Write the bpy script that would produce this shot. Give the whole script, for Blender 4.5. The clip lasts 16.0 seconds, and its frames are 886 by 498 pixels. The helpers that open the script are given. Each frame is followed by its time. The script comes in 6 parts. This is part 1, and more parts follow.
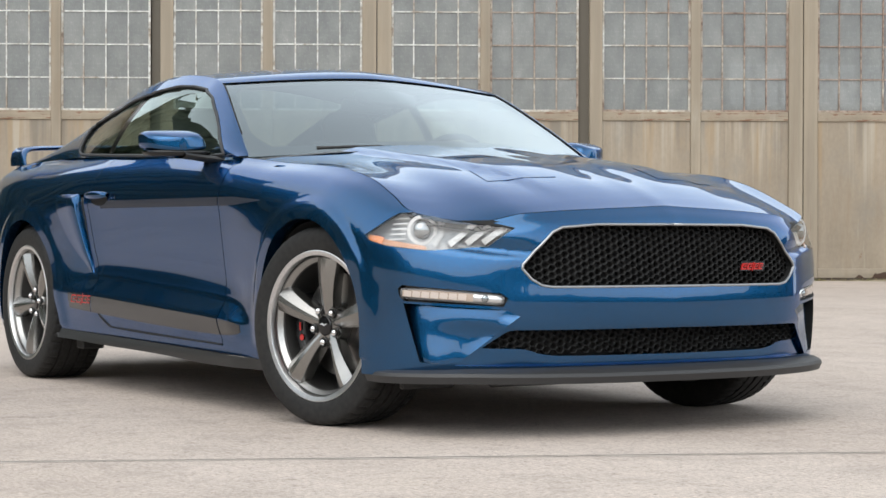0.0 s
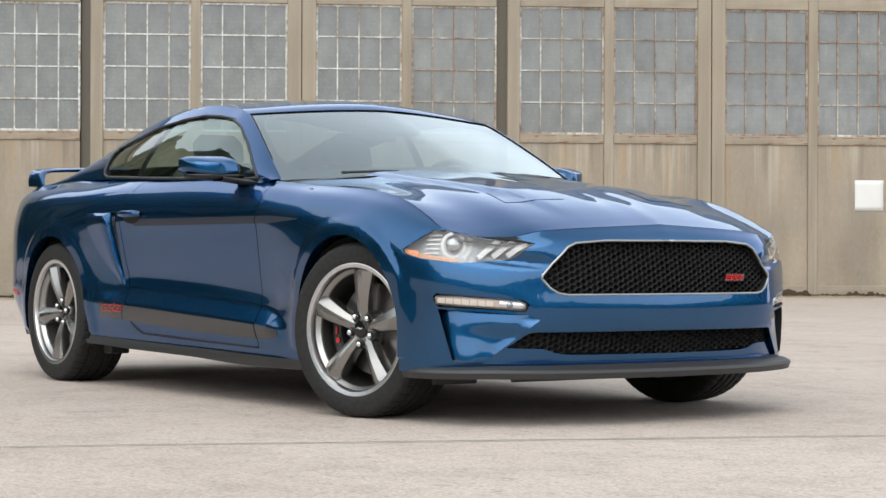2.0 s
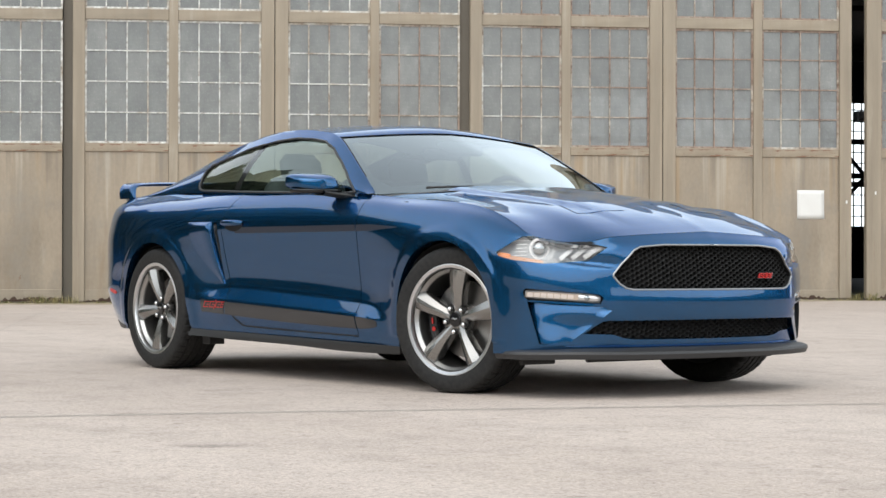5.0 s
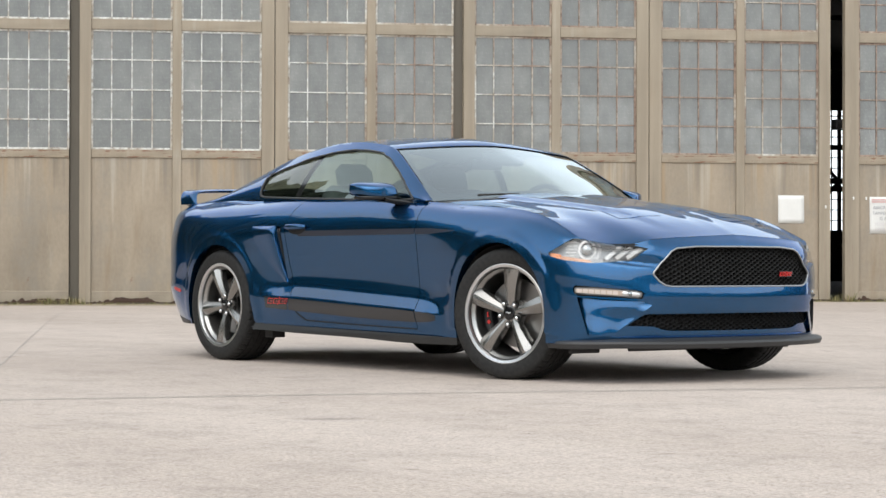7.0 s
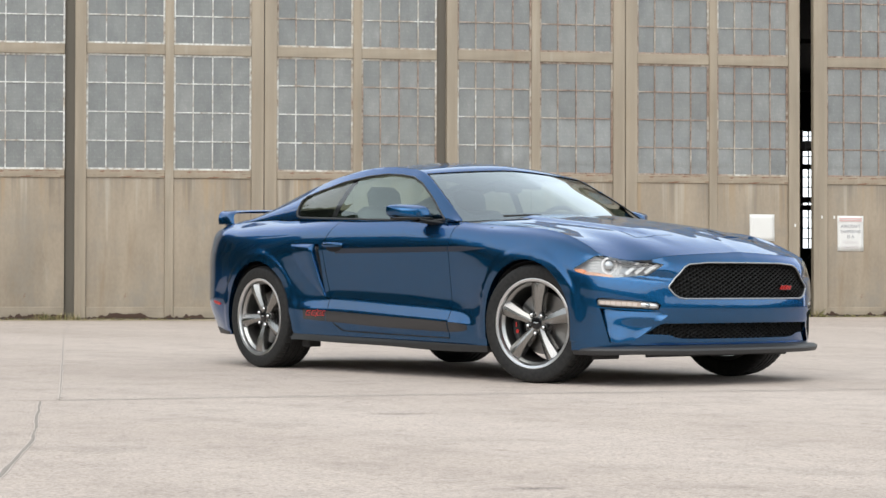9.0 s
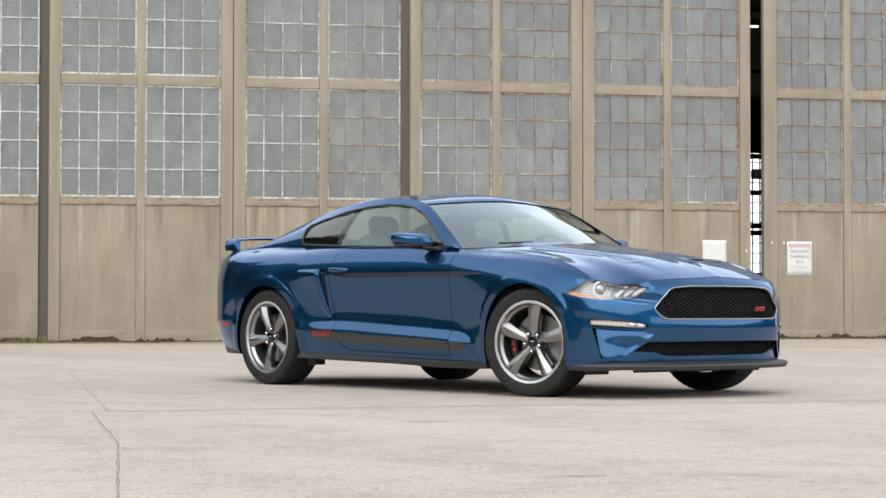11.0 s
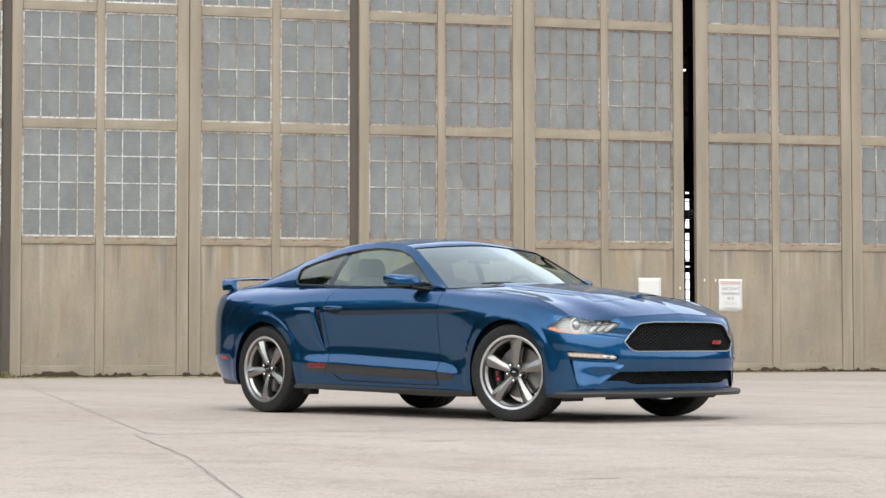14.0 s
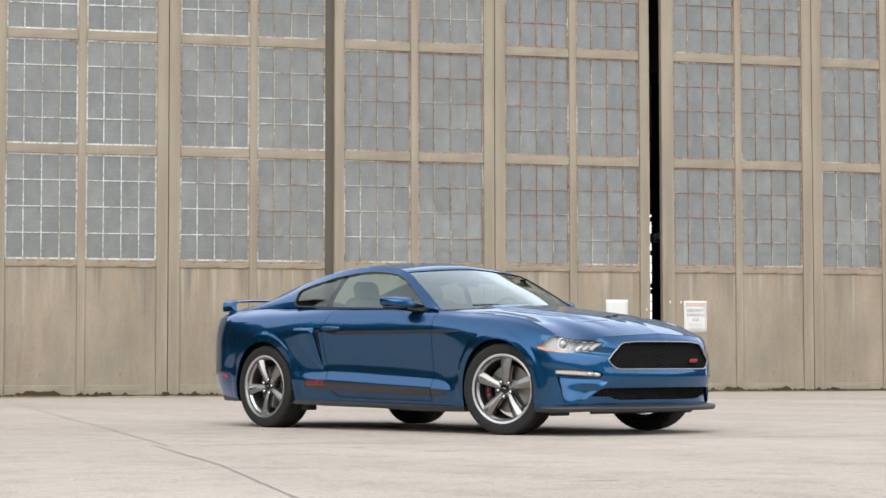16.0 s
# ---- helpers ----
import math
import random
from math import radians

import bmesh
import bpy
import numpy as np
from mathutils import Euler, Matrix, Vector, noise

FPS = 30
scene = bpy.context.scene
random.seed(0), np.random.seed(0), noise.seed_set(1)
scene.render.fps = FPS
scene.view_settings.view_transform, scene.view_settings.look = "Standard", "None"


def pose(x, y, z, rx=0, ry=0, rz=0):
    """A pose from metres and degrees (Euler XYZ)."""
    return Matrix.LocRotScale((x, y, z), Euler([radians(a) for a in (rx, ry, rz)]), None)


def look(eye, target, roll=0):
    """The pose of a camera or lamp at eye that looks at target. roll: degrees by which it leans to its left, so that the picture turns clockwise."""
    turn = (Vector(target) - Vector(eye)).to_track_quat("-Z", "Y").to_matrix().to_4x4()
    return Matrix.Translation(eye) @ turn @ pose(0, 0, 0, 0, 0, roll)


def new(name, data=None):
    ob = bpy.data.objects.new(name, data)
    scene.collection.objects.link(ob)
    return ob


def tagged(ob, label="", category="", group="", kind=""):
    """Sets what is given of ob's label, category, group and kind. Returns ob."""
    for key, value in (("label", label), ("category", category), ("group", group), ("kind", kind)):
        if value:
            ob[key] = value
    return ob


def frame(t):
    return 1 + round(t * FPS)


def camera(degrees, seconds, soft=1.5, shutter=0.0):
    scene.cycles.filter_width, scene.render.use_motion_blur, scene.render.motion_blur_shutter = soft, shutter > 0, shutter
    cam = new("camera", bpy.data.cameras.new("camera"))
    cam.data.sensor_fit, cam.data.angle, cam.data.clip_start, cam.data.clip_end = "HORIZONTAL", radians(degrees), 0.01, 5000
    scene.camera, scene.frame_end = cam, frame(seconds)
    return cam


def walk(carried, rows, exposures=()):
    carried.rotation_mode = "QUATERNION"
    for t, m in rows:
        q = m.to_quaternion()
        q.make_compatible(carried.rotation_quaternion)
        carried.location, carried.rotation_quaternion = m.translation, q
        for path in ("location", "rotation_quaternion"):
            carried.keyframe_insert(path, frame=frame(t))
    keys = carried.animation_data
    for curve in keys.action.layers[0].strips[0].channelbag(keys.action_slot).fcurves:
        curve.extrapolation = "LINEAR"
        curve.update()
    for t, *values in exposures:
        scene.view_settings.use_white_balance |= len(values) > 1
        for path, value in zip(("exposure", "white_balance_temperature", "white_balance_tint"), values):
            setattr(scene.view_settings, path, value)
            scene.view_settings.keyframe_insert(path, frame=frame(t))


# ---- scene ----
import functools
from collections import namedtuple

# ---------------------------------------------------------------- camera
# seconds, eye, then heading, tilt and lean in degrees
PATH = [
    (0.0, 6.292, -4.218, 0.658, 148.663, -0.431, 0.129),
    (1.0, 6.570, -4.688, 0.649, 146.928, -0.104, 0.217),
    (2.0, 6.843, -5.169, 0.641, 145.531, 0.100, 0.210),
    (3.0, 7.120, -5.663, 0.633, 144.533, 0.251, 0.172),
    (4.0, 7.405, -6.168, 0.624, 143.805, 0.320, 0.137),
    (5.0, 7.701, -6.682, 0.614, 143.233, 0.327, 0.120),
    (6.0, 8.004, -7.201, 0.603, 142.743, 0.343, 0.119),
    (7.0, 8.311, -7.720, 0.593, 142.268, 0.436, 0.125),
    (8.0, 8.617, -8.236, 0.583, 141.736, 0.636, 0.125),
    (9.0, 8.918, -8.741, 0.574, 141.089, 0.927, 0.112),
    (10.0, 9.210, -9.234, 0.565, 140.310, 1.265, 0.085),
    (11.0, 9.491, -9.710, 0.557, 139.447, 1.611, 0.051),
    (12.0, 9.763, -10.169, 0.551, 138.600, 1.949, 0.014),
    (13.0, 10.026, -10.612, 0.546, 137.857, 2.281, -0.022),
    (14.0, 10.284, -11.042, 0.543, 137.227, 2.606, -0.060),
    (15.0, 10.542, -11.465, 0.536, 136.622, 2.901, -0.093),
    (16.0, 10.800, -11.888, 0.519, 136.072, 3.196, -0.075),
]


def row_pose(x, y, z, heading, tilt, lean):
    h, e = radians(heading), radians(tilt)
    way = Vector((math.cos(h) * math.cos(e), math.sin(h) * math.cos(e), math.sin(e)))
    eye = Vector((x, y, z))
    return look(eye, eye + way, lean)


cam = camera(24.107, 16.0)
walk(cam, [(row[0], row_pose(*row[1:])) for row in PATH])

# ---------------------------------------------------------------- sky and sun
SUN_HEIGHT, SUN_TURN = radians(52), radians(142)


def make_world():
    world = bpy.data.worlds.new("sky")
    scene.world = world
    world.use_nodes = True
    nt = world.node_tree
    nt.nodes.clear()
    sky = nt.nodes.new("ShaderNodeTexSky")
    sky.sky_type = "NISHITA"
    sky.sun_disc = False
    sky.sun_elevation, sky.sun_rotation = SUN_HEIGHT, SUN_TURN
    sky.air_density, sky.dust_density = 1.0, 4.0
    # a thin, even cloud cover: the sky's own light with most of its blue gone
    grey = nt.nodes.new("ShaderNodeHueSaturation")
    grey.inputs["Saturation"].default_value = 0.5
    cloud = nt.nodes.new("ShaderNodeMix")
    cloud.data_type = "RGBA"
    cloud.inputs[0].default_value = 0.65
    cloud.inputs[7].default_value = (12.0, 13.1, 13.9, 1)
    nt.links.new(grey.outputs[0], cloud.inputs[6])
    # a hazy sky, brightest towards the horizon
    place = nt.nodes.new("ShaderNodeTexCoord")
    axes = nt.nodes.new("ShaderNodeSeparateXYZ")
    rise = nt.nodes.new("ShaderNodeMapRange")
    rise.inputs["To Min"].default_value, rise.inputs["To Max"].default_value = 1.38, 0.50
    nt.links.new(place.outputs["Generated"], axes.inputs[0])
    nt.links.new(axes.outputs[2], rise.inputs[0])
    graded = nt.nodes.new("ShaderNodeVectorMath")
    graded.operation = "SCALE"
    back = nt.nodes.new("ShaderNodeBackground")
    back.inputs["Strength"].default_value = 0.15
    out = nt.nodes.new("ShaderNodeOutputWorld")
    nt.links.new(sky.outputs[0], grey.inputs["Color"])
    nt.links.new(cloud.outputs[2], graded.inputs[0])
    nt.links.new(rise.outputs[0], graded.inputs["Scale"])
    nt.links.new(graded.outputs[0], back.inputs["Color"])
    nt.links.new(back.outputs[0], out.inputs["Surface"])


make_world()
sun_data = bpy.data.lights.new("sun", "SUN")
sun_data.energy, sun_data.angle, sun_data.color = 1.5, radians(70), (1.0, 0.97, 0.92)
sun = new("sun", sun_data)
sun_from = Vector((math.sin(SUN_TURN) * math.cos(SUN_HEIGHT), math.cos(SUN_TURN) * math.cos(SUN_HEIGHT), math.sin(SUN_HEIGHT)))
sun.matrix_world = look(sun_from * 60, (0, 0, 0))
scene.view_settings.exposure = 0.16

# ---------------------------------------------------------------- materials
def material(name, build):
    """A node material; build gets the tree, a maker of nodes, a linker and the shader."""
    mat = bpy.data.materials.new(name)
    mat.use_nodes = True
    nt = mat.node_tree
    shader = nt.nodes["Principled BSDF"]

    def node(kind, **values):
        n = nt.nodes.new(kind)
        for key, value in values.items():
            if key in n.inputs:
                n.inputs[key].default_value = value
        return n

    build(nt, node, nt.links.new, shader)
    return mat


def put(shader, **values):
    for key, value in values.items():
        shader.inputs[key.replace("_", " ")].default_value = value


def ramp(node, link, source, stops):
    r = node("ShaderNodeValToRGB")
    while len(r.color_ramp.elements) < len(stops):
        r.color_ramp.elements.new(0.5)
    for e, (at, col) in zip(r.color_ramp.elements, stops):
        e.position = at
        e.color = (*col, 1) if len(col) == 3 else col
    link(source, r.inputs["Fac"])
    return r


def blend(node, link, fac, a, b, mode="MIX"):
    m = node("ShaderNodeMix")
    m.data_type, m.blend_type = "RGBA", mode
    for socket, value in ((m.inputs[0], fac), (m.inputs[6], a), (m.inputs[7], b)):
        if isinstance(value, (int, float)):
            socket.default_value = value
        elif isinstance(value, tuple):
            socket.default_value = (*value, 1)
        else:
            link(value, socket)
    return m.outputs[2]


def bump(node, link, shader, height, strength, distance):
    b = node("ShaderNodeBump", Strength=strength, Distance=distance)
    link(height, b.inputs["Height"])
    link(b.outputs[0], shader.inputs["Normal"])


def coords(node, link, scale, kind="Object"):
    tc = node("ShaderNodeTexCoord")
    mp = node("ShaderNodeMapping", Scale=scale)
    link(tc.outputs[kind], mp.inputs[0])
    return mp.outputs[0]


def plain(name, color, rough, metal=0.0, **more):
    """A small part's material: one colour with a faint unevenness of gloss."""
    def build(nt, node, link, sh):
        put(sh, Roughness=rough, Metallic=metal, **more)
        n = node("ShaderNodeTexNoise", Scale=60.0, Detail=3.0)
        r = ramp(node, link, n.outputs[0], ((0.3, tuple(c * 0.92 for c in color)), (0.7, tuple(min(1, c * 1.06) for c in color))))
        link(r.outputs[0], sh.inputs["Base Color"])
    return material(name, build)


def build_paint(nt, node, link, sh):
    put(sh, Metallic=0.94, Roughness=0.26, Coat_Weight=1.0, Coat_Roughness=0.015, Coat_IOR=1.5)
    sh.inputs["Specular Tint"].default_value = (0.18, 0.47, 0.80, 1)
    v = node("ShaderNodeTexVoronoi", Scale=1600.0)
    r = ramp(node, link, v.outputs["Color"], ((0.0, (0.004, 0.050, 0.139)), (1.0, (0.009, 0.096, 0.232))))
    link(r.outputs[0], sh.inputs["Base Color"])
    n = node("ShaderNodeTexNoise", Scale=9.0, Detail=2.0)
    rr = node("ShaderNodeMapRange", **{"To Min": 0.010, "To Max": 0.03})
    link(n.outputs[0], rr.inputs[0])
    link(rr.outputs[0], sh.inputs["Coat Roughness"])


def build_concrete(nt, node, link, sh):
    put(sh, Roughness=0.85)
    big = node("ShaderNodeTexNoise", Scale=0.35, Detail=5.0, Roughness=0.6)
    mid = node("ShaderNodeTexNoise", Scale=2.4, Detail=6.0, Roughness=0.65)
    fine = node("ShaderNodeTexNoise", Scale=55.0, Detail=6.0, Roughness=0.7)
    grit = node("ShaderNodeTexVoronoi", Scale=140.0)
    pos = coords(node, link, (1, 1, 1))
    long = coords(node, link, (0.25, 1.6, 1))
    for n in (mid, fine, grit):
        link(pos, n.inputs["Vector"])
    link(long, big.inputs["Vector"])
    a = ramp(node, link, big.outputs[0], ((0.3, (0.385, 0.320, 0.275)), (0.72, (0.482, 0.411, 0.363))))
    b = ramp(node, link, mid.outputs[0], ((0.28, (0.82, 0.82, 0.81)), (0.5, (1.0, 1.0, 1.0)), (0.8, (1.06, 1.07, 1.05))))
    c = ramp(node, link, fine.outputs[0], ((0.3, (0.74, 0.72, 0.70)), (0.5, (1.0, 1.0, 1.0)), (0.7, (1.16, 1.16, 1.16))))
    col = blend(node, link, 1.0, a.outputs[0], b.outputs[0], "MULTIPLY")
    col = blend(node, link, 0.8, col, c.outputs[0], "MULTIPLY")
    # trowelled skin worn through in patches
    skin = node("ShaderNodeTexNoise", Scale=13.0, Detail=8.0, Roughness=0.8)
    link(pos, skin.inputs["Vector"])
    k = ramp(node, link, skin.outputs[0], ((0.36, (0.72, 0.71, 0.70)), (0.47, (0.98, 0.98, 0.98)), (0.54, (1.0, 1.0, 1.0)), (0.66, (1.14, 1.14, 1.13))))
    col = blend(node, link, 0.85, col, k.outputs[0], "MULTIPLY")
    # pale and dark grains of the worn surface
    grain = node("ShaderNodeTexNoise", Scale=70.0, Detail=5.0, Roughness=0.9)
    link(pos, grain.inputs["Vector"])
    g = ramp(node, link, grain.outputs[0], ((0.36, (0.30, 0.28, 0.26)), (0.45, (0.95, 0.95, 0.95)), (0.55, (1.05, 1.05, 1.05)), (0.63, (1.55, 1.54, 1.50))))
    col = blend(node, link, 0.85, col, g.outputs[0], "MULTIPLY")
    # small pits, sparse and dark
    pit = node("ShaderNodeTexNoise", Scale=34.0, Detail=4.0, Roughness=0.7)
    link(pos, pit.inputs["Vector"])
    pr = ramp(node, link, pit.outputs[0], ((0.31, (0.25, 0.22, 0.19)), (0.38, (1, 1, 1))))
    col = blend(node, link, 0.8, col, pr.outputs[0], "MULTIPLY")
    # scattered dark spots
    sp = node("ShaderNodeTexNoise", Scale=5.5, Detail=2.0)
    link(coords(node, link, (1.0, 1.0, 1)), sp.inputs["Vector"])
    s = ramp(node, link, sp.outputs[0], ((0.24, (0.45, 0.43, 0.4)), (0.29, (1, 1, 1))))
    col = blend(node, link, 0.6, col, s.outputs[0], "MULTIPLY")
    # old oil marks: place, half length, half width, strength
    for x, y, a, b, dark in ((1.72, -3.16, 0.28, 0.14, 0.75), (4.55, -4.95, 0.24, 0.10, 0.75), (-0.81, -1.65, 0.24, 0.10, 0.6), (3.1, 1.7, 0.7, 0.25, 0.35), (2.6, -5.2, 0.9, 0.35, 0.22), (-3.6, -4.2, 0.7, 0.3, 0.25)):
        tc = node("ShaderNodeTexCoord")
        mp = node("ShaderNodeMapping")
        mp.vector_type = "TEXTURE"
        mp.inputs["Location"].default_value = (x, y, 0)
        mp.inputs["Rotation"].default_value = (0, 0, radians(61))
        mp.inputs["Scale"].default_value = (a, b, 1)
        link(tc.outputs["Object"], mp.inputs[0])
        warp = blend(node, link, 0.75, mp.outputs[0], fine.outputs["Color"], "ADD")
        warp = blend(node, link, 0.9, warp, mid.outputs["Color"], "ADD")
        back = node("ShaderNodeVectorMath")
        back.inputs[1].default_value = (-0.825, -0.825, 0)
        link(warp, back.inputs[0])
        g = node("ShaderNodeTexGradient")
        g.gradient_type = "SPHERICAL"
        link(back.outputs[0], g.inputs[0])
        k = ramp(node, link, g.outputs["Fac"], ((0.0, (1, 1, 1)), (0.32, (1 - dark,) * 3)))
        col = blend(node, link, 1.0, col, k.outputs[0], "MULTIPLY")
    link(col, sh.inputs["Base Color"])
    add = node("ShaderNodeMath")
    link(fine.outputs[0], add.inputs[0])
    link(grit.outputs["Distance"], add.inputs[1])
    bump(node, link, sh, add.outputs[0], 0.35, 0.004)


def build_door_paint(dark, rusty=0.68, drips=False):
    def build(nt, node, link, sh):
        put(sh, Roughness=0.6)
        streak = node("ShaderNodeTexNoise", Scale=1.0, Detail=5.0, Roughness=0.6)
        link(coords(node, link, (2.0, 2.0, 0.35)), streak.inputs["Vector"])
        cloud = node("ShaderNodeTexNoise", Scale=0.9, Detail=5.0)
        fine = node("ShaderNodeTexNoise", Scale=28.0, Detail=5.0)
        a = ramp(node, link, streak.outputs[0], ((0.30, tuple(c * 0.84 for c in dark)), (0.5, dark), (0.74, tuple(c * 1.16 for c in dark))))
        b = ramp(node, link, cloud.outputs[0], ((0.3, (0.70, 0.685, 0.66)), (0.5, (0.96, 0.955, 0.94)), (0.72, (1.12, 1.11, 1.09))))
        c = ramp(node, link, fine.outputs[0], ((0.3, (0.9, 0.89, 0.87)), (0.7, (1.04, 1.04, 1.04))))
        col = blend(node, link, 1.0, a.outputs[0], b.outputs[0], "MULTIPLY")
        col = blend(node, link, 0.8, col, c.outputs[0], "MULTIPLY")
        # brown runs of rust water and pale washed streaks
        run = node("ShaderNodeTexNoise", Scale=1.0, Detail=6.0, Roughness=0.7)
        link(coords(node, link, (3.6, 3.6, 0.5)), run.inputs["Vector"])
        r1 = ramp(node, link, run.outputs[0], ((0.54, (0, 0, 0)), (0.72, (0.6, 0.6, 0.6))))
        col = blend(node, link, r1.outputs[0], col, (0.225, 0.165, 0.105))
        r2 = ramp(node, link, run.outputs[0], ((0.26, (0.4, 0.4, 0.4)), (0.40, (0, 0, 0))))
        col = blend(node, link, r2.outputs[0], col, (0.45, 0.41, 0.34))
        # thin runs from the rail over each sheet, orange and pale, of uneven length
        if drips:
            spot = node("ShaderNodeTexCoord")
            high = node("ShaderNodeSeparateXYZ")
            link(spot.outputs["Object"], high.inputs[0])
            for scale, seed, tone, much in ((7.0, 0.0, (0.33, 0.225, 0.12), 0.5), (9.0, 7.3, (0.44, 0.40, 0.33), 0.45), (5.0, 3.1, (0.165, 0.14, 0.11), 0.7)):
                lane = node("ShaderNodeTexNoise", Scale=1.0, Detail=3.0, Roughness=0.55)
                shift = node("ShaderNodeMapping", Scale=(scale, scale, 0.22), Location=(seed, seed, 0))
                geo = node("ShaderNodeNewGeometry")
                link(geo.outputs["Position"], shift.inputs[0])
                link(shift.outputs[0], lane.inputs["Vector"])
                reach = node("ShaderNodeMapRange", **{"From Min": 0.5, "From Max": 2.25, "To Min": -0.16, "To Max": 0.10})
                link(high.outputs[2], reach.inputs[0])
                total = node("ShaderNodeMath")
                link(lane.outputs[0], total.inputs[0])
                link(reach.outputs[0], total.inputs[1])
                k = ramp(node, link, total.outputs[0], ((0.60, (0, 0, 0)), (0.74, (much, much, much))))
                col = blend(node, link, k.outputs[0], col, tone)
            # scuffs and grey washed patches
            wash = node("ShaderNodeTexNoise", Scale=1.0, Detail=7.0, Roughness=0.7)
            link(coords(node, link, (1.6, 1.6, 1.1)), wash.inputs["Vector"])
            k = ramp(node, link, wash.outputs[0], ((0.50, (0, 0, 0)), (0.68, (0.55, 0.55, 0.55))))
            col = blend(node, link, k.outputs[0], col, (0.215, 0.195, 0.165))
        rust = node("ShaderNodeTexNoise", Scale=3.2, Detail=8.0, Roughness=0.7)
        rr = ramp(node, link, rust.outputs[0], ((rusty, (0, 0, 0)), (rusty + 0.06, (1, 1, 1))))
        col = blend(node, link, rr.outputs[0], col, (0.16, 0.065, 0.03))
        link(col, sh.inputs["Base Color"])
        bump(node, link, sh, fine.outputs[0], 0.2, 0.003)
    return build


def build_muntin(more):
    def build(nt, node, link, sh):
        """White paint that has flaked more and more to rust along the wall."""
        put(sh, Roughness=0.65)
        geo = node("ShaderNodeNewGeometry")
        n = node("ShaderNodeTexNoise", Scale=0.9, Detail=6.0, Roughness=0.75)
        f = node("ShaderNodeTexNoise", Scale=16.0, Detail=4.0)
        for t in (n, f):
            link(geo.outputs["Position"], t.inputs["Vector"])
        sep = node("ShaderNodeSeparateXYZ")
        link(geo.outputs["Position"], sep.inputs[0])
        shift = node("ShaderNodeMapRange", **{"From Min": -20.5, "From Max": -16.5, "To Min": -0.13 + more, "To Max": 0.10})
        link(sep.outputs[0], shift.inputs[0])
        add = node("ShaderNodeMath")
        link(n.outputs[0], add.inputs[0])
        link(shift.outputs[0], add.inputs[1])
        a = ramp(node, link, add.outputs[0], ((0.40, (0.56, 0.56, 0.54)), (0.50, (0.40, 0.355, 0.30)), (0.62, (0.25, 0.175, 0.135))))
        b = ramp(node, link, f.outputs[0], ((0.32, (0.52, 0.46, 0.40)), (0.5, (0.98, 0.97, 0.95)), (0.66, (1.22, 1.22, 1.2))))
        link(blend(node, link, 1.0, a.outputs[0], b.outputs[0], "MULTIPLY"), sh.inputs["Base Color"])
    return build


def build_pane(nt, node, link, sh):
    """Old wired glass under a film of dust: part of the dark hall behind shows through."""
    put(sh, Roughness=0.16, Specular_IOR_Level=0.5)
    info = node("ShaderNodeObjectInfo")
    n = node("ShaderNodeTexNoise", Scale=3.0, Detail=6.0, Roughness=0.65)
    link(coords(node, link, (1.5, 1.5, 0.8)), n.inputs["Vector"])
    n.noise_dimensions = "4D"
    w = node("ShaderNodeMath")
    w.operation = "MULTIPLY"
    w.inputs[1].default_value = 40.0
    link(info.outputs["Random"], w.inputs[0])
    link(w.outputs[0], n.inputs["W"])
    spots = node("ShaderNodeTexNoise", Scale=13.0, Detail=5.0, Roughness=0.6)
    tint = ramp(node, link, info.outputs["Random"], ((0.0, (0.196, 0.200, 0.196)), (0.6, (0.214, 0.218, 0.212)), (1.0, (0.240, 0.242, 0.234))))
    d = ramp(node, link, n.outputs[0], ((0.3, (0.75, 0.76, 0.76)), (0.62, (1.08, 1.08, 1.06)), (0.8, (1.5, 1.5, 1.45))))
    e = ramp(node, link, spots.outputs[0], ((0.30, (0.86, 0.86, 0.86)), (0.50, (1, 1, 1)), (0.60, (1.12, 1.12, 1.10)), (0.70, (1.75, 1.75, 1.7))))
    col = blend(node, link, 1.0, tint.outputs[0], d.outputs[0], "MULTIPLY")
    col = blend(node, link, 0.7, col, e.outputs[0], "MULTIPLY")
    link(col, sh.inputs["Base Color"])
    clear = node("ShaderNodeBsdfTransparent")
    mix = node("ShaderNodeMixShader", Fac=0.17)
    out = nt.nodes["Material Output"]
    link(sh.outputs[0], mix.inputs[1])
    link(clear.outputs[0], mix.inputs[2])
    link(mix.outputs[0], out.inputs["Surface"])


def build_tyre(nt, node, link, sh):
    put(sh, Roughness=0.66, Specular_IOR_Level=0.25)
    n = node("ShaderNodeTexNoise", Scale=30.0, Detail=5.0)
    r = ramp(node, link, n.outputs[0], ((0.3, (0.013, 0.013, 0.013)), (0.7, (0.026, 0.025, 0.024))))
    link(r.outputs[0], sh.inputs["Base Color"])
    bump(node, link, sh, n.outputs[0], 0.1, 0.002)


def build_weed(nt, node, link, sh):
    put(sh, Roughness=0.8)
    geo = node("ShaderNodeNewGeometry")
    a = ramp(node, link, geo.outputs["Random Per Island"], ((0.0, (0.085, 0.105, 0.028)), (0.4, (0.15, 0.145, 0.045)), (0.62, (0.30, 0.245, 0.12)), (1.0, (0.40, 0.335, 0.19))))
    link(a.outputs[0], sh.inputs["Base Color"])


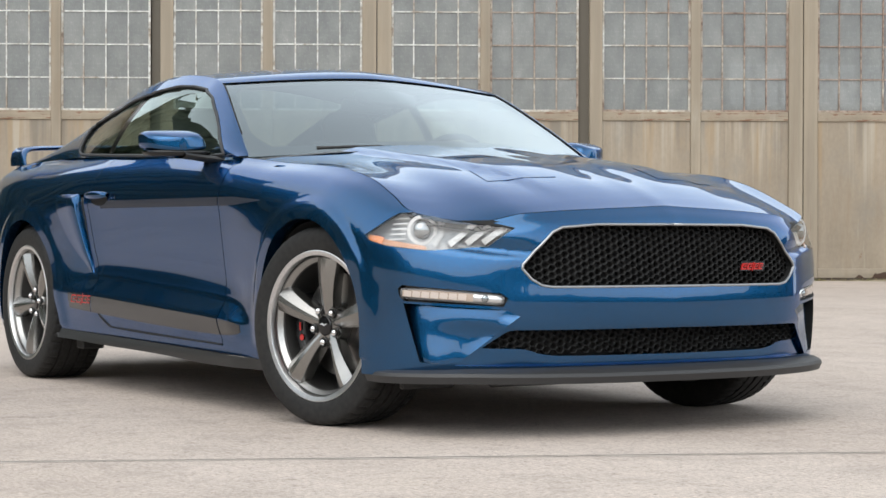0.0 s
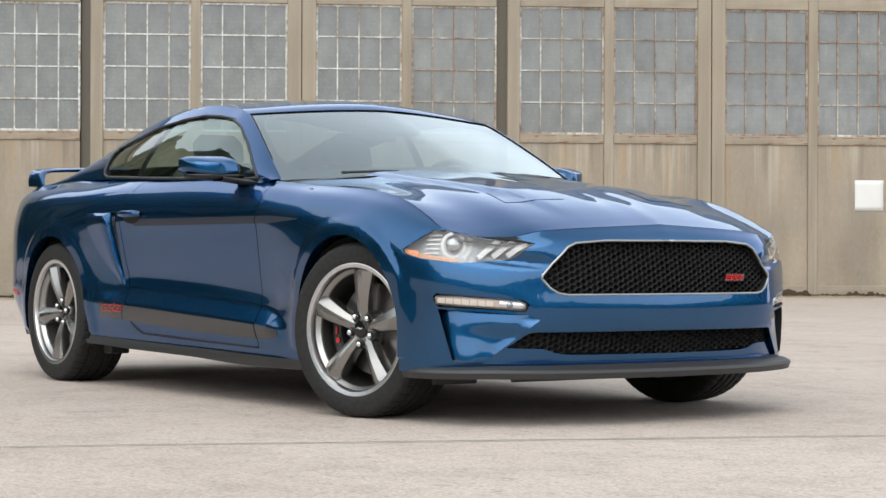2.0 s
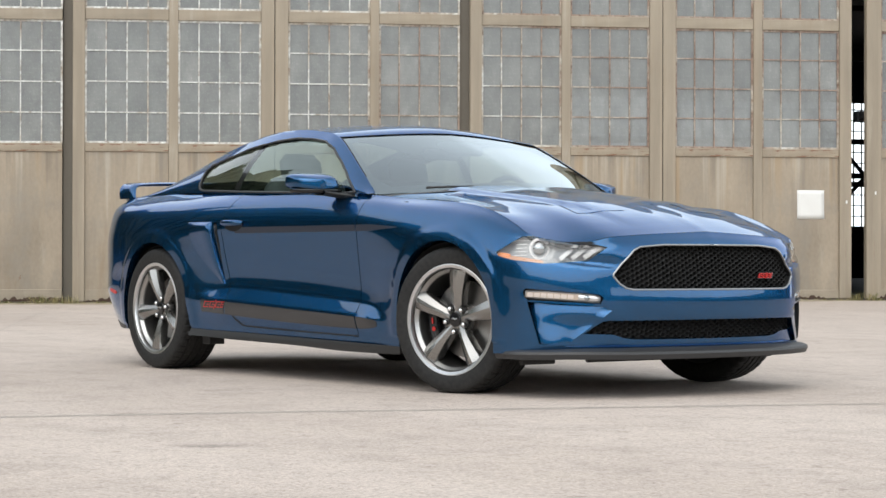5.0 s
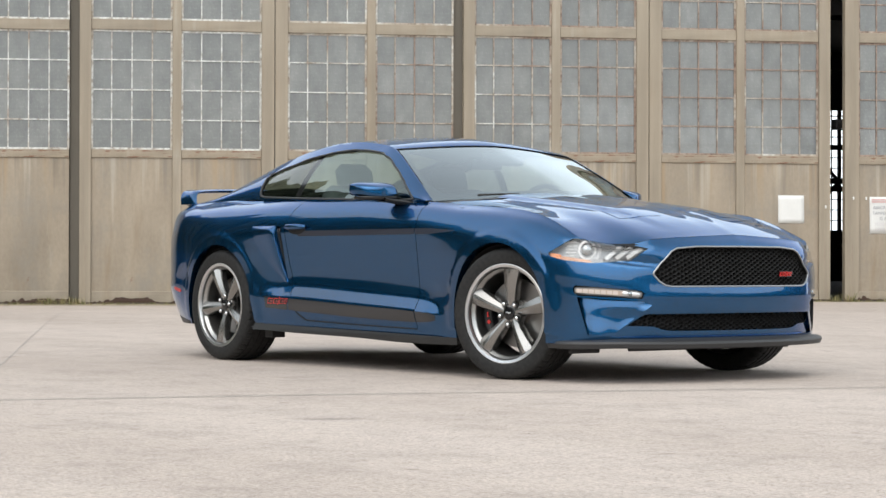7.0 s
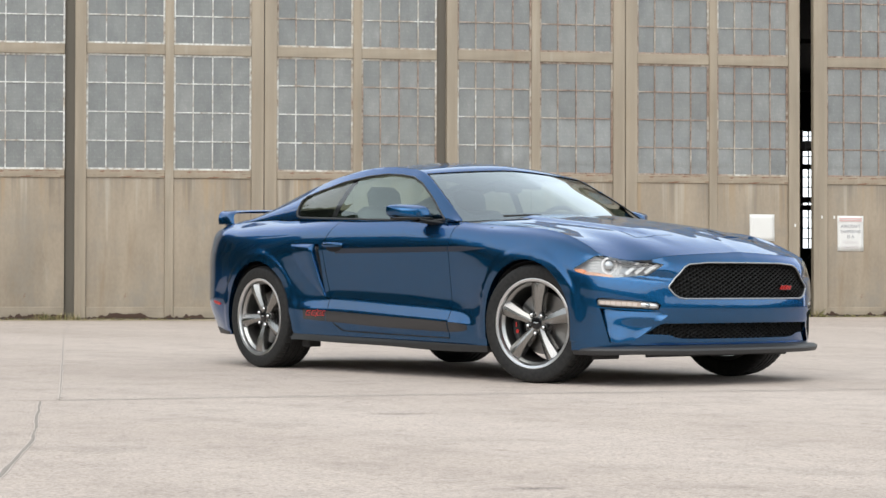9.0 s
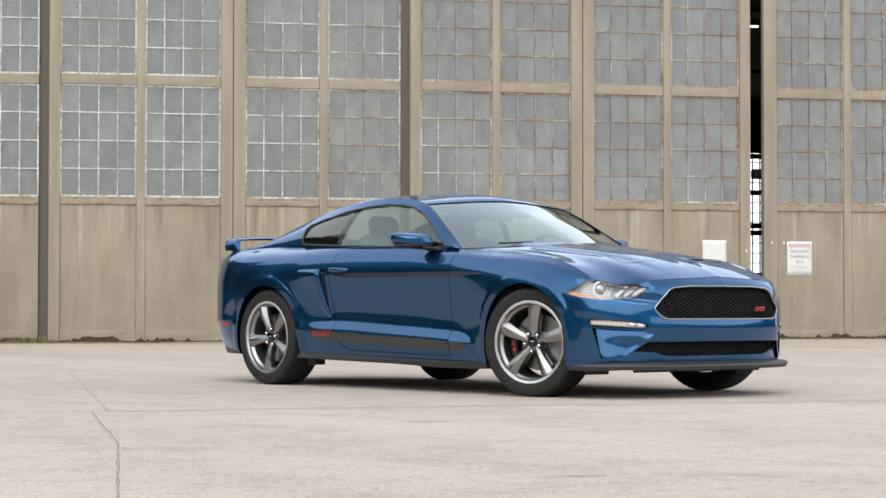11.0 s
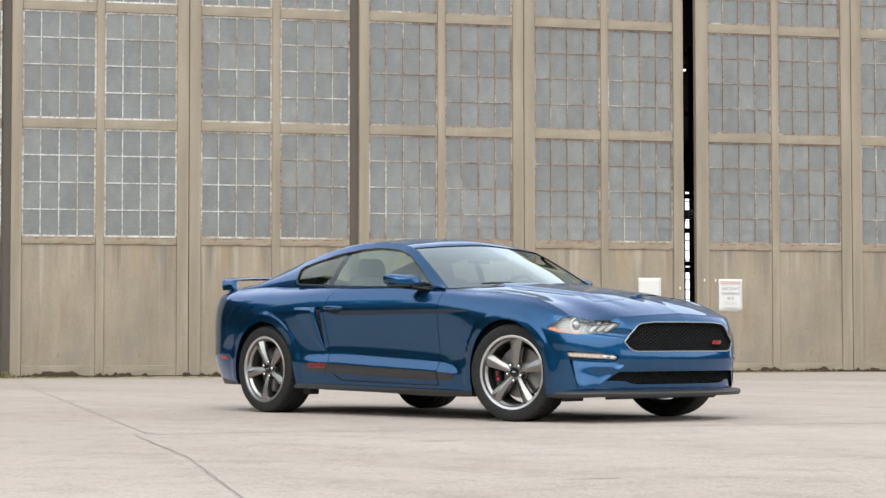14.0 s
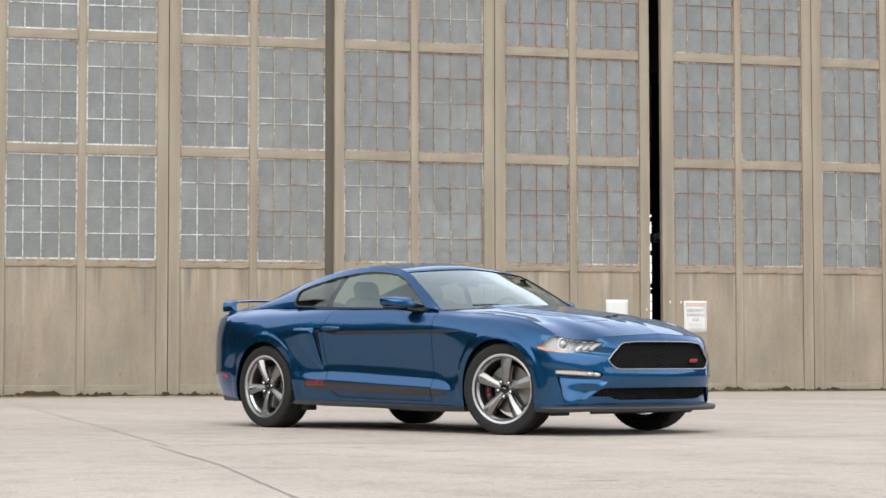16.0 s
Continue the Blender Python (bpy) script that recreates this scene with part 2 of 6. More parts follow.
def build_soil(nt, node, link, sh):
    put(sh, Roughness=0.95)
    n = node("ShaderNodeTexNoise", Scale=9.0, Detail=6.0, Roughness=0.7)
    link(coords(node, link, (1, 1, 1)), n.inputs["Vector"])
    a = ramp(node, link, n.outputs[0], ((0.35, (0.17, 0.132, 0.082)), (0.48, (0.28, 0.232, 0.155)), (0.66, (0.41, 0.345, 0.27))))
    link(a.outputs[0], sh.inputs["Base Color"])
    bump(node, link, sh, n.outputs[0], 0.6, 0.01)


def build_glass(clear, square, tint=(1, 1, 1)):
    """Thin glass: clear is what comes through, square the part thrown back head-on."""
    def build(nt, node, link, sh):
        see = node("ShaderNodeBsdfTransparent", Color=(*clear, 1))
        gloss = node("ShaderNodeBsdfGlossy", Color=(*tint, 1), Roughness=0.0)
        lw = node("ShaderNodeLayerWeight", Blend=0.5)
        five = node("ShaderNodeMath")
        five.operation = "POWER"
        five.inputs[1].default_value = 5.0
        link(lw.outputs["Facing"], five.inputs[0])
        back = node("ShaderNodeMapRange", **{"To Min": square, "To Max": 1.0})
        link(five.outputs[0], back.inputs[0])
        mix = node("ShaderNodeMixShader")
        link(back.outputs[0], mix.inputs[0])
        link(see.outputs[0], mix.inputs[1])
        link(gloss.outputs[0], mix.inputs[2])
        link(mix.outputs[0], nt.nodes["Material Output"].inputs["Surface"])
        nt.nodes.remove(sh)
    return build


M_PAINT = material("blue metallic paint", build_paint)
M_CONCRETE = material("pale worn concrete", build_concrete)
M_FRAME = material("beige door paint", build_door_paint((0.300, 0.251, 0.190)))
M_RAIL = material("beige rail with rust patches", build_door_paint((0.302, 0.249, 0.185), 0.55))
M_RUST = plain("flaking rust", (0.060, 0.034, 0.022), 0.9)
M_PANEL = material("weathered beige panel", build_door_paint((0.304, 0.250, 0.188), 0.68, True))
M_MUNTIN = material("flaking white paint and rust", build_muntin(0.0))
M_UPRIGHT = material("rusting upright bars", build_muntin(0.05))
M_PANE = material("dusty pane", build_pane)
M_TYRE = material("tyre rubber", build_tyre)
M_GLASS = material("car glass", build_glass((0.80, 0.92, 0.87), 0.12, (0.90, 1.0, 0.97)))
M_SCREEN = material("windscreen glass", build_glass((0.43, 0.53, 0.525), 0.28, (0.89, 0.96, 1.0)))
M_LENS = material("lamp lens", build_glass((0.95, 0.95, 0.95), 0.05))
M_DARKGLASS = material("privacy glass", build_glass((0.50, 0.57, 0.54), 0.07))
M_BLACK = plain("black plastic", (0.018, 0.018, 0.018), 0.5)
M_MESH = plain("matt black grille plastic", (0.014, 0.014, 0.014), 0.62, Specular_IOR_Level=0.35)
M_UNDER = plain("dusty underbody", (0.045, 0.043, 0.04), 0.9)
M_GLOSSBLACK = plain("gloss black", (0.008, 0.008, 0.009), 0.12)
M_GREY = plain("dark grey plastic", (0.027, 0.027, 0.028), 0.5)
M_STRIPE = plain("charcoal stripe film", (0.018, 0.019, 0.022), 0.22, Coat_Weight=0.35, Specular_IOR_Level=0.5)
M_STRIPE_DARK = plain("matt charcoal film", (0.016, 0.02, 0.032), 0.45)
M_RED = plain("red enamel", (0.45, 0.018, 0.016), 0.35)
M_SILVER = plain("machined aluminium", (0.68, 0.68, 0.685), 0.32, 1.0)
M_SPOKE = plain("tarnished dark alloy", (0.31, 0.303, 0.292), 0.26, 0.95)
M_STEEL = plain("brake steel", (0.30, 0.29, 0.28), 0.35, 1.0)
M_CHROME = plain("satin chrome", (0.36, 0.36, 0.365), 0.30, 1.0)
M_LINER = plain("black liner", (0.010, 0.010, 0.010), 0.9)
# near-black base colours carry the darkness of the unlit hall
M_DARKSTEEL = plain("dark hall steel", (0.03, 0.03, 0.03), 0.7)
M_HALL = plain("near-black hall surface", (0.04, 0.04, 0.042), 0.9)
M_WHITE = plain("white paper", (0.66, 0.65, 0.62), 0.7)
M_INK = plain("grey print", (0.32, 0.32, 0.34), 0.7)
M_PINK = plain("faded red print", (0.62, 0.40, 0.38), 0.7)
M_ORANGE = plain("amber reflector", (0.75, 0.22, 0.03), 0.2, Coat_Weight=1.0)
M_LAMPGREY = plain("lamp housing", (0.36, 0.368, 0.375), 0.4, 0.3)
M_LAMPWHITE = plain("lamp diffuser", (0.66, 0.66, 0.65), 0.35)
M_SEAT = plain("grey upholstery", (0.05, 0.052, 0.055), 0.7)
M_LINING = plain("grey roof cloth", (0.22, 0.22, 0.21), 0.9)
M_JOINT = plain("joint filler", (0.33, 0.285, 0.25), 0.9)
M_LIP = plain("pale chipped slab edge", (0.53, 0.465, 0.415), 0.9)
M_GAP = plain("open crack", (0.26, 0.226, 0.197), 0.95)
M_CRACK = plain("cracked concrete", (0.17, 0.145, 0.12), 0.95)
M_WEED = material("dry and green weeds", build_weed)
M_SOIL = material("dry soil", build_soil)
M_FAINT = plain("faded print", (0.60, 0.56, 0.56), 0.7)
M_WOODS = plain("far foliage", (0.035, 0.045, 0.022), 0.9)
M_LIT = plain("lit diffuser", (0.8, 0.8, 0.8), 0.5, Emission_Color=(1.0, 0.97, 0.92, 1), Emission_Strength=1.6)
M_TRACK = plain("rusty track steel", (0.075, 0.058, 0.044), 0.9)
# stile colour darkened to stand in for the shade between overlapping leaves
M_SHADED_STILE = plain("shaded stile edge", (0.15, 0.132, 0.105), 0.75)

from mathutils.bvhtree import BVHTree

# ---------------------------------------------------------------- makers
def link_mesh(name, bm, mats, smooth=False, sharp=None):
    me = bpy.data.meshes.new(name)
    bm.normal_update()
    bm.to_mesh(me)
    bm.free()
    for m in (mats if isinstance(mats, (list, tuple)) else [mats]):
        me.materials.append(m)
    if smooth:
        for p in me.polygons:
            p.use_smooth = True
        if sharp:
            me.set_sharp_from_angle(angle=radians(sharp))
    return me


def part(name, bm, mats, parent=None, label="", smooth=False, sharp=None, at=None):
    """Links a bmesh as one mesh object under a thing or a part."""
    ob = new(name, link_mesh(name, bm, mats, smooth, sharp))
    if at is not None:
        ob.matrix_basis = at
    if parent is not None:
        ob.parent = parent
    if label:
        tagged(ob, label)
    return ob


def empty(name, at=None, label="", category="", group="", kind=""):
    ob = new(name)
    ob.empty_display_size = 0.2
    if at is not None:
        ob.matrix_basis = at
    return tagged(ob, label, category, group, kind)


def box(bm, lo, hi, bevel=0.0, m=None, mat=0):
    c = [(a + b) / 2 for a, b in zip(lo, hi)]
    s = [abs(b - a) for a, b in zip(lo, hi)]
    made = bmesh.ops.create_cube(bm, size=1.0, matrix=Matrix.Translation(c) @ Matrix.Diagonal((*s, 1)))
    verts = made["verts"]
    faces = list({f for v in verts for f in v.link_faces})
    if bevel:
        edges = list({e for v in verts for e in v.link_edges})
        out = bmesh.ops.bevel(bm, geom=edges, offset=bevel, segments=1, affect="EDGES", profile=0.5)
        faces = list({f for f in out["faces"]} | {f for f in faces if f.is_valid})
        verts = list({v for f in faces for v in f.verts})
        faces = list({f for v in verts for f in v.link_faces})
    for f in faces:
        f.material_index = mat
    if m is not None:
        bmesh.ops.transform(bm, matrix=m, verts=verts)
    return verts


def tube(bm, points, radius, sides=8, mat=0):
    """A round bar along a line of points."""
    points = [Vector(p) for p in points]
    rings = []
    for i, p in enumerate(points):
        way = (points[min(i + 1, len(points) - 1)] - points[max(i - 1, 0)]).normalized()
        side = way.orthogonal().normalized()
        if i and rings:
            side = (side_old - way * side_old.dot(way)).normalized()
        side_old = side
        up = way.cross(side)
        r = radius[i] if isinstance(radius, (list, tuple)) else radius
        rings.append([bm.verts.new(p + side * (math.cos(k * math.tau / sides) * r) + up * (math.sin(k * math.tau / sides) * r)) for k in range(sides)])
    for a, b in zip(rings, rings[1:]):
        for k in range(sides):
            f = bm.faces.new((a[k], a[(k + 1) % sides], b[(k + 1) % sides], b[k]))
            f.material_index = mat
    for ring, flip in ((rings[0], True), (rings[-1], False)):
        f = bm.faces.new(ring[::-1] if flip else ring)
        f.material_index = mat


def loft(bm, rows, mat=0):
    grid = [[bm.verts.new(p) for p in row] for row in rows]
    for a, b in zip(grid, grid[1:]):
        for k in range(len(a) - 1):
            if (a[k].co - b[k].co).length < 1e-7 and (a[k + 1].co - b[k + 1].co).length < 1e-7:
                continue
            f = bm.faces.new((a[k], b[k], b[k + 1], a[k + 1]))
            f.material_index = mat
    return grid


def thicken(bm, d, mat=None):
    """Gives an open sheet an inner skin d below it, and edges."""
    bm.normal_update()
    verts, faces = list(bm.verts), list(bm.faces)
    inner = {v: bm.verts.new(v.co - v.normal * d) for v in verts}
    border = [e for e in bm.edges if len(e.link_faces) == 1]
    loops = []
    for e in border:
        for l in e.link_loops:
            loops.append((l.vert, l.link_loop_next.vert))
    for f in faces:
        g = bm.faces.new([inner[v] for v in reversed(f.verts)])
        g.material_index = f.material_index if mat is None else mat
        g.smooth = True
    for a, b in loops:
        g = bm.faces.new((b, a, inner[a], inner[b]))
        g.material_index = 0 if mat is None else mat
    return bm


def curve(keys, x):
    """A smooth line (monotone cubic) through keys of (x, value, ...), x rising."""
    xs = [k[0] for k in keys]
    if x <= xs[0]:
        return list(keys[0][1:])
    if x >= xs[-1]:
        return list(keys[-1][1:])
    i = next(n for n in range(len(xs) - 1) if x <= xs[n + 1])
    out = []
    for c in range(1, len(keys[0])):
        def slope(n):
            if n <= 0 or n >= len(xs) - 1:
                a, b = (0, 1) if n <= 0 else (len(xs) - 2, len(xs) - 1)
                return (keys[b][c] - keys[a][c]) / (xs[b] - xs[a])
            l = (keys[n][c] - keys[n - 1][c]) / (xs[n] - xs[n - 1])
            r = (keys[n + 1][c] - keys[n][c]) / (xs[n + 1] - xs[n])
            return 0.0 if l * r <= 0 else 2 * l * r / (l + r)
        h = xs[i + 1] - xs[i]
        t = (x - xs[i]) / h
        a, b = keys[i][c], keys[i + 1][c]
        out.append((2 * t ** 3 - 3 * t ** 2 + 1) * a + (t ** 3 - 2 * t ** 2 + t) * h * slope(i)
                   + (-2 * t ** 3 + 3 * t ** 2) * b + (t ** 3 - t ** 2) * h * slope(i + 1))
    return out


# ---------------------------------------------------------------- ground
HALL_TURN = 60.936
HALL = pose(0, 0, 0, 0, 0, HALL_TURN) @ Matrix.Translation((0, 21.693, 0))


def ease(f):
    f = min(max(f, 0.0), 1.0)
    return f * f * (3 - 2 * f)


def dip(s, d):
    """How far the apron falls towards the doors, in the hall's own measures."""
    return -0.042 * ease((d + 6) / 5.5) * ease((6.5 - s) / 7)


def apron_height(x, y):
    q = HALL.inverted() @ Vector((x, y, 0))
    return dip(q.x, q.y)


def make_ground():
    bm = bmesh.new()
    # one sheet to the horizon, finer where it falls towards the doors
    across = [-600, -200, -80, -40, -20, *range(-14, 9, 2), 12, 20, 40, 80, 200, 600]
    along = [-600, -200, -80, -40, -20, -10, -6, -5, -4, -3, -2, -1, -0.5, 0.4, 5, 50, 200, 600]
    grid = [[bm.verts.new(HALL @ Vector((a, b, dip(a, b)))) for b in along] for a in across]
    for i in range(len(across) - 1):
        for j in range(len(along) - 1):
            bm.faces.new((grid[i][j], grid[i + 1][j], grid[i + 1][j + 1], grid[i][j + 1]))
    return tagged(part("ground", bm, M_CONCRETE), "pale weathered concrete apron", "ground", kind="structure")


make_ground()


# ---------------------------------------------------------------- hangar
COLUMNS = (0.18, 1.575, 3.245, 4.64)      # left edges of a leaf's four windows
WIN_W, WIN_H = 1.255, 1.87
ROWS = (2.385, 4.42, 6.455)
LEAF_W, LEAF_H = 6.09, 8.50


def pane_mesh():
    bm = bmesh.new()
    box(bm, (0.008, -0.003, 0.008), (WIN_W / 4 - 0.008, 0.003, WIN_H / 4 - 0.008))
    return link_mesh("pane", bm, M_PANE)


PANE = pane_mesh()


def make_window():
    """Steel sash with three bars each way, and its panes."""
    bm = bmesh.new()
    for k in range(5):
        w = 0.015 if k in (0, 4) else 0.0095
        x = k * WIN_W / 4
        x = min(max(x, w), WIN_W - w)
        box(bm, (x - w, -0.022, 0), (x + w, 0.012, WIN_H), 0.0, None, 1)
        z = k * WIN_H / 4
        z = min(max(z, w), WIN_H - w)
        box(bm, (0.003, -0.019, z - w), (WIN_W - 0.003, 0.010, z + w))
    return link_mesh("window", bm, [M_MUNTIN, M_UPRIGHT])


WINDOW = make_window()


def make_leaf(s, depth, label, closed=False, wider=0.0):
    """One sliding leaf: stiles, rails, sheet panels below and glazing above."""
    leaf = empty("hangar_door", HALL @ Matrix.Translation((s, depth, 0)), label, "hangar door", "sliding hangar doors")
    w = LEAF_W
    foot = 0.030 if s > 0 else -0.012

    def bar(name, lo, hi, mat=M_FRAME, bevel=0.006):
        bm = bmesh.new()
        box(bm, lo, hi, bevel)
        return part(name, bm, mat, leaf)

    # stiles: the two outer ones, the narrow ones, and the middle pair with a joint
    bar("stile", (wider, -0.07, foot), (COLUMNS[0], 0.06, LEAF_H))
    if closed:
        # right stile set back, the overlap's shadow put into its colour
        bar("weather_strip", (COLUMNS[3] + WIN_W + 0.003, 0.05, foot), (w, 0.09, LEAF_H), M_SHADED_STILE)
    else:
        bar("stile", (COLUMNS[3] + WIN_W, -0.07, foot), (w, 0.06, LEAF_H))
    for a, b in ((COLUMNS[0] + WIN_W, COLUMNS[1]), (COLUMNS[2] + WIN_W, COLUMNS[3])):
        bar("stile", (a, -0.055, foot), (b, 0.05, LEAF_H))
    mid = (COLUMNS[1] + WIN_W + COLUMNS[2]) / 2
    # bar added behind the joint to block light from the far window
    bar("joint_cover", (mid - 0.02, -0.03, foot), (mid + 0.02, 0.055, LEAF_H), M_DARKSTEEL)
    bar("stile", (COLUMNS[1] + WIN_W, -0.062, foot), (mid - 0.006, 0.05, LEAF_H))
    bar("stile", (mid + 0.006, -0.062, foot), (COLUMNS[2], 0.05, LEAF_H))
    for c in COLUMNS:
        for z0, z1 in ((foot, 0.17), (2.255, ROWS[0]), (ROWS[0] + WIN_H, ROWS[1]), (ROWS[1] + WIN_H, ROWS[2]), (ROWS[2] + WIN_H, LEAF_H)):
            bar("rail", (c + 0.002, -0.045, z0), (c + WIN_W - 0.002, 0.045, z1), M_RAIL if z0 == 2.255 else M_FRAME)
        # sheet panel
        bm = bmesh.new()
        box(bm, (c + 0.002, -0.022, 0.165), (c + WIN_W - 0.002, 0.0, 2.258))
        part("panel", bm, M_PANEL, leaf)
        for z in ROWS:
            win = new("window", WINDOW)
            win.parent = leaf
            win.matrix_basis = Matrix.Translation((c, 0, z))
            for i in range(4):
                for j in range(4):
                    p = new("pane", PANE)
                    p.parent = win
                    p.matrix_basis = Matrix.Translation((i * WIN_W / 4, 0, j * WIN_H / 4))
    # paint and steel eaten away along the foot: ragged patches with an uneven upper edge
    bm = bmesh.new()
    n = 260
    low = [bm.verts.new((0.01 + (w - 0.02) * k / n, -0.0755, foot + 0.001)) for k in range(n + 1)]
    top = []
    for k in range(n + 1):
        x = (w - 0.02) * k / n
        h = 0.075 * noise.noise(Vector((x * 1.1 + s * 3, 3, 0))) + 0.03 * noise.noise(Vector((x * 6 + s, 9, 0))) + 0.02 * noise.noise(Vector((x * 22, 1, s)))
        top.append(bm.verts.new((0.01 + x, -0.0755, foot + 0.004 + min(max(2.6 * h + 0.020 * (s < 0), 0.006), 0.075 + 0.045 * noise.noise(Vector((x * 9, 4, s)))))))
    for k in range(n):
        bm.faces.new((low[k], low[k + 1], top[k + 1], top[k]))
    thicken(bm, 0.003)
    part("rusted_edge", bm, M_RUST, leaf, "rusted flaking lower edge")
    return leaf


make_leaf(-9.50, 0.28, "beige steel sliding hangar door with many small dusty panes", True)
make_leaf(-3.445, 0.10, "beige steel sliding hangar door, white flaking glazing bars", True)
make_leaf(2.595, 0.0, "beige steel sliding hangar door with rusty glazing bars")
make_leaf(8.985, -0.03, "beige steel sliding hangar door beside a dark gap", False, -0.065)


# ---------------------------------------------------------------- the dark hall behind the doors
def hall_part(name, lo, hi, mat, label, bevel=0.0):
    bm = bmesh.new()
    box(bm, lo, hi, bevel)
    return tagged(part(name, bm, mat, at=HALL), label, name.split("_")[0], kind="structure")


# hall surfaces get near-black colour in place of deep shade
S0, S1, BACK, TOP = -14.0, 34.0, 42.0, 8.6
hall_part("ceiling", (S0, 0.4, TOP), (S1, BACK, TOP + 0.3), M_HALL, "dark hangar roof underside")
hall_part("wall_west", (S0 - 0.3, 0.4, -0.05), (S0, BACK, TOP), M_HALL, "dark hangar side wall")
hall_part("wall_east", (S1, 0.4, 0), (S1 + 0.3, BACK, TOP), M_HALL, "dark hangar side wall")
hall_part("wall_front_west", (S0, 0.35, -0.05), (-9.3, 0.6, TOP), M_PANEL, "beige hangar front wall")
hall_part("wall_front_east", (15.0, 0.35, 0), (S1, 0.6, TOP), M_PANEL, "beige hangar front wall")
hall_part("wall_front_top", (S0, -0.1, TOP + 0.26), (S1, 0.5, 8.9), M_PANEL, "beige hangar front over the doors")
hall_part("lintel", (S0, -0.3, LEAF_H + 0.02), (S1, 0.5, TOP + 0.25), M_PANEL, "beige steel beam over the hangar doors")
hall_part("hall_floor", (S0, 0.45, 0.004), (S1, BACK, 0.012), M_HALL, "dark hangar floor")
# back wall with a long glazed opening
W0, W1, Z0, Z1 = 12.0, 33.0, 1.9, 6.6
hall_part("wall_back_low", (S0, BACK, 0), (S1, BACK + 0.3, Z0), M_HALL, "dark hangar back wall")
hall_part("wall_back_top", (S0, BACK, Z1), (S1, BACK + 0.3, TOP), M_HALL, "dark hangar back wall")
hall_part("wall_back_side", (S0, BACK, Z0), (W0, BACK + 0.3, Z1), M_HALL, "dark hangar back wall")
bm = bmesh.new()
for k in range(int((W1 - W0) / 0.30) + 1):
    x = W0 + 0.05 + 0.30 * k
    wide = 0.07 if k % 3 == 0 else 0.014
    box(bm, (x - wide, BACK + 0.05, Z0), (x + wide, BACK + 0.15, Z1))
for k in range(13):
    z = Z0 + (Z1 - Z0) * k / 12
    wide = 0.10 if k in (4, 8) else 0.018
    box(bm, (W0, BACK + 0.06, z - wide), (W1, BACK + 0.14, z + wide))
tagged(part("window_far", bm, M_DARKSTEEL, at=HALL), "bright many-paned window seen through the dark hall", "window", kind="structure")
# braces and posts just inside the doors
bm = bmesh.new()
for x in (-7.4, -4.6, -1.35, 1.9, 4.6, 7.95, 10.6, 13.6):
    for a, b in (((x, 0.55, 2.3), (x - 1.1, 0.55, 4.3)), ((x, 0.55, 4.3), (x - 1.1, 0.55, 6.3))):
        tube(bm, [a, b], 0.035, 6)
tagged(part("door_brace", bm, M_DARKSTEEL, at=HALL), "dark steel braces behind the dusty panes", "brace", kind="structure")
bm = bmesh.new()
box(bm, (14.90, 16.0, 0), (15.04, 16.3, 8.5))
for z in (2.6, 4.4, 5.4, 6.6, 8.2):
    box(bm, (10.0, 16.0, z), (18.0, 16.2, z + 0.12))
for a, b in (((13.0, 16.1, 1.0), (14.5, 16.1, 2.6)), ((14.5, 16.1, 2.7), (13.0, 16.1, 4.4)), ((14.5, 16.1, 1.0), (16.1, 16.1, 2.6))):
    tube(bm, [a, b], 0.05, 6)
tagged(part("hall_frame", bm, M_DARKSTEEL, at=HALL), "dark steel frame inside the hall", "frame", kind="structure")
# latch box on the inner edge of the last leaf, and a lit strip lamp deep in the hall
bm = bmesh.new()
box(bm, (8.93, 0.36, 2.86), (9.12, 0.60, 3.03), 0.01)
box(bm, (8.95, 0.03, 2.90), (9.05, 0.37, 2.99), 0.004)
tagged(part("latch_box", bm, M_DARKSTEEL, at=HALL), "dark steel latch box behind a hangar door", "latch")
hall_lamp = empty("hall_lamp", HALL @ Matrix.Translation((16.05, 20.0, 8.36)), "small lit lamp under the dark hangar roof", "lamp")
bm = bmesh.new()
box(bm, (-0.16, -0.06, 0.05), (0.16, 0.06, 0.20), 0.02)
part("housing", bm, M_DARKSTEEL, hall_lamp)
bm = bmesh.new()
box(bm, (-0.15, -0.055, 0.0), (0.15, 0.055, 0.048), 0.015)
part("diffuser", bm, M_LIT, hall_lamp, "glowing white diffuser")
# low sill under the doors
bm = bmesh.new()
rows = []
for k in range(97):
    s, z = S0 + (S1 - S0) * k / 96, dip(S0 + (S1 - S0) * k / 96, -0.16)
    rows.append([Vector((s, -0.13, z - 0.02)), Vector((s, -0.13, z + 0.012)), Vector((s, -0.122, z + 0.020)), Vector((s, 0.4, z + 0.020)), Vector((s, 0.4, z - 0.02))])
loft(bm, rows)
bmesh.ops.recalc_face_normals(bm, faces=bm.faces[:])
tagged(part("door_track", bm, M_TRACK, at=HALL), "dark rusty door track in the concrete", "track", kind="structure")


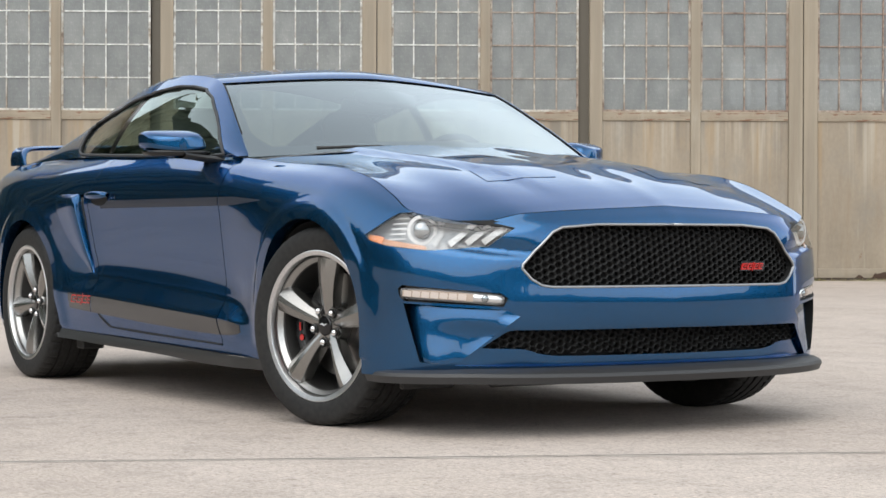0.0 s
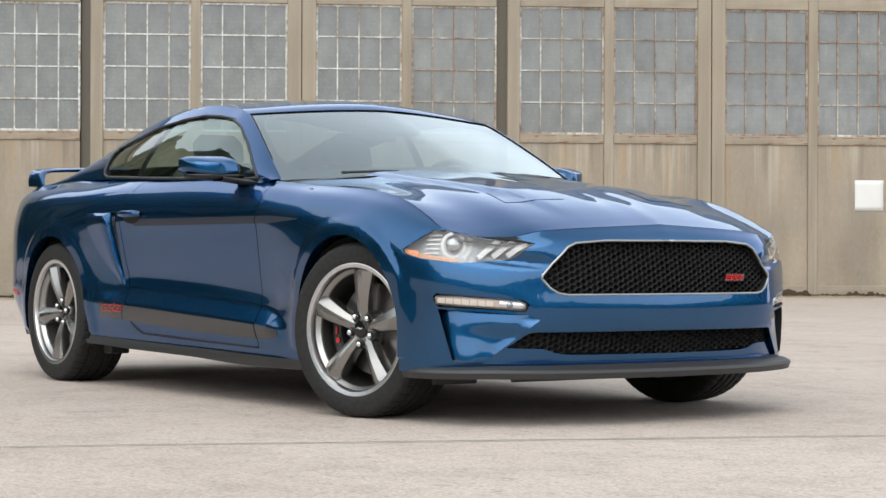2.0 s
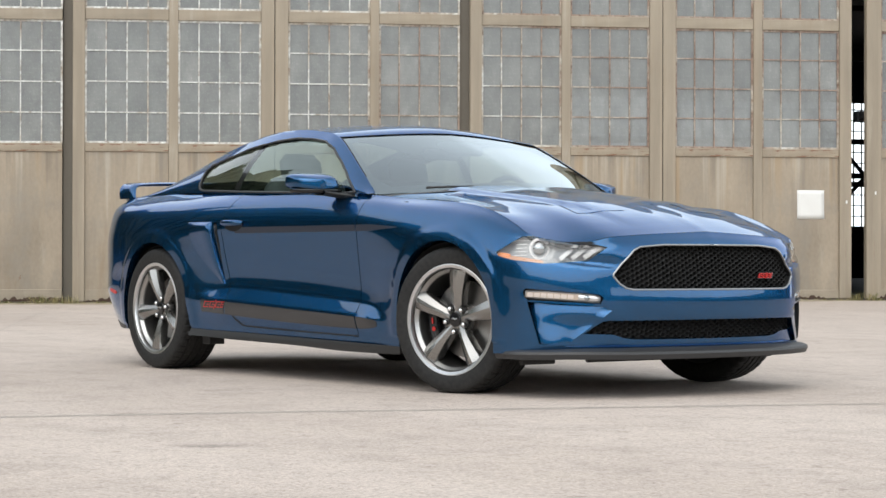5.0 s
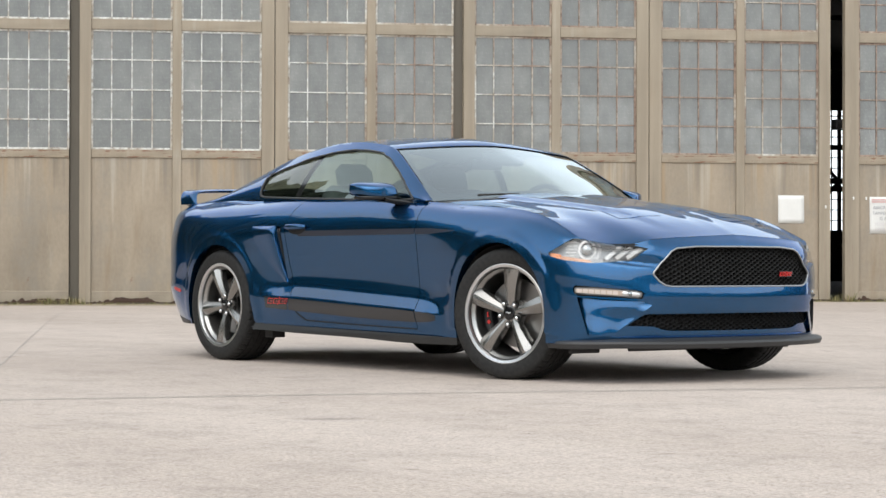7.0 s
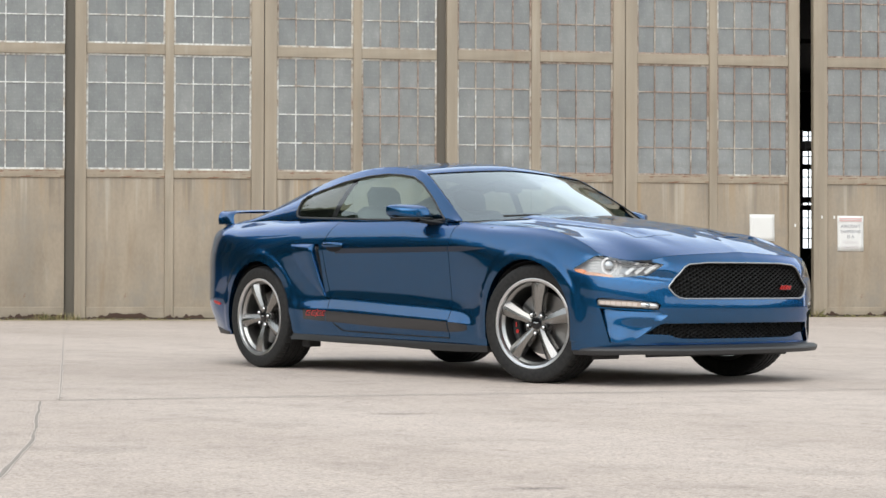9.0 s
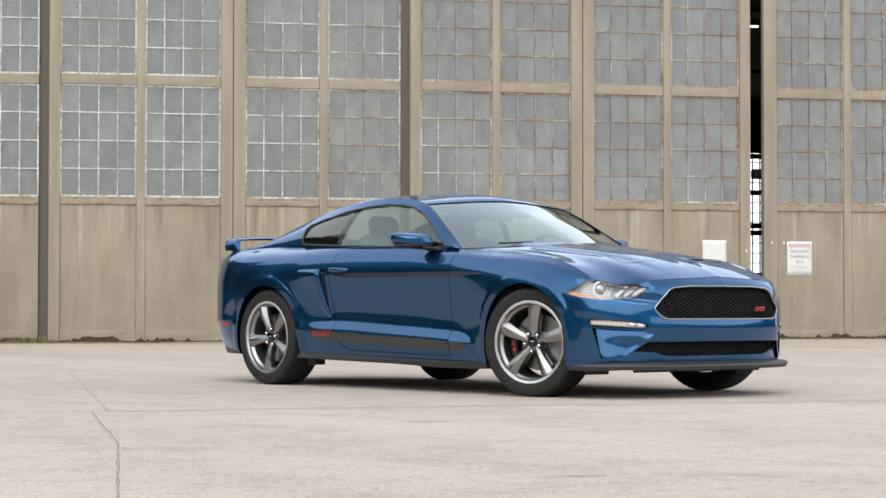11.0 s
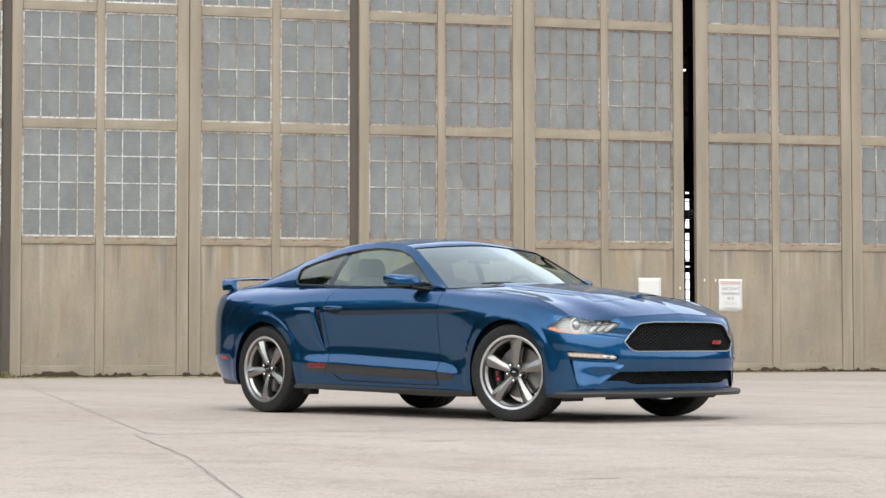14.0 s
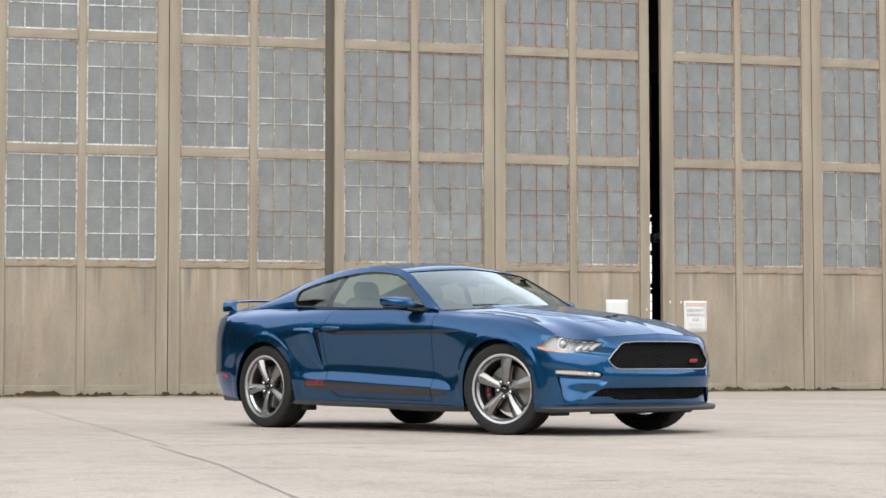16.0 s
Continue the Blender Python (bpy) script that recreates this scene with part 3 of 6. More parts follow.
# ---------------------------------------------------------------- notices on the doors
def make_notice(s, z, w, h, depth, label, lines):
    n = empty("notice", HALL @ Matrix.Translation((s, depth, z)), label, "sign")
    bm = bmesh.new()
    # a sheet that is not quite flat
    rows = [[Vector((w * i / 6, -0.004 - 0.004 * math.sin(i * 1.3 + j * 0.8), h * j / 6)) for j in range(7)] for i in range(7)]
    loft(bm, rows)
    thicken(bm, 0.002)
    part("sheet", bm, M_WHITE, n, smooth=True)
    for text, x, zz, size, mat in lines:
        c = bpy.data.curves.new("lettering", "FONT")
        c.body, c.size, c.extrude, c.align_x = text, size, 0.0006, "CENTER"
        c.materials.append(mat)
        ob = new("lettering", c)
        ob.parent = n
        ob.matrix_basis = pose(x, -0.0125, zz, 90, 0, 0)
    return n


make_notice(7.81, 1.285, 0.440, 0.455, -0.024, "blank white paper on a beige hangar door", ())
sign = make_notice(9.36, 1.122, 0.465, 0.603, -0.030 - 0.024, "white aircraft tampering notice on a beige hangar door", (
    ("AIRCRAFT", 0.2325, 0.400, 0.078, M_INK), ("TAMPERING", 0.2325, 0.312, 0.068, M_INK), ("IS A", 0.2325, 0.222, 0.078, M_INK),
    ("FEDERAL", 0.2325, 0.130, 0.072, M_FAINT), ("OFFENSE", 0.2325, 0.045, 0.072, M_FAINT)))
bm = bmesh.new()
for k in range(2):
    box(bm, (0.03, -0.0135, 0.545 - 0.036 * k), (0.435, -0.0115, 0.567 - 0.036 * k))
part("header_bar", bm, M_PINK, sign)
for x, z, d in ((8.60, 1.555, -0.075), (9.065, 1.70, -0.105), (9.30, 1.70, -0.06)):
    bm = bmesh.new()
    box(bm, (x - 0.014, d - 0.008, z - 0.025), (x + 0.014, d, z + 0.025), 0.003)
    tagged(part("wall_tag", bm, M_WHITE, at=HALL), "small white tag on a hangar door", "tag", "tags on the doors")


# ---------------------------------------------------------------- joints and weeds on the apron
def ribbon(name, points, width, mat, label, rough=0.5, up=0.0025):
    points = [(*q, 0.0) for q in points]
    bm = bmesh.new()
    pts = []
    for a, b in zip(points, points[1:]):
        n = max(2, int((Vector(b) - Vector(a)).length / 0.12))
        pts += [Vector(a).lerp(Vector(b), k / n) for k in range(n)]
    pts.append(Vector(points[-1]))
    rows = []
    for i, p in enumerate(pts):
        t = (pts[min(i + 1, len(pts) - 1)] - pts[max(i - 1, 0)]).normalized()
        s = Vector((-t.y, t.x, 0))
        w = noise.noise(p * 2.3) * 0.007
        half = width * (0.55 + rough * (0.5 + noise.noise(p * 5.1 + Vector((9, 0, 0)))))
        rows.append([Vector((*(p + s * (w + half * k)).xy, up + apron_height(p.x, p.y))) for k in (-1, 1)])
    loft(bm, rows)
    sheet = bm
    sheet.normal_update()
    for f in sheet.faces:
        if f.normal.z < 0:
            f.normal_flip()
    return tagged(part(name, sheet, mat), label, "joint", kind="structure")


ribbon("pavement_joint", ((-18.3, 6.20), (-11.15, 2.18), (-5.1, -1.12), (-0.12, -3.84)), 0.0055, M_JOINT, "thin joint between concrete slabs")
ribbon("pavement_crack", ((-0.04, -3.99), (2.1, -5.15), (4.45, -6.6), (8.5, -8.85)), 0.0068, M_GAP, "open crack in pale concrete", 0.7)
ribbon("crack_edge", ((-0.04, -3.99), (2.1, -5.15), (4.45, -6.6), (8.5, -8.85)), 0.0105, M_LIP, "pale chipped edges of a crack", 0.7, 0.0012)
ribbon("joint_edge", ((-11.15, 2.18), (-5.1, -1.12), (-0.12, -3.84)), 0.009, M_LIP, "pale chipped edges of a slab joint", 0.8, 0.0012)
ribbon("joint_edge", ((-0.06, -3.86), (0.55, -2.25), (1.68, 0.24), (4.6, 5.6)), 0.020, M_LIP, "pale chipped edges of a slab joint", 1.1, 0.0012)
far_line = [(HALL @ Vector((x, -7.62 + 0.02 * x, 0))).xy for x in (-14, -7, 0, 7, 14)]
ribbon("pavement_joint_far", [tuple(p) for p in far_line], 0.016, M_CRACK, "thin joint between concrete slabs", 0.8)
ribbon("pavement_seam", ((-3.2, -9.9), (-0.7, -5.3), (-0.06, -3.86), (0.55, -2.25), (1.68, 0.24), (4.6, 5.6), (9.5, 14.5)), 0.0065, M_CRACK, "thin joint between concrete slabs")

bm = bmesh.new()
rnd = random.Random(4)
for k in range(1700):
    s = rnd.uniform(-9.5, 15.0)
    thick = 0.35 + 0.65 * max(0.0, noise.noise(Vector((s * 0.45, 3.1, 0)))) * 2
    if rnd.random() > thick and not (-4.6 < s < -3.0 or 8.55 < s < 9.2):
        continue
    big = 2.4 if 8.62 < s < 9.0 else (2.2 if -4.1 < s < -3.35 else 0.75)
    d = -0.20 - abs(rnd.gauss(0, 0.05))
    for b in range(4):
        hgt = rnd.uniform(0.02, 0.07) * big
        a = rnd.uniform(0, math.tau)
        lean = rnd.uniform(0.3, 1.3) * hgt
        w = rnd.uniform(0.003, 0.007)
        root = Vector((s + rnd.uniform(-0.03, 0.03), d + rnd.uniform(-0.02, 0.02), dip(s, d)))
        side = Vector((math.cos(a + 1.57), math.sin(a + 1.57), 0)) * w
        midp = root + Vector((math.cos(a) * lean * 0.4, math.sin(a) * lean * 0.4, hgt * 0.6))
        tip = root + Vector((math.cos(a) * lean, math.sin(a) * lean, hgt))
        v = [bm.verts.new(q) for q in (root - side, root + side, midp + side * 0.7, midp - side * 0.7, tip)]
        bm.faces.new((v[0], v[1], v[2], v[3]))
        bm.faces.new((v[3], v[2], v[4]))
tagged(part("weeds", bm, M_WEED, at=HALL), "dry yellow-green weeds along the door track", "weeds", kind="stuff")

# low bank of blown soil and litter along the doors' foot
bm = bmesh.new()
rows = []
for k in range(620):
    s = -10.5 + k * 0.042
    amount = min(max(0.55 + 0.9 * noise.noise(Vector((s * 0.6, 8.0, 0))) - 0.25 * min(max((s - 2) / 8, 0), 1), 0.0), 1.0)
    tall = amount * (0.022 + 0.022 * noise.noise(Vector((s * 5, 2, 0))))
    wide = 0.12 + 0.80 * amount + 0.14 * noise.noise(Vector((s * 3, 5, 0)))
    rest = Vector((0, 0, dip(s, -0.3)))
    rows.append([rest + q for q in (Vector((s, -0.085, 0.002 + 0.5 * tall)), Vector((s, -0.13, 0.003 + tall)), Vector((s, -0.14 - 0.4 * wide, 0.003 + 0.45 * tall)), Vector((s, -0.14 - 0.8 * wide, 0.003 + 0.15 * tall)), Vector((s, -0.14 - wide, -0.004)))])
loft(bm, rows)
bm.normal_update()
if sum(f.normal.z for f in bm.faces) < 0:
    bmesh.ops.reverse_faces(bm, faces=bm.faces[:])
tagged(part("soil", bm, M_SOIL, at=HALL), "dry soil and litter blown against the doors", "soil", kind="stuff")

# dark open spots along the joint
bm = bmesh.new()
rnd = random.Random(5)
line = ((-11.15, 2.18), (-5.1, -1.12), (-0.12, -3.84))
for a, b in zip(line, line[1:]):
    a, b = Vector((*a, 0)), Vector((*b, 0))
    way = (b - a).normalized()
    side = Vector((-way.y, way.x, 0))
    at = 0.0
    while at < (b - a).length:
        long, half = rnd.uniform(0.015, 0.14), rnd.uniform(0.002, 0.006)
        p = a + way * at + side * rnd.uniform(-0.005, 0.005) + Vector((0, 0, 0.0036))
        q = p + way * long
        m = p.lerp(q, rnd.uniform(0.3, 0.7))
        bm.faces.new([bm.verts.new(v) for v in (p, m - side * half, q, m + side * half)])
        at += long + rnd.uniform(0.05, 0.5)
bm.normal_update()
for f in bm.faces:
    if f.normal.z < 0:
        f.normal_flip()
tagged(part("joint_chips", bm, M_GAP), "dark chipped spots along a slab joint", "joint", kind="structure")

# ---------------------------------------------------------------- unseen woods assumed far behind the camera, added for reflections in the paint
bm = bmesh.new()
rows = []
for i in range(281):
    a = radians(-183 + 270 * i / 280)
    tall = min(max((-122 - math.degrees(a)) / 28, 0), 1)
    r = 46 - 13 * tall + 5 * noise.noise(Vector((i * 0.11, 0, 0)))
    h = 13 + 3 * noise.noise(Vector((i * 0.16, 4, 0))) + 1.2 * noise.noise(Vector((i * 0.5, 7, 0)))
    h += 6 * tall
    h *= 0.36 + 0.64 * min(max((120 - i) / 25, 0), 1)
    out = Vector((math.cos(a), math.sin(a), 0))
    c = out * r + Vector((-1, -3, 0))
    rows.append([c + out * (2.5 * noise.noise(Vector((i * 0.7, k * 0.9, 2))) + (k / 8) ** 3 * 4) + Vector((0, 0, h * k / 8 * (1 + 0.05 * noise.noise(Vector((i * 1.7, k, 5)))))) for k in range(9)])
loft(bm, rows)
tagged(part("backdrop", bm, M_WOODS), "assumed woods across the apron, added for dark reflections", "woods", kind="structure")

# ---------------------------------------------------------------- the car
# x runs forward from the front axle, the near side is y < 0.  Half of the shell is shaped, cut, and mirrored.
WHEEL_R, TRACK_F, TRACK_R, BASE = 0.343, 0.791, 0.815, 2.72
STEER = 13.7

# plan of the body at its widest: x, half width
PLAN = ((0.866, 0.0), (0.857, 0.20), (0.832, 0.38), (0.785, 0.55), (0.700, 0.69), (0.565, 0.845), (0.42, 0.915), (0.2, 0.945),
        (0.0, 0.953), (-0.35, 0.944), (-0.75, 0.930), (-1.3, 0.926), (-1.9, 0.934), (-2.3, 0.950), (-2.72, 0.958),
        (-3.1, 0.935), (-3.4, 0.872), (-3.65, 0.72), (-3.80, 0.45), (-3.86, 0.0))


def smooth_line(points, n):
    """Points along a centripetal spline, even in length."""
    p = [Vector((*q, 0)) if len(q) == 2 else Vector(q) for q in points]
    p = [p[0] * 2 - p[1], *p, p[-1] * 2 - p[-2]]
    fine = []
    for i in range(1, len(p) - 2):
        for k in range(24):
            t = k / 24
            a, b, c, d = p[i - 1:i + 3]
            fine.append(0.5 * ((2 * b) + (c - a) * t + (2 * a - 5 * b + 4 * c - d) * t * t + (3 * b - a - 3 * c + d) * t ** 3))
    fine.append(p[-2])
    acc = [0.0]
    for a, b in zip(fine, fine[1:]):
        acc.append(acc[-1] + (b - a).length)
    out = []
    for k in range(n):
        at = acc[-1] * k / (n - 1)
        i = min(range(len(acc) - 1), key=lambda m: 0 if acc[m] <= at <= acc[m + 1] else 1)
        f = (at - acc[i]) / max(acc[i + 1] - acc[i], 1e-9)
        out.append(fine[i].lerp(fine[i + 1], min(max(f, 0), 1)))
    return out


FINE_PLAN = smooth_line(PLAN, 1200)


def plan_at(x):
    """The first point of the plan, going rearwards, with that x."""
    return min(range(len(FINE_PLAN)), key=lambda i: abs(FINE_PLAN[i].x - x)) / (len(FINE_PLAN) - 1)


def plan_point(u):
    f = u * (len(FINE_PLAN) - 1)
    i = min(int(f), len(FINE_PLAN) - 2)
    a, b = FINE_PLAN[i], FINE_PLAN[i + 1]
    lo, hi = FINE_PLAN[max(i - 12, 0)], FINE_PLAN[min(i + 13, len(FINE_PLAN) - 1)]
    way = (hi - lo).normalized()
    if u < 0.002 or u > 0.998:
        way = Vector((0, 1, 0)) if u < 0.5 else Vector((0, -1, 0))
    return a.lerp(b, f - i), Vector((way.y, -way.x, 0))     # point, outward


# sections from sill to the hood's or the window's edge: inset, height
SECTIONS = (
    (plan_at(0.866), ((0.07, 0.20), (0.045, 0.245), (0.022, 0.33), (0.003, 0.365), (-0.004, 0.43), (0.002, 0.49), (0.018, 0.60), (0.038, 0.70), (0.085, 0.751))),
    (plan_at(0.785), ((0.06, 0.20), (0.04, 0.245), (0.020, 0.33), (0.003, 0.365), (-0.003, 0.43), (0.0, 0.50), (0.004, 0.58), (0.02, 0.67), (0.058, 0.722))),
    (plan_at(0.700), ((0.04, 0.20), (0.025, 0.245), (0.015, 0.33), (0.0, 0.38), (0.0, 0.44), (0.0, 0.51), (0.006, 0.58), (0.022, 0.65), (0.045, 0.694))),
    (plan_at(0.565), ((0.02, 0.20), (0.010, 0.245), (0.004, 0.33), (0.0, 0.40), (0.0, 0.48), (0.0, 0.55), (0.008, 0.62), (0.028, 0.69), (0.045, 0.722))),
    (plan_at(0.42), ((0.0, 0.20), (0.0, 0.26), (0.0, 0.34), (0.0, 0.42), (0.0, 0.50), (0.0, 0.58), (0.010, 0.66), (0.045, 0.74), (0.10, 0.782))),
    (plan_at(0.2), ((0.02, 0.20), (0.012, 0.28), (0.006, 0.37), (0.003, 0.46), (0.0, 0.55), (0.002, 0.64), (0.018, 0.73), (0.065, 0.81), (0.138, 0.852))),
    (plan_at(0.0), ((0.03, 0.20), (0.02, 0.28), (0.010, 0.37), (0.005, 0.46), (0.0, 0.55), (0.002, 0.65), (0.018, 0.745), (0.07, 0.835), (0.15, 0.884))),
    (plan_at(-0.42), ((0.040, 0.165), (0.030, 0.25), (0.025, 0.35), (0.022, 0.45), (0.015, 0.56), (0.005, 0.68), (0.010, 0.785), (0.058, 0.872), (0.145, 0.912))),
    (plan_at(-0.75), ((0.035, 0.165), (0.024, 0.245), (0.022, 0.34), (0.041, 0.435), (0.026, 0.57), (0.010, 0.70), (0.002, 0.80), (0.040, 0.89), (0.112, 0.940))),
    (plan_at(-1.3), ((0.032, 0.18), (0.022, 0.255), (0.002, 0.37), (0.043, 0.465), (0.028, 0.58), (0.011, 0.70), (0.0, 0.795), (0.028, 0.89), (0.080, 0.960))),
    (plan_at(-1.9), ((0.032, 0.19), (0.022, 0.27), (0.0, 0.385), (0.042, 0.485), (0.027, 0.59), (0.011, 0.71), (0.0, 0.805), (0.034, 0.905), (0.100, 0.975))),
    (plan_at(-2.3), ((0.04, 0.20), (0.03, 0.28), (0.006, 0.385), (0.012, 0.48), (0.012, 0.58), (0.004, 0.70), (0.004, 0.80), (0.052, 0.915), (0.165, 0.990))),
    (plan_at(-2.72), ((0.03, 0.20), (0.02, 0.30), (0.010, 0.40), (0.005, 0.50), (0.0, 0.60), (0.0, 0.70), (0.014, 0.805), (0.075, 0.92), (0.215, 0.995))),
    (plan_at(-3.1), ((0.03, 0.215), (0.015, 0.30), (0.008, 0.41), (0.006, 0.51), (0.0, 0.60), (0.0, 0.70), (0.012, 0.80), (0.065, 0.915), (0.20, 0.99))),
    (plan_at(-3.4), ((0.075, 0.215), (0.042, 0.30), (0.004, 0.42), (0.0, 0.51), (0.0, 0.60), (0.0, 0.70), (0.010, 0.80), (0.05, 0.915), (0.14, 0.98))),
    (1.0, ((0.09, 0.225), (0.05, 0.31), (0.01, 0.43), (0.01, 0.51), (0.01, 0.60), (0.0, 0.70), (0.0, 0.80), (0.02, 0.94), (0.08, 1.0))),
)
SEC_KEYS = [[(s[0], s[1][k][0], s[1][k][1]) for s in SECTIONS] for k in range(9)]
ARCHES = ((0.0, 0.372), (-BASE, 0.378))
N_UP = 64


def section_at(u):
    """The outline at u from the sill up: points of the shell."""
    base, out = plan_point(u)
    ctl = []
    for k in range(9):
        d, z = curve(SEC_KEYS[k], u)
        ctl.append(base - out * d + Vector((0, 0, z)))
    pts = smooth_line(ctl, N_UP + 1)
    # hollow between the headlight and the grille, with a crease along its foot
    if 0.62 < base.x < 0.815 and 0.42 < base.y:
        f = min(max((base.x - 0.62) / 0.16, 0), 1)
        line = 0.604 - 0.030 * f
        deep = 0.030 * math.sin(math.pi * min(max((base.x - 0.62) / 0.195, 0), 1)) ** 0.8
        for p in pts:
            k = (p.z - line) / 0.085
            if 0 < k < 1:
                p -= out * (deep * ease(k / 0.28) * (1 - k) ** 1.2)
    # ledge along the doors' foot: two of the shell's lines follow its edges
    x = min(max(base.x, -2.25), -0.50)
    low = curve(LEDGE_LOW, -x)[0]
    top = curve(LEDGE_TOP, -x)[0]
    pts = stations(pts, low, top)
    w = ease((-0.47 - base.x) / 0.16) * ease((base.x + 2.26) / 0.30)
    if w > 0:
        for p in pts:
            d = (base - p).dot(out)
            if p.z <= low:
                goal = d + (0.0 - d) * ease((p.z - 0.25) / max(low - 0.25, 0.01))
            elif p.z <= top:
                goal = 0.036 * (p.z - low) / (top - low)
            else:
                goal = 0.036 + (d - 0.036) * ease((p.z - top) / 0.12)
            p += out * ((d - goal) * w)
    # lip that runs round the wheel arches
    for cx, r in ARCHES:
        for p in pts:
            away = math.hypot(p.x - cx, p.z - 0.337) - r
            if away < 0.09 and p.z > 0.25:
                p += out * (0.008 * (1 - ease((away - 0.050) / 0.030)))
    return pts


LEDGE_LOW = ((0.50, 0.326), (0.71, 0.341), (1.27, 0.365), (1.93, 0.394), (2.25, 0.405))
LEDGE_TOP = ((0.50, 0.352), (0.54, 0.375), (0.60, 0.396), (0.71, 0.412), (1.27, 0.444), (1.93, 0.473), (2.10, 0.455), (2.25, 0.430))


def stations(points, low, top):
    """The same line with its points spread so that one lies at height low and one at top."""
    n = len(points) - 1
    acc = [0.0]
    for a, b in zip(points, points[1:]):
        acc.append(acc[-1] + (b - a).length)

    def along(z):
        i = next((k for k in range(n) if points[k + 1].z > z), n - 1)
        return acc[i] + (acc[i + 1] - acc[i]) * min(max((z - points[i].z) / max(points[i + 1].z - points[i].z, 1e-6), 0), 1)

    a, b = along(low), along(top)
    k1, k2 = 14, 20
    marks = [a * k / k1 for k in range(k1)] + [a + (b - a) * k / (k2 - k1) for k in range(k2 - k1)] + [b + (acc[-1] - b) * k / (n - k2) for k in range(n - k2 + 1)]
    out, j = [], 0
    for at in marks:
        while j < n - 1 and acc[j + 1] < at:
            j += 1
        f = (at - acc[j]) / max(acc[j + 1] - acc[j], 1e-9)
        out.append(points[j].lerp(points[j + 1], min(max(f, 0), 1)))
    return out


def shell_columns():
    """Plan stations: even steps, closer at the arches' ends."""
    us = [i / 240 for i in range(241)]
    for cx, r in ARCHES:
        for a in range(-90, 91, 3):
            us.append(plan_at(cx + r * math.sin(radians(a))))
    us = sorted(us)
    return [u for i, u in enumerate(us) if i == 0 or u - us[i - 1] > 2e-4]


def near_side(p):
    return Vector((p.x, -p.y, p.z))


def cut_poly(bm, poly, way, keep=lambda c: True):
    """Cuts the outline of a convex polygon (points in space, swept along way) into the faces that keep() allows; gives the faces inside."""
    poly = [Vector(p) for p in poly]
    way = Vector(way).normalized()
    mid = sum(poly, Vector()) / len(poly)
    planes = []
    for a, b in zip(poly, poly[1:] + poly[:1]):
        n = (b - a).cross(way).normalized()
        if n.dot(mid - a) > 0:
            n.negate()
        planes.append((a, n))
    for a, n in planes:
        faces = []
        for f in bm.faces:
            c = f.calc_center_median()
            if not keep(c):
                continue
            # only faces that lie inside all the other planes, with some room
            if all((c - pa).dot(pn) < 0.05 for pa, pn in planes):
                faces.append(f)
        geom = list({v for f in faces for v in f.verts} | {e for f in faces for e in f.edges}) + faces
        bmesh.ops.bisect_plane(bm, geom=geom, plane_co=a, plane_no=n, dist=1e-6)
    return [f for f in bm.faces if keep(f.calc_center_median()) and all((f.calc_center_median() - pa).dot(pn) < 0 for pa, pn in planes)]


def grown(poly, d):
    """A polygon pushed outwards by d, in the plane it lies in."""
    poly = [Vector(p) for p in poly]
    mid = sum(poly, Vector()) / len(poly)
    return [p + (p - mid).normalized() * d for p in poly]


def rim_wall(bm, faces, push, mat):
    """Deletes faces and gives the hole they leave a wall that goes in by push."""
    inside = set(faces)
    edges = [e for e in {e for f in faces for e in f.edges} if len([f for f in e.link_faces if f not in inside]) == 1 and any(f in inside for f in e.link_faces)]
    keep_edges = [e for e in edges]
    bmesh.ops.delete(bm, geom=list(inside), context="FACES")
    keep_edges = [e for e in keep_edges if e.is_valid]
    made = bmesh.ops.extrude_edge_only(bm, edges=keep_edges)["geom"]
    verts = [v for v in made if isinstance(v, bmesh.types.BMVert)]
    for v in verts:
        v.co += Vector(push) if not callable(push) else push(v.co)
    for f in made:
        if isinstance(f, bmesh.types.BMFace):
            f.material_index = mat
            f.smooth = False


def split_off(bm, faces):
    """A new bmesh with copies of these faces; they are taken from bm."""
    other = bmesh.new()
    seen = {}
    for f in faces:
        vs = []
        for v in f.verts:
            if v not in seen:
                seen[v] = other.verts.new(v.co)
            vs.append(seen[v])
        g = other.faces.new(vs)
        g.material_index = f.material_index
    bmesh.ops.delete(bm, geom=faces, context="FACES")
    return other


def mirrored(bm, weld=True):
    """Adds the far side."""
    verts, faces = list(bm.verts), list(bm.faces)
    twin = {v: bm.verts.new((v.co.x, -v.co.y, v.co.z)) for v in verts}
    for f in faces:
        g = bm.faces.new([twin[v] for v in reversed(f.verts)])
        g.material_index, g.smooth = f.material_index, f.smooth
    if weld:
        bmesh.ops.remove_doubles(bm, verts=[v for v in bm.verts if abs(v.co.y) < 1e-4], dist=2e-4)
    return bm


def far_copy(bm):
    """The mirror image as a bmesh of its own."""
    out = bm.copy()
    for v in out.verts:
        v.co.y = -v.co.y
    bmesh.ops.reverse_faces(out, faces=out.faces[:])
    return out


car = empty("car", None, "blue metallic two-door coupe with charcoal stripes on pale concrete", "car")

# ---- shell
shell = bmesh.new()
rows = []
for u in shell_columns():
    base, out = plan_point(u)
    pts = section_at(u)
    lip = pts[0] - out * 0.045 + Vector((0, 0, 0.004))
    rows.append([near_side(p) for p in (lip, *pts)])
loft(shell, rows)
shell.normal_update()
bmesh.ops.reverse_faces(shell, faces=shell.faces[:]) if sum(f.calc_area() * f.normal.y for f in shell.faces) > 0 else None
CREST = [(u, section_at(u)[-1]) for u in [i / 400 for i in range(401)]]

SKIN = BVHTree.FromBMesh(shell)


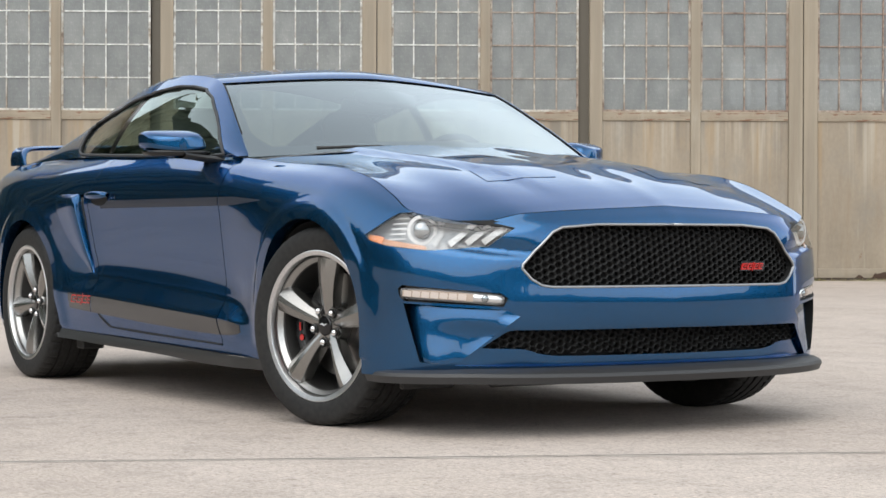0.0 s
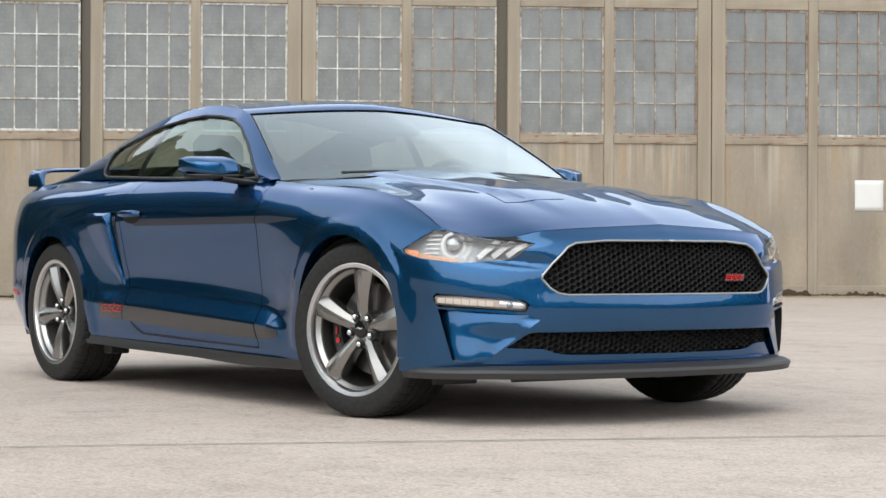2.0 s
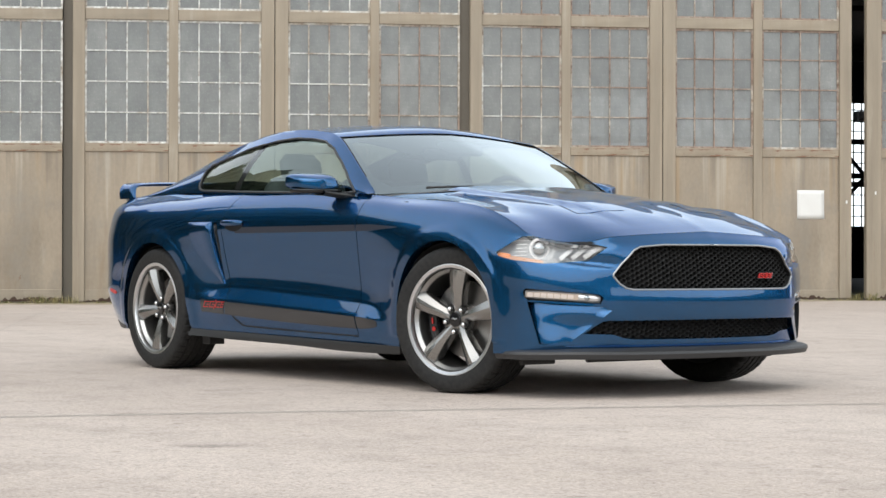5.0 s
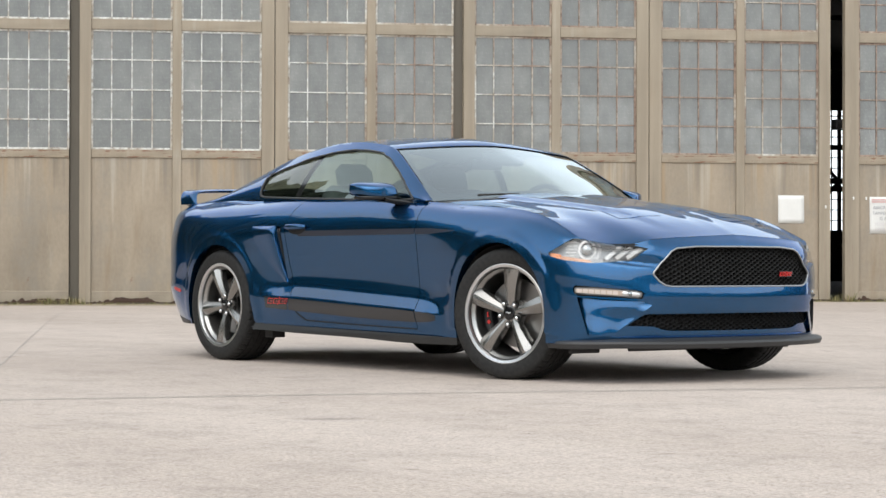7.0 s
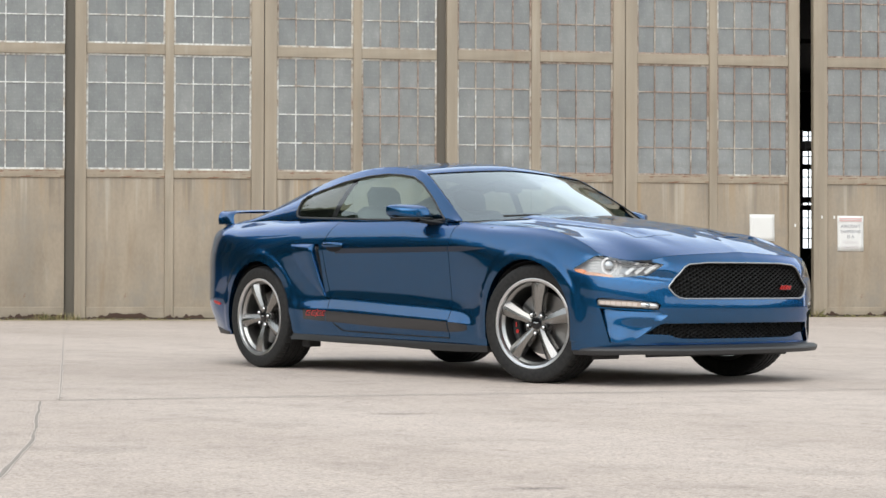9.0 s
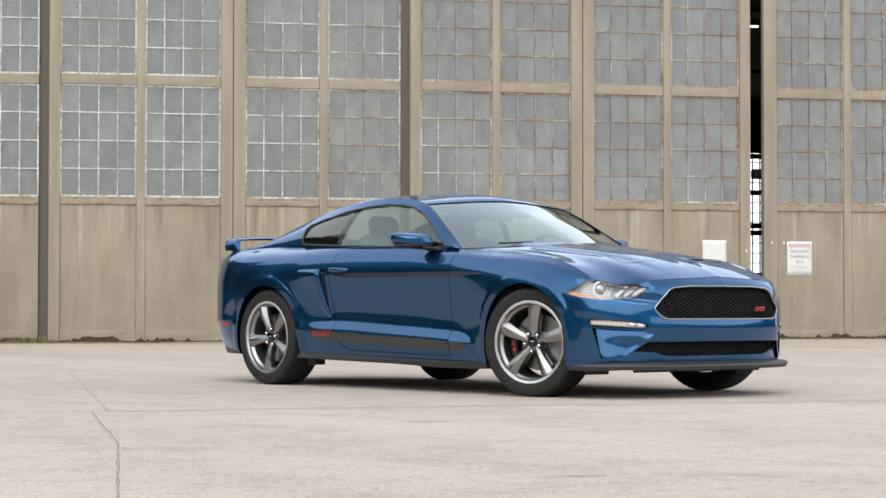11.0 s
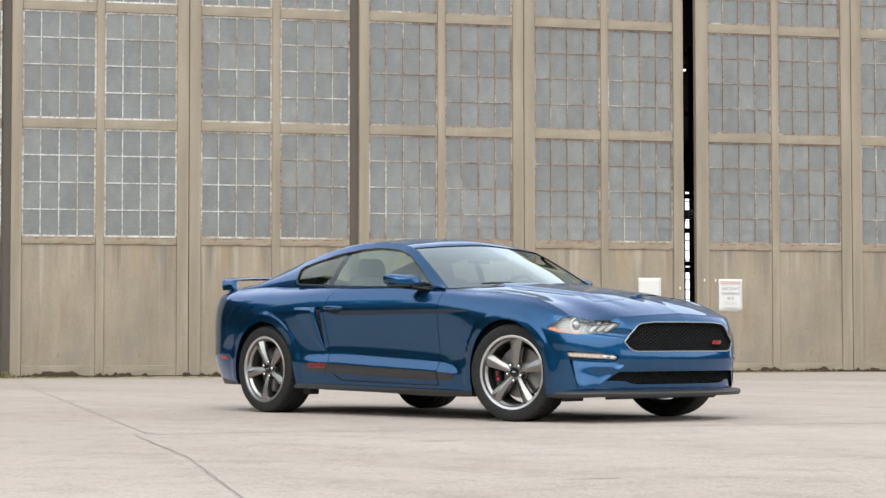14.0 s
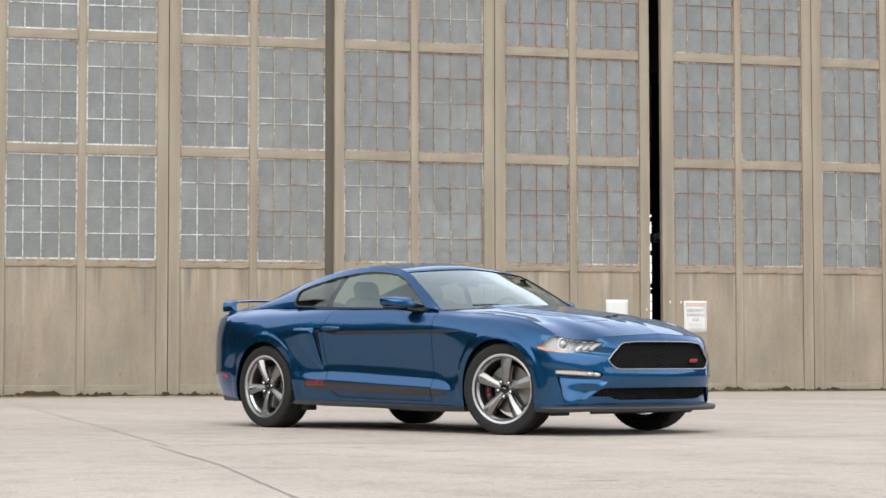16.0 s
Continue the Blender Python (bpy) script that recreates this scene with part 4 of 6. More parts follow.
def open_arch(bm, cx, r):
    """Takes a wheel opening out of the near side; the edge is drawn to the arch's line and turned in."""
    def within(p):
        dx = abs(p.x - cx)
        return dx < r and p.z < 0.337 + math.sqrt(r * r - dx * dx)

    inside = {v for v in bm.verts if within(v.co)}
    bmesh.ops.delete(bm, geom=[f for f in bm.faces if all(v in inside for v in f.verts)], context="FACES")
    moved = [v for v in inside if v.is_valid]
    for v in moved:
        if v.co.z < 0.337:
            v.co.x = cx + math.copysign(r, v.co.x - cx)
        else:
            way = Vector((v.co.x - cx, 0, v.co.z - 0.337)).normalized()
            v.co.x, v.co.z = cx + way.x * r, 0.337 + way.z * r
        hit = SKIN.ray_cast(Vector((v.co.x, -1.5, v.co.z)), Vector((0, 1, 0)))[0]
        if hit is not None:
            v.co.y = hit.y
    held = set(moved)
    edges = [e for e in bm.edges if len(e.link_faces) == 1 and all(v in held for v in e.verts)]
    made = bmesh.ops.extrude_edge_only(bm, edges=edges)["geom"]
    for v in made:
        if isinstance(v, bmesh.types.BMVert):
            v.co.y += 0.045


for arch in ARCHES:
    open_arch(shell, *arch)
FORWARD, SIDE = (1, 0, 0), (0, -1, 0)


def onto(point, way, lift=0.0):
    """The place on the plain near-side shell met by going against way, lifted off along way; and its normal."""
    way = Vector(way).normalized()
    hit, normal, _, _ = SKIN.ray_cast(Vector(point) + way * 0.6, -way)
    if hit is None:
        hit, normal, _, _ = SKIN.find_nearest(Vector(point))
    if normal.dot(way) < 0:
        normal = -normal
    return hit + way * lift, normal


def copied(faces):
    """A new bmesh with copies of these faces."""
    other, seen = bmesh.new(), {}
    for f in faces:
        for v in f.verts:
            if v not in seen:
                seen[v] = other.verts.new(v.co)
        other.faces.new([seen[v] for v in f.verts])
    return other

CORNER = Vector((0.73, -0.68, 0)).normalized()
# openings in the nose
GRILLE = [(0.8, y, z) for y, z in ((0.10, 0.689), (-0.30, 0.688), (-0.425, 0.678), (-0.46, 0.662), (-0.560, 0.560), (-0.563, 0.546), (-0.535, 0.512), (-0.505, 0.493), (-0.47, 0.487), (0.10, 0.487))]
LOWER = [(0.8, y, z) for y, z in ((0.10, 0.351), (-0.58, 0.349), (-0.60, 0.344), (-0.733, 0.233), (-0.60, 0.232), (0.10, 0.231))]
LOWER_MESH = [(0.8, y, z) for y, z in ((0.10, 0.353), (-0.58, 0.351), (-0.605, 0.346), (-0.655, 0.303), (-0.645, 0.297), (-0.46, 0.275), (0.10, 0.268))]


def nose(c):
    return c.x > 0.45 and c.y < 0.001


rim_wall(shell, cut_poly(shell, GRILLE, FORWARD, nose), (-0.10, 0, 0), 1)
rim_wall(shell, cut_poly(shell, LOWER, FORWARD, nose), (-0.05, 0, 0), 0)


def on_corner(a, b, points):
    """Points given along the chord from a to b and in height."""
    a, b = Vector((*a, 0)), Vector((*b, 0))
    e = (b - a).normalized()
    return [a + e * s + Vector((0, 0, z)) for s, z in points]


HEAD_AB = ((0.388, -0.92), (0.727, -0.556))
FOG_AB = ((0.516, -0.864), (0.725, -0.592))
HEAD = on_corner(*HEAD_AB, ((-0.006, 0.657), (0.078, 0.702), (0.115, 0.7245), (0.185, 0.7265), (0.29, 0.712), (0.42, 0.694), (0.500, 0.676), (0.415, 0.617), (0.27, 0.606), (0.213, 0.603), (0.082, 0.617), (0.012, 0.636)))
FOG = on_corner(*FOG_AB, ((-0.004, 0.480), (0.010, 0.492), (0.335, 0.467), (0.357, 0.452), (0.343, 0.424), (0.019, 0.440), (0.002, 0.455)))
POCKET = on_corner(*FOG_AB, ((0.016, 0.434), (0.070, 0.246), (0.078, 0.243), (0.190, 0.240), (0.395, 0.394), (0.350, 0.414)))


def corner(c):
    return c.x > 0.25 and c.y < -0.3


head_faces = cut_poly(shell, HEAD, CORNER, corner)
head_bm = copied(head_faces)
rim_wall(shell, head_faces, (-0.06, 0.045, 0), 1)
fog_faces = cut_poly(shell, FOG, CORNER, corner)
fog_bm = copied(fog_faces)
rim_wall(shell, fog_faces, (-0.045, 0.04, 0), 1)
pocket_faces = cut_poly(shell, POCKET, CORNER, corner)
pocket_bm = split_off(shell, pocket_faces)
# the pocket's floor sinks towards the wheel
pa, pb = Vector((*FOG_AB[0], 0)), Vector((*FOG_AB[1], 0))
pe = (pb - pa).normalized()
for v in pocket_bm.verts:
    flat = Vector((v.co.x, v.co.y, 0)) - pa
    s, z = flat.dot(pe), v.co.z
    left = 0.016 + (0.434 - z) * 0.287
    right = 0.190 + (z - 0.240) * 1.33 if z < 0.394 else 0.395
    f = min(max((s - left) / max(right - left, 0.01), 0), 1)
    top = min(max((0.434 - z) / 0.03, 0), 1)
    sink = 0.034 * min(max((z - 0.238) / 0.19, 0), 1) * (0.25 + 0.75 * (1 - f) ** 0.6) * min((1 - f) / 0.12, 1) + 0.014 * (1 - f) ** 4
    v.co -= CORNER * sink
# wing blade beside the pocket
rim_edges = [e for e in shell.edges if len(e.link_faces) == 1 and all(abs((v.co - POCKET[0]).dot(CORNER)) < 0.12 and corner(v.co) for v in e.verts)
             and all(0.235 < v.co.z < 0.44 for v in e.verts) and all((Vector((v.co.x, v.co.y, 0)) - pa).dot(pe) < 0.016 + (0.434 - v.co.z) * 0.287 + 0.012 for v in e.verts)]
made = bmesh.ops.extrude_edge_only(shell, edges=rim_edges)["geom"]
for v in made:
    if isinstance(v, bmesh.types.BMVert):
        v.co += Vector((-0.09, 0.03, 0))
for f in made:
    if isinstance(f, bmesh.types.BMFace):
        f.material_index = 1

# door: a panel of its own with a gap round it
DOOR = [(x, -0.93, z) for x, z in ((-0.708, 0.99), (-0.722, 0.243), (-1.79, 0.268), (-1.885, 0.318), (-1.94, 0.405), (-1.962, 0.52), (-1.985, 0.70), (-1.992, 0.80), (-1.965, 0.88), (-1.90, 0.99))]


def flank(c):
    return -2.2 < c.x < -0.5 and c.y < -0.6


ring = set(cut_poly(shell, grown(DOOR, 0.0032), SIDE, flank))
inner = set(cut_poly(shell, grown(DOOR, -0.0022), SIDE, flank))
ring = set(cut_poly(shell, grown(DOOR, 0.0032), SIDE, flank)) - inner
bmesh.ops.delete(shell, geom=list(ring), context="FACES")
door_bm = split_off(shell, list(inner))

# scoop behind the door
SCOOP_HOLE = [(x, -0.93, z) for x, z in ((-2.036, 0.820), (-2.331, 0.820), (-2.316, 0.779), (-2.226, 0.655), (-2.030, 0.490), (-2.010, 0.492), (-2.014, 0.60), (-2.030, 0.80))]


def quarter(c):
    return -2.5 < c.x < -1.98 and c.y < -0.6


rim_wall(shell, cut_poly(shell, SCOOP_HOLE, SIDE, quarter), (0.0, 0.06, 0), 0)

# side skirt: the sill's lower part is dark plastic
SILL = [(x, -0.93, z) for x, z in ((-0.30, 0.10), (-0.30, 0.203), (-0.70, 0.210), (-2.40, 0.240), (-2.40, 0.10))]
skirt_bm = split_off(shell, cut_poly(shell, SILL, SIDE, lambda c: -2.45 < c.x < -0.25 and c.y < -0.6))

VALANCE = [(x, -0.93, z) for x, z in ((-3.12, 0.10), (-3.12, 0.236), (-3.42, 0.262), (-3.95, 0.270), (-3.95, 0.10))]
valance_bm = split_off(shell, cut_poly(shell, VALANCE, SIDE, lambda c: c.x < -3.0 and c.y < 0.001))

bmesh.ops.remove_doubles(shell, verts=shell.verts, dist=1e-5)
mirrored(shell)
part("body", shell, [M_PAINT, M_LINER], car, smooth=True, sharp=32)
for side_bm in (far_copy(door_bm), door_bm):
    thicken(side_bm, 0.012, 0)
    part("door", side_bm, [M_PAINT, M_LINER], car, smooth=True, sharp=40)
mirrored(valance_bm)
part("rear_valance", valance_bm, M_BLACK, car, "black plastic rear valance", smooth=True)
for v in skirt_bm.verts:
    v.co.y -= 0.024 * min(max((0.245 - v.co.z) / 0.045, 0), 1) * ease((-0.40 - v.co.x) / 0.22)
for side_bm in (far_copy(skirt_bm), skirt_bm):
    thicken(side_bm, 0.02)
    part("side_skirt", side_bm, M_BLACK, car, "dark grey plastic side skirt", smooth=True, sharp=40)
for side_bm in (far_copy(pocket_bm), pocket_bm):
    part("bumper_pocket", side_bm, M_PAINT, car, smooth=True)

# ---- hood: a patch between the nose line, the fenders and the cowl
def crest_at(u):
    f = u * 400
    i = min(int(f), 399)
    return CREST[i][1].lerp(CREST[i + 1][1], f - i)


U_HG, U_COWL = plan_at(0.56), plan_at(-0.60)
HOOD_NX, HOOD_NY = 60, 56


def hood_height(x, y):
    """Pressed forms of the hood over its plain patch."""
    a = abs(y)
    along = min(max((0.72 - x) / 1.3, 0), 1)          # 0 nose, 1 cowl
    edge = 0.34 + 0.16 * along
    dome = 0.016 * min(along * 2.6, 1) * (1 - 0.25 * along)
    f = min(max((edge + 0.018 - a) / 0.036, 0), 1)
    rise = dome * (f * f * (3 - 2 * f))
    mid = min(max((0.16 - a) / 0.10, 0), 1)
    return rise - 0.006 * mid * mid * (3 - 2 * mid) * min(along * 4, 1)


HOOD_MID = ((-0.80, 0.748), (-0.72, 0.776), (-0.62, 0.810), (-0.50, 0.842), (-0.24, 0.893), (0.0, 0.925), (0.25, 0.955), (0.47, 0.982))


def hood_patch():
    """Rows from the nose to the cowl over y from the near to the far side."""
    front = [crest_at(U_HG * abs(1 - 2 * j / HOOD_NY)) for j in range(HOOD_NY + 1)]
    front = [Vector((p.x, -p.y if j <= HOOD_NY / 2 else p.y, p.z)) for j, p in enumerate(front)]
    side = [crest_at(U_HG + (U_COWL - U_HG) * i / HOOD_NX) for i in range(HOOD_NX + 1)]
    cowl_mid = Vector((-0.47, 0, 0.992))
    corner_y = side[-1].y
    back = []
    for j in range(HOOD_NY + 1):
        q = 1 - 2 * j / HOOD_NY
        a = abs(q)
        y = -corner_y * q
        back.append(Vector((cowl_mid.x + (side[-1].x - cowl_mid.x) * a ** 2.2, y, cowl_mid.z + (side[-1].z - cowl_mid.z) * a ** 2.4)))
    rows = []
    for i in range(HOOD_NX + 1):
        v = i / HOOD_NX
        row = []
        for j in range(HOOD_NY + 1):
            w = j / HOOD_NY
            l, r = near_side(side[i]), side[i]
            p = front[j] * (1 - v) + back[j] * v + l * (1 - w) + r * w
            p -= front[0] * ((1 - v) * (1 - w)) + front[-1] * ((1 - v) * w) + back[0] * (v * (1 - w)) + back[-1] * (v * w)
            row.append(p)
        # crown: the middle line follows its own profile
        mid = row[HOOD_NY // 2]
        lift = curve(HOOD_MID, -mid.x)[0] - mid.z
        for j, p in enumerate(row):
            q = abs(1 - 2 * j / HOOD_NY)
            p.z += lift * (1 - q ** 2.6) * min(v * 12, 1)
            p.z += hood_height(p.x, p.y) * min(v * 6, 1)
        rows.append(row)
    return rows


HOOD_ROWS = hood_patch()


def hood_point(v, w):
    fi, fj = v * HOOD_NX, w * HOOD_NY
    i, j = min(int(fi), HOOD_NX - 1), min(int(fj), HOOD_NY - 1)
    a, b = fi - i, fj - j
    top = HOOD_ROWS[i][j].lerp(HOOD_ROWS[i][j + 1], b)
    low = HOOD_ROWS[i + 1][j].lerp(HOOD_ROWS[i + 1][j + 1], b)
    return top.lerp(low, a)


def sheet_up(bm):
    bm.normal_update()
    if sum(f.calc_area() * f.normal.z for f in bm.faces) < 0:
        bmesh.ops.reverse_faces(bm, faces=bm.faces[:])
    return bm


bm = bmesh.new()
inset = [[hood_point(min(max(v, 0.004), 0.998), min(max(w, 0.0035), 0.9965)) for w in [j / HOOD_NY for j in range(HOOD_NY + 1)]] for v in [i / HOOD_NX for i in range(HOOD_NX + 1)]]
loft(bm, inset)
sheet_up(bm)
thicken(bm, 0.012)
hood = part("hood", bm, M_PAINT, car, smooth=True, sharp=40)

# hood vents
for sgn in (-1, 1):
    bm = bmesh.new()
    base_w = 0.5 + sgn * 0.200
    rowsv = []
    for i in range(7):
        rowsv.append([hood_point(0.27 + 0.15 * i / 6, base_w + sgn * (0.075 - 0.02 * i / 6) * (k / 4 - 0.5) * 2) + Vector((0, 0, 0.0018)) for k in range(5)])
    loft(bm, rowsv)
    sheet_up(bm)
    thicken(bm, 0.003)
    part("hood_vent", bm, M_PAINT, hood, smooth=True, sharp=40)

# dark liner under the gaps
bm = bmesh.new()
loft(bm, [[p - Vector((0, 0, 0.03)) for p in row] for row in HOOD_ROWS[::6]])
part("engine_bay_liner", bm, M_LINER, car)

# ---- cabin
# rail over the side windows, belt under them, and the roof's middle line; one parameter from the pillar's foot rearwards
RAIL = smooth_line(((-0.742, 0.800, 0.948), (-0.98, 0.738, 1.098), (-1.25, 0.662, 1.248), (-1.42, 0.632, 1.291), (-1.75, 0.610, 1.318), (-2.1, 0.600, 1.298), (-2.5, 0.594, 1.226),
                    (-2.9, 0.600, 1.118), (-3.25, 0.625, 1.012), (-3.5, 0.66, 0.985)), 121)
BELT = smooth_line(((-0.735, 0.822, 0.940), (-0.90, 0.838, 0.946), (-1.15, 0.846, 0.953), (-1.5, 0.852, 0.962), (-1.9, 0.842, 0.972), (-2.25, 0.808, 0.985), (-2.6, 0.762, 0.995),
                    (-2.9, 0.735, 0.996), (-3.25, 0.72, 0.985), (-3.5, 0.70, 0.975)), 121)
I_HEAD = min(range(121), key=lambda i: abs(RAIL[i].x + 1.262))
MIDLINE = smooth_line(((-0.47, 0, 0.985), (-0.82, 0, 1.148), (-1.19, 0, 1.296)), I_HEAD + 1)
MIDLINE += smooth_line(((-1.19, 0, 1.296), (-1.235, 0, 1.317), (-1.34, 0, 1.339), (-1.5, 0, 1.356), (-1.75, 0, 1.371), (-2.1, 0, 1.362), (-2.5, 0, 1.306),
                        (-2.9, 0, 1.205), (-3.25, 0, 1.090), (-3.5, 0, 1.01)), 121 - I_HEAD)[1:]


def cabin_side(i, f):
    """A point of the cabin's side between belt (0) and rail (1)."""
    p = BELT[i].lerp(RAIL[i], f)
    out = 0.028 * math.sin(math.pi * f)
    return Vector((p.x, p.y + out, p.z))


def roof_point(i, g):
    """A point between the rail (0) and the middle line (1); the roof bows."""
    a, b = RAIL[i], MIDLINE[i]
    s = math.sin(g * math.pi / 2)
    c = 1 - math.cos(g * math.pi / 2)
    return Vector((a.x + (b.x - a.x) * (0.65 * s + 0.35 * g), a.y * (1 - g), a.z + (b.z - a.z) * (0.75 * s + 0.25 * g)))


cab = bmesh.new()
N_SIDE = 22
rows = []
for i in range(121):
    rows.append([near_side(cabin_side(i, k / N_SIDE)) for k in range(N_SIDE + 1)])
loft(cab, rows)
cab.normal_update()
if sum(f.calc_area() * f.normal.y for f in cab.faces) > 0:
    bmesh.ops.reverse_faces(cab, faces=cab.faces[:])
# window opening
DLO = [(x, -0.75, z) for x, z in ((-0.96, 0.953), (-0.848, 0.955), (-0.885, 0.985), (-1.075, 1.105), (-1.235, 1.193), (-1.35, 1.236), (-1.50, 1.257), (-1.66, 1.268), (-1.85, 1.262),
                                   (-2.10, 1.236), (-2.40, 1.182), (-2.53, 1.150), (-2.56, 1.125), (-2.545, 1.045), (-2.52, 1.018), (-2.46, 1.005), (-1.9, 0.983))]
win_faces = cut_poly(cab, DLO, (0, -1, 0), lambda c: True)
glass_bm = split_off(cab, win_faces)
# black seal: a thin band round the opening
seal = bmesh.new()
bmesh.ops.remove_doubles(cab, verts=cab.verts, dist=1e-5)
edge_pts = [e for e in cab.edges if len(e.link_faces) == 1 and all(-2.6 < v.co.x < -0.88 and 0.95 < v.co.z < 1.285 for v in e.verts)
            and all(abs(v.co.z - BELT[min(range(121), key=lambda i: abs(BELT[i].x - v.co.x))].z) > 0.004 for v in e.verts)]
rim_vec = Vector((0, 0.016, 0))
made = bmesh.ops.extrude_edge_only(cab, edges=edge_pts)["geom"]
for g in made:
    if isinstance(g, bmesh.types.BMVert):
        g.co += rim_vec
    elif isinstance(g, bmesh.types.BMFace):
        g.material_index = 1
# roof and screen surround belong to the same skin
roof = bmesh.new()
rows = [[near_side(roof_point(i, k / 16)) for k in range(17)] for i in range(I_HEAD, 121)]
loft(roof, rows)
sheet_up(roof)
# the rear window is cut out of it
back_bm = split_off(roof, [f for f in roof.faces if -3.22 < f.calc_center_median().x < -2.32 and abs(f.calc_center_median().y) < 0.52])
# pillar band beside the screen
rows = [[near_side(roof_point(i, 0.010 * k / 4)) for k in range(5)] for i in range(0, I_HEAD + 1)]
loft(roof, rows)
sheet_up(roof)
for f in roof.faces:
    if f.normal.z < 0:
        f.normal_flip()
for b2 in (cab, roof):
    me = bpy.data.meshes.new("tmp")
    b2.to_mesh(me)
    b2.free()
    seal.from_mesh(me)
    bpy.data.meshes.remove(me)
bmesh.ops.remove_doubles(seal, verts=seal.verts, dist=2e-4)
mirrored(seal)
part("roof", seal, [M_PAINT, M_LINER], car, smooth=True, sharp=40)

# side glass, behind the seal, in two panes with a pillar between
for sgn in (-1, 1):
    g = glass_bm.copy()
    for v in g.verts:
        v.co.y += 0.010
    if sgn > 0:
        g2 = far_copy(g)
        g.free()
        g = g2
    front = bmesh.new()
    rear = bmesh.new()
    pill = bmesh.new()
    bmesh.ops.bisect_plane(g, geom=g.verts[:] + g.edges[:] + g.faces[:], plane_co=(-2.05, 0, 1.1), plane_no=(1, 0, -0.18), dist=1e-6)
    bmesh.ops.bisect_plane(g, geom=g.verts[:] + g.edges[:] + g.faces[:], plane_co=(-1.985, 0, 1.1), plane_no=(1, 0, -0.18), dist=1e-6)
    n = Vector((1, 0, -0.18)).normalized()
    for f in g.faces:
        c = f.calc_center_median()
        k = (c - Vector((-2.05, 0, 1.1))).dot(n), (c - Vector((-1.985, 0, 1.1))).dot(n)
        where = rear if k[0] < 0 else (front if k[1] > 0 else pill)
        where.faces.new([where.verts.new(v.co) for v in f.verts])
    g.free()
    for b2 in (front, rear, pill):
        bmesh.ops.remove_doubles(b2, verts=b2.verts, dist=1e-5)
    part("side_window", front, M_GLASS, car, "clear door glass", smooth=True)
    part("quarter_window", rear, M_DARKGLASS, car, "dark quarter glass", smooth=True)
    part("pillar_cover", pill, M_GLOSSBLACK, car, smooth=True)
# bright-black surround along the opening
for sgn in (-1, 1):
    bm = bmesh.new()
    pts = []
    closed = [Vector(p) for p in DLO] + [Vector(DLO[0])]
    for a, b in zip(closed, closed[1:]):
        for k in range(6):
            q = a.lerp(b, k / 6)
            i = min(range(121), key=lambda m: abs(RAIL[m].x * 0.5 + BELT[m].x * 0.5 - q.x))
            best = None
            for m in range(max(0, i - 12), min(121, i + 13)):
                for f in range(0, 41):
                    c = cabin_side(m, f / 40)
                    d = (c.x - q.x) ** 2 + (c.z - q.z) ** 2
                    if best is None or d < best[0]:
                        best = (d, c)
            pts.append(Vector((q.x, sgn * (best[1].y + 0.001), q.z)))
    tube(bm, pts + [pts[0]], 0.0065, 6)
    part("window_trim", bm, M_GREY, car, "dark grey window trim", smooth=True)

# windscreen
bm = bmesh.new()
rows = []
for i in range(0, I_HEAD + 1):
    rows.append([Vector((p.x, s * p.y, p.z)) - Vector((0, 0, 0.006)) for s, p in [(-1, roof_point(i, 0.008 + 0.992 * k / 16)) for k in range(17)] + [(1, roof_point(i, 0.008 + 0.992 * k / 16)) for k in range(15, -1, -1)]])
loft(bm, rows)
sheet_up(bm)
screen = part("windscreen", bm, M_SCREEN, car, "clear raked windscreen", smooth=True)
screen.visible_shadow = False
# black band round the screen
bm = bmesh.new()
for sgn in (-1, 1):
    rows = [[Vector((p.x, sgn * p.y, p.z - 0.009)) for p in [roof_point(i, g) for g in (0.008, 0.034 + 0.08 * max(0, 1 - i / 9) ** 2, 0.060 + 0.16 * max(0, 1 - i / 9) ** 2)]] for i in range(0, I_HEAD + 1)]
    loft(bm, rows)
rows = [[Vector((p.x, s * p.y, p.z - 0.009)) for s, p in [(-1, roof_point(i, 0.1 + 0.9 * k / 12)) for k in range(13)] + [(1, roof_point(i, 0.1 + 0.9 * k / 12)) for k in range(11, -1, -1)]] for i in (0, 1, 2, 3)]
loft(bm, rows)
# the band's top corners are rounded
for s in (-1, 1):
    rows = []
    for i in range(I_HEAD - 5, I_HEAD + 1):
        f = (i - I_HEAD + 5) / 5
        rows.append([Vector((p.x, s * p.y, p.z - 0.0095)) for p in [roof_point(i, 0.008 + (0.05 + 0.20 * f ** 2.5) * k / 6) for k in range(7)]])
    loft(bm, rows)
rows = [[Vector((p.x, s * p.y, p.z - 0.0095)) for s, p in [(-1, roof_point(i, 0.2 + 0.8 * k / 12)) for k in range(13)] + [(1, roof_point(i, 0.2 + 0.8 * k / 12)) for k in range(11, -1, -1)]] for i in (I_HEAD - 1, I_HEAD)]
loft(bm, rows)
sheet_up(bm)
part("screen_border", bm, M_GLOSSBLACK, screen, smooth=True)
back_glass = part("rear_window", mirrored(back_bm), M_DARKGLASS, car, "dark sloping rear window", smooth=True)
back_glass.visible_shadow = False
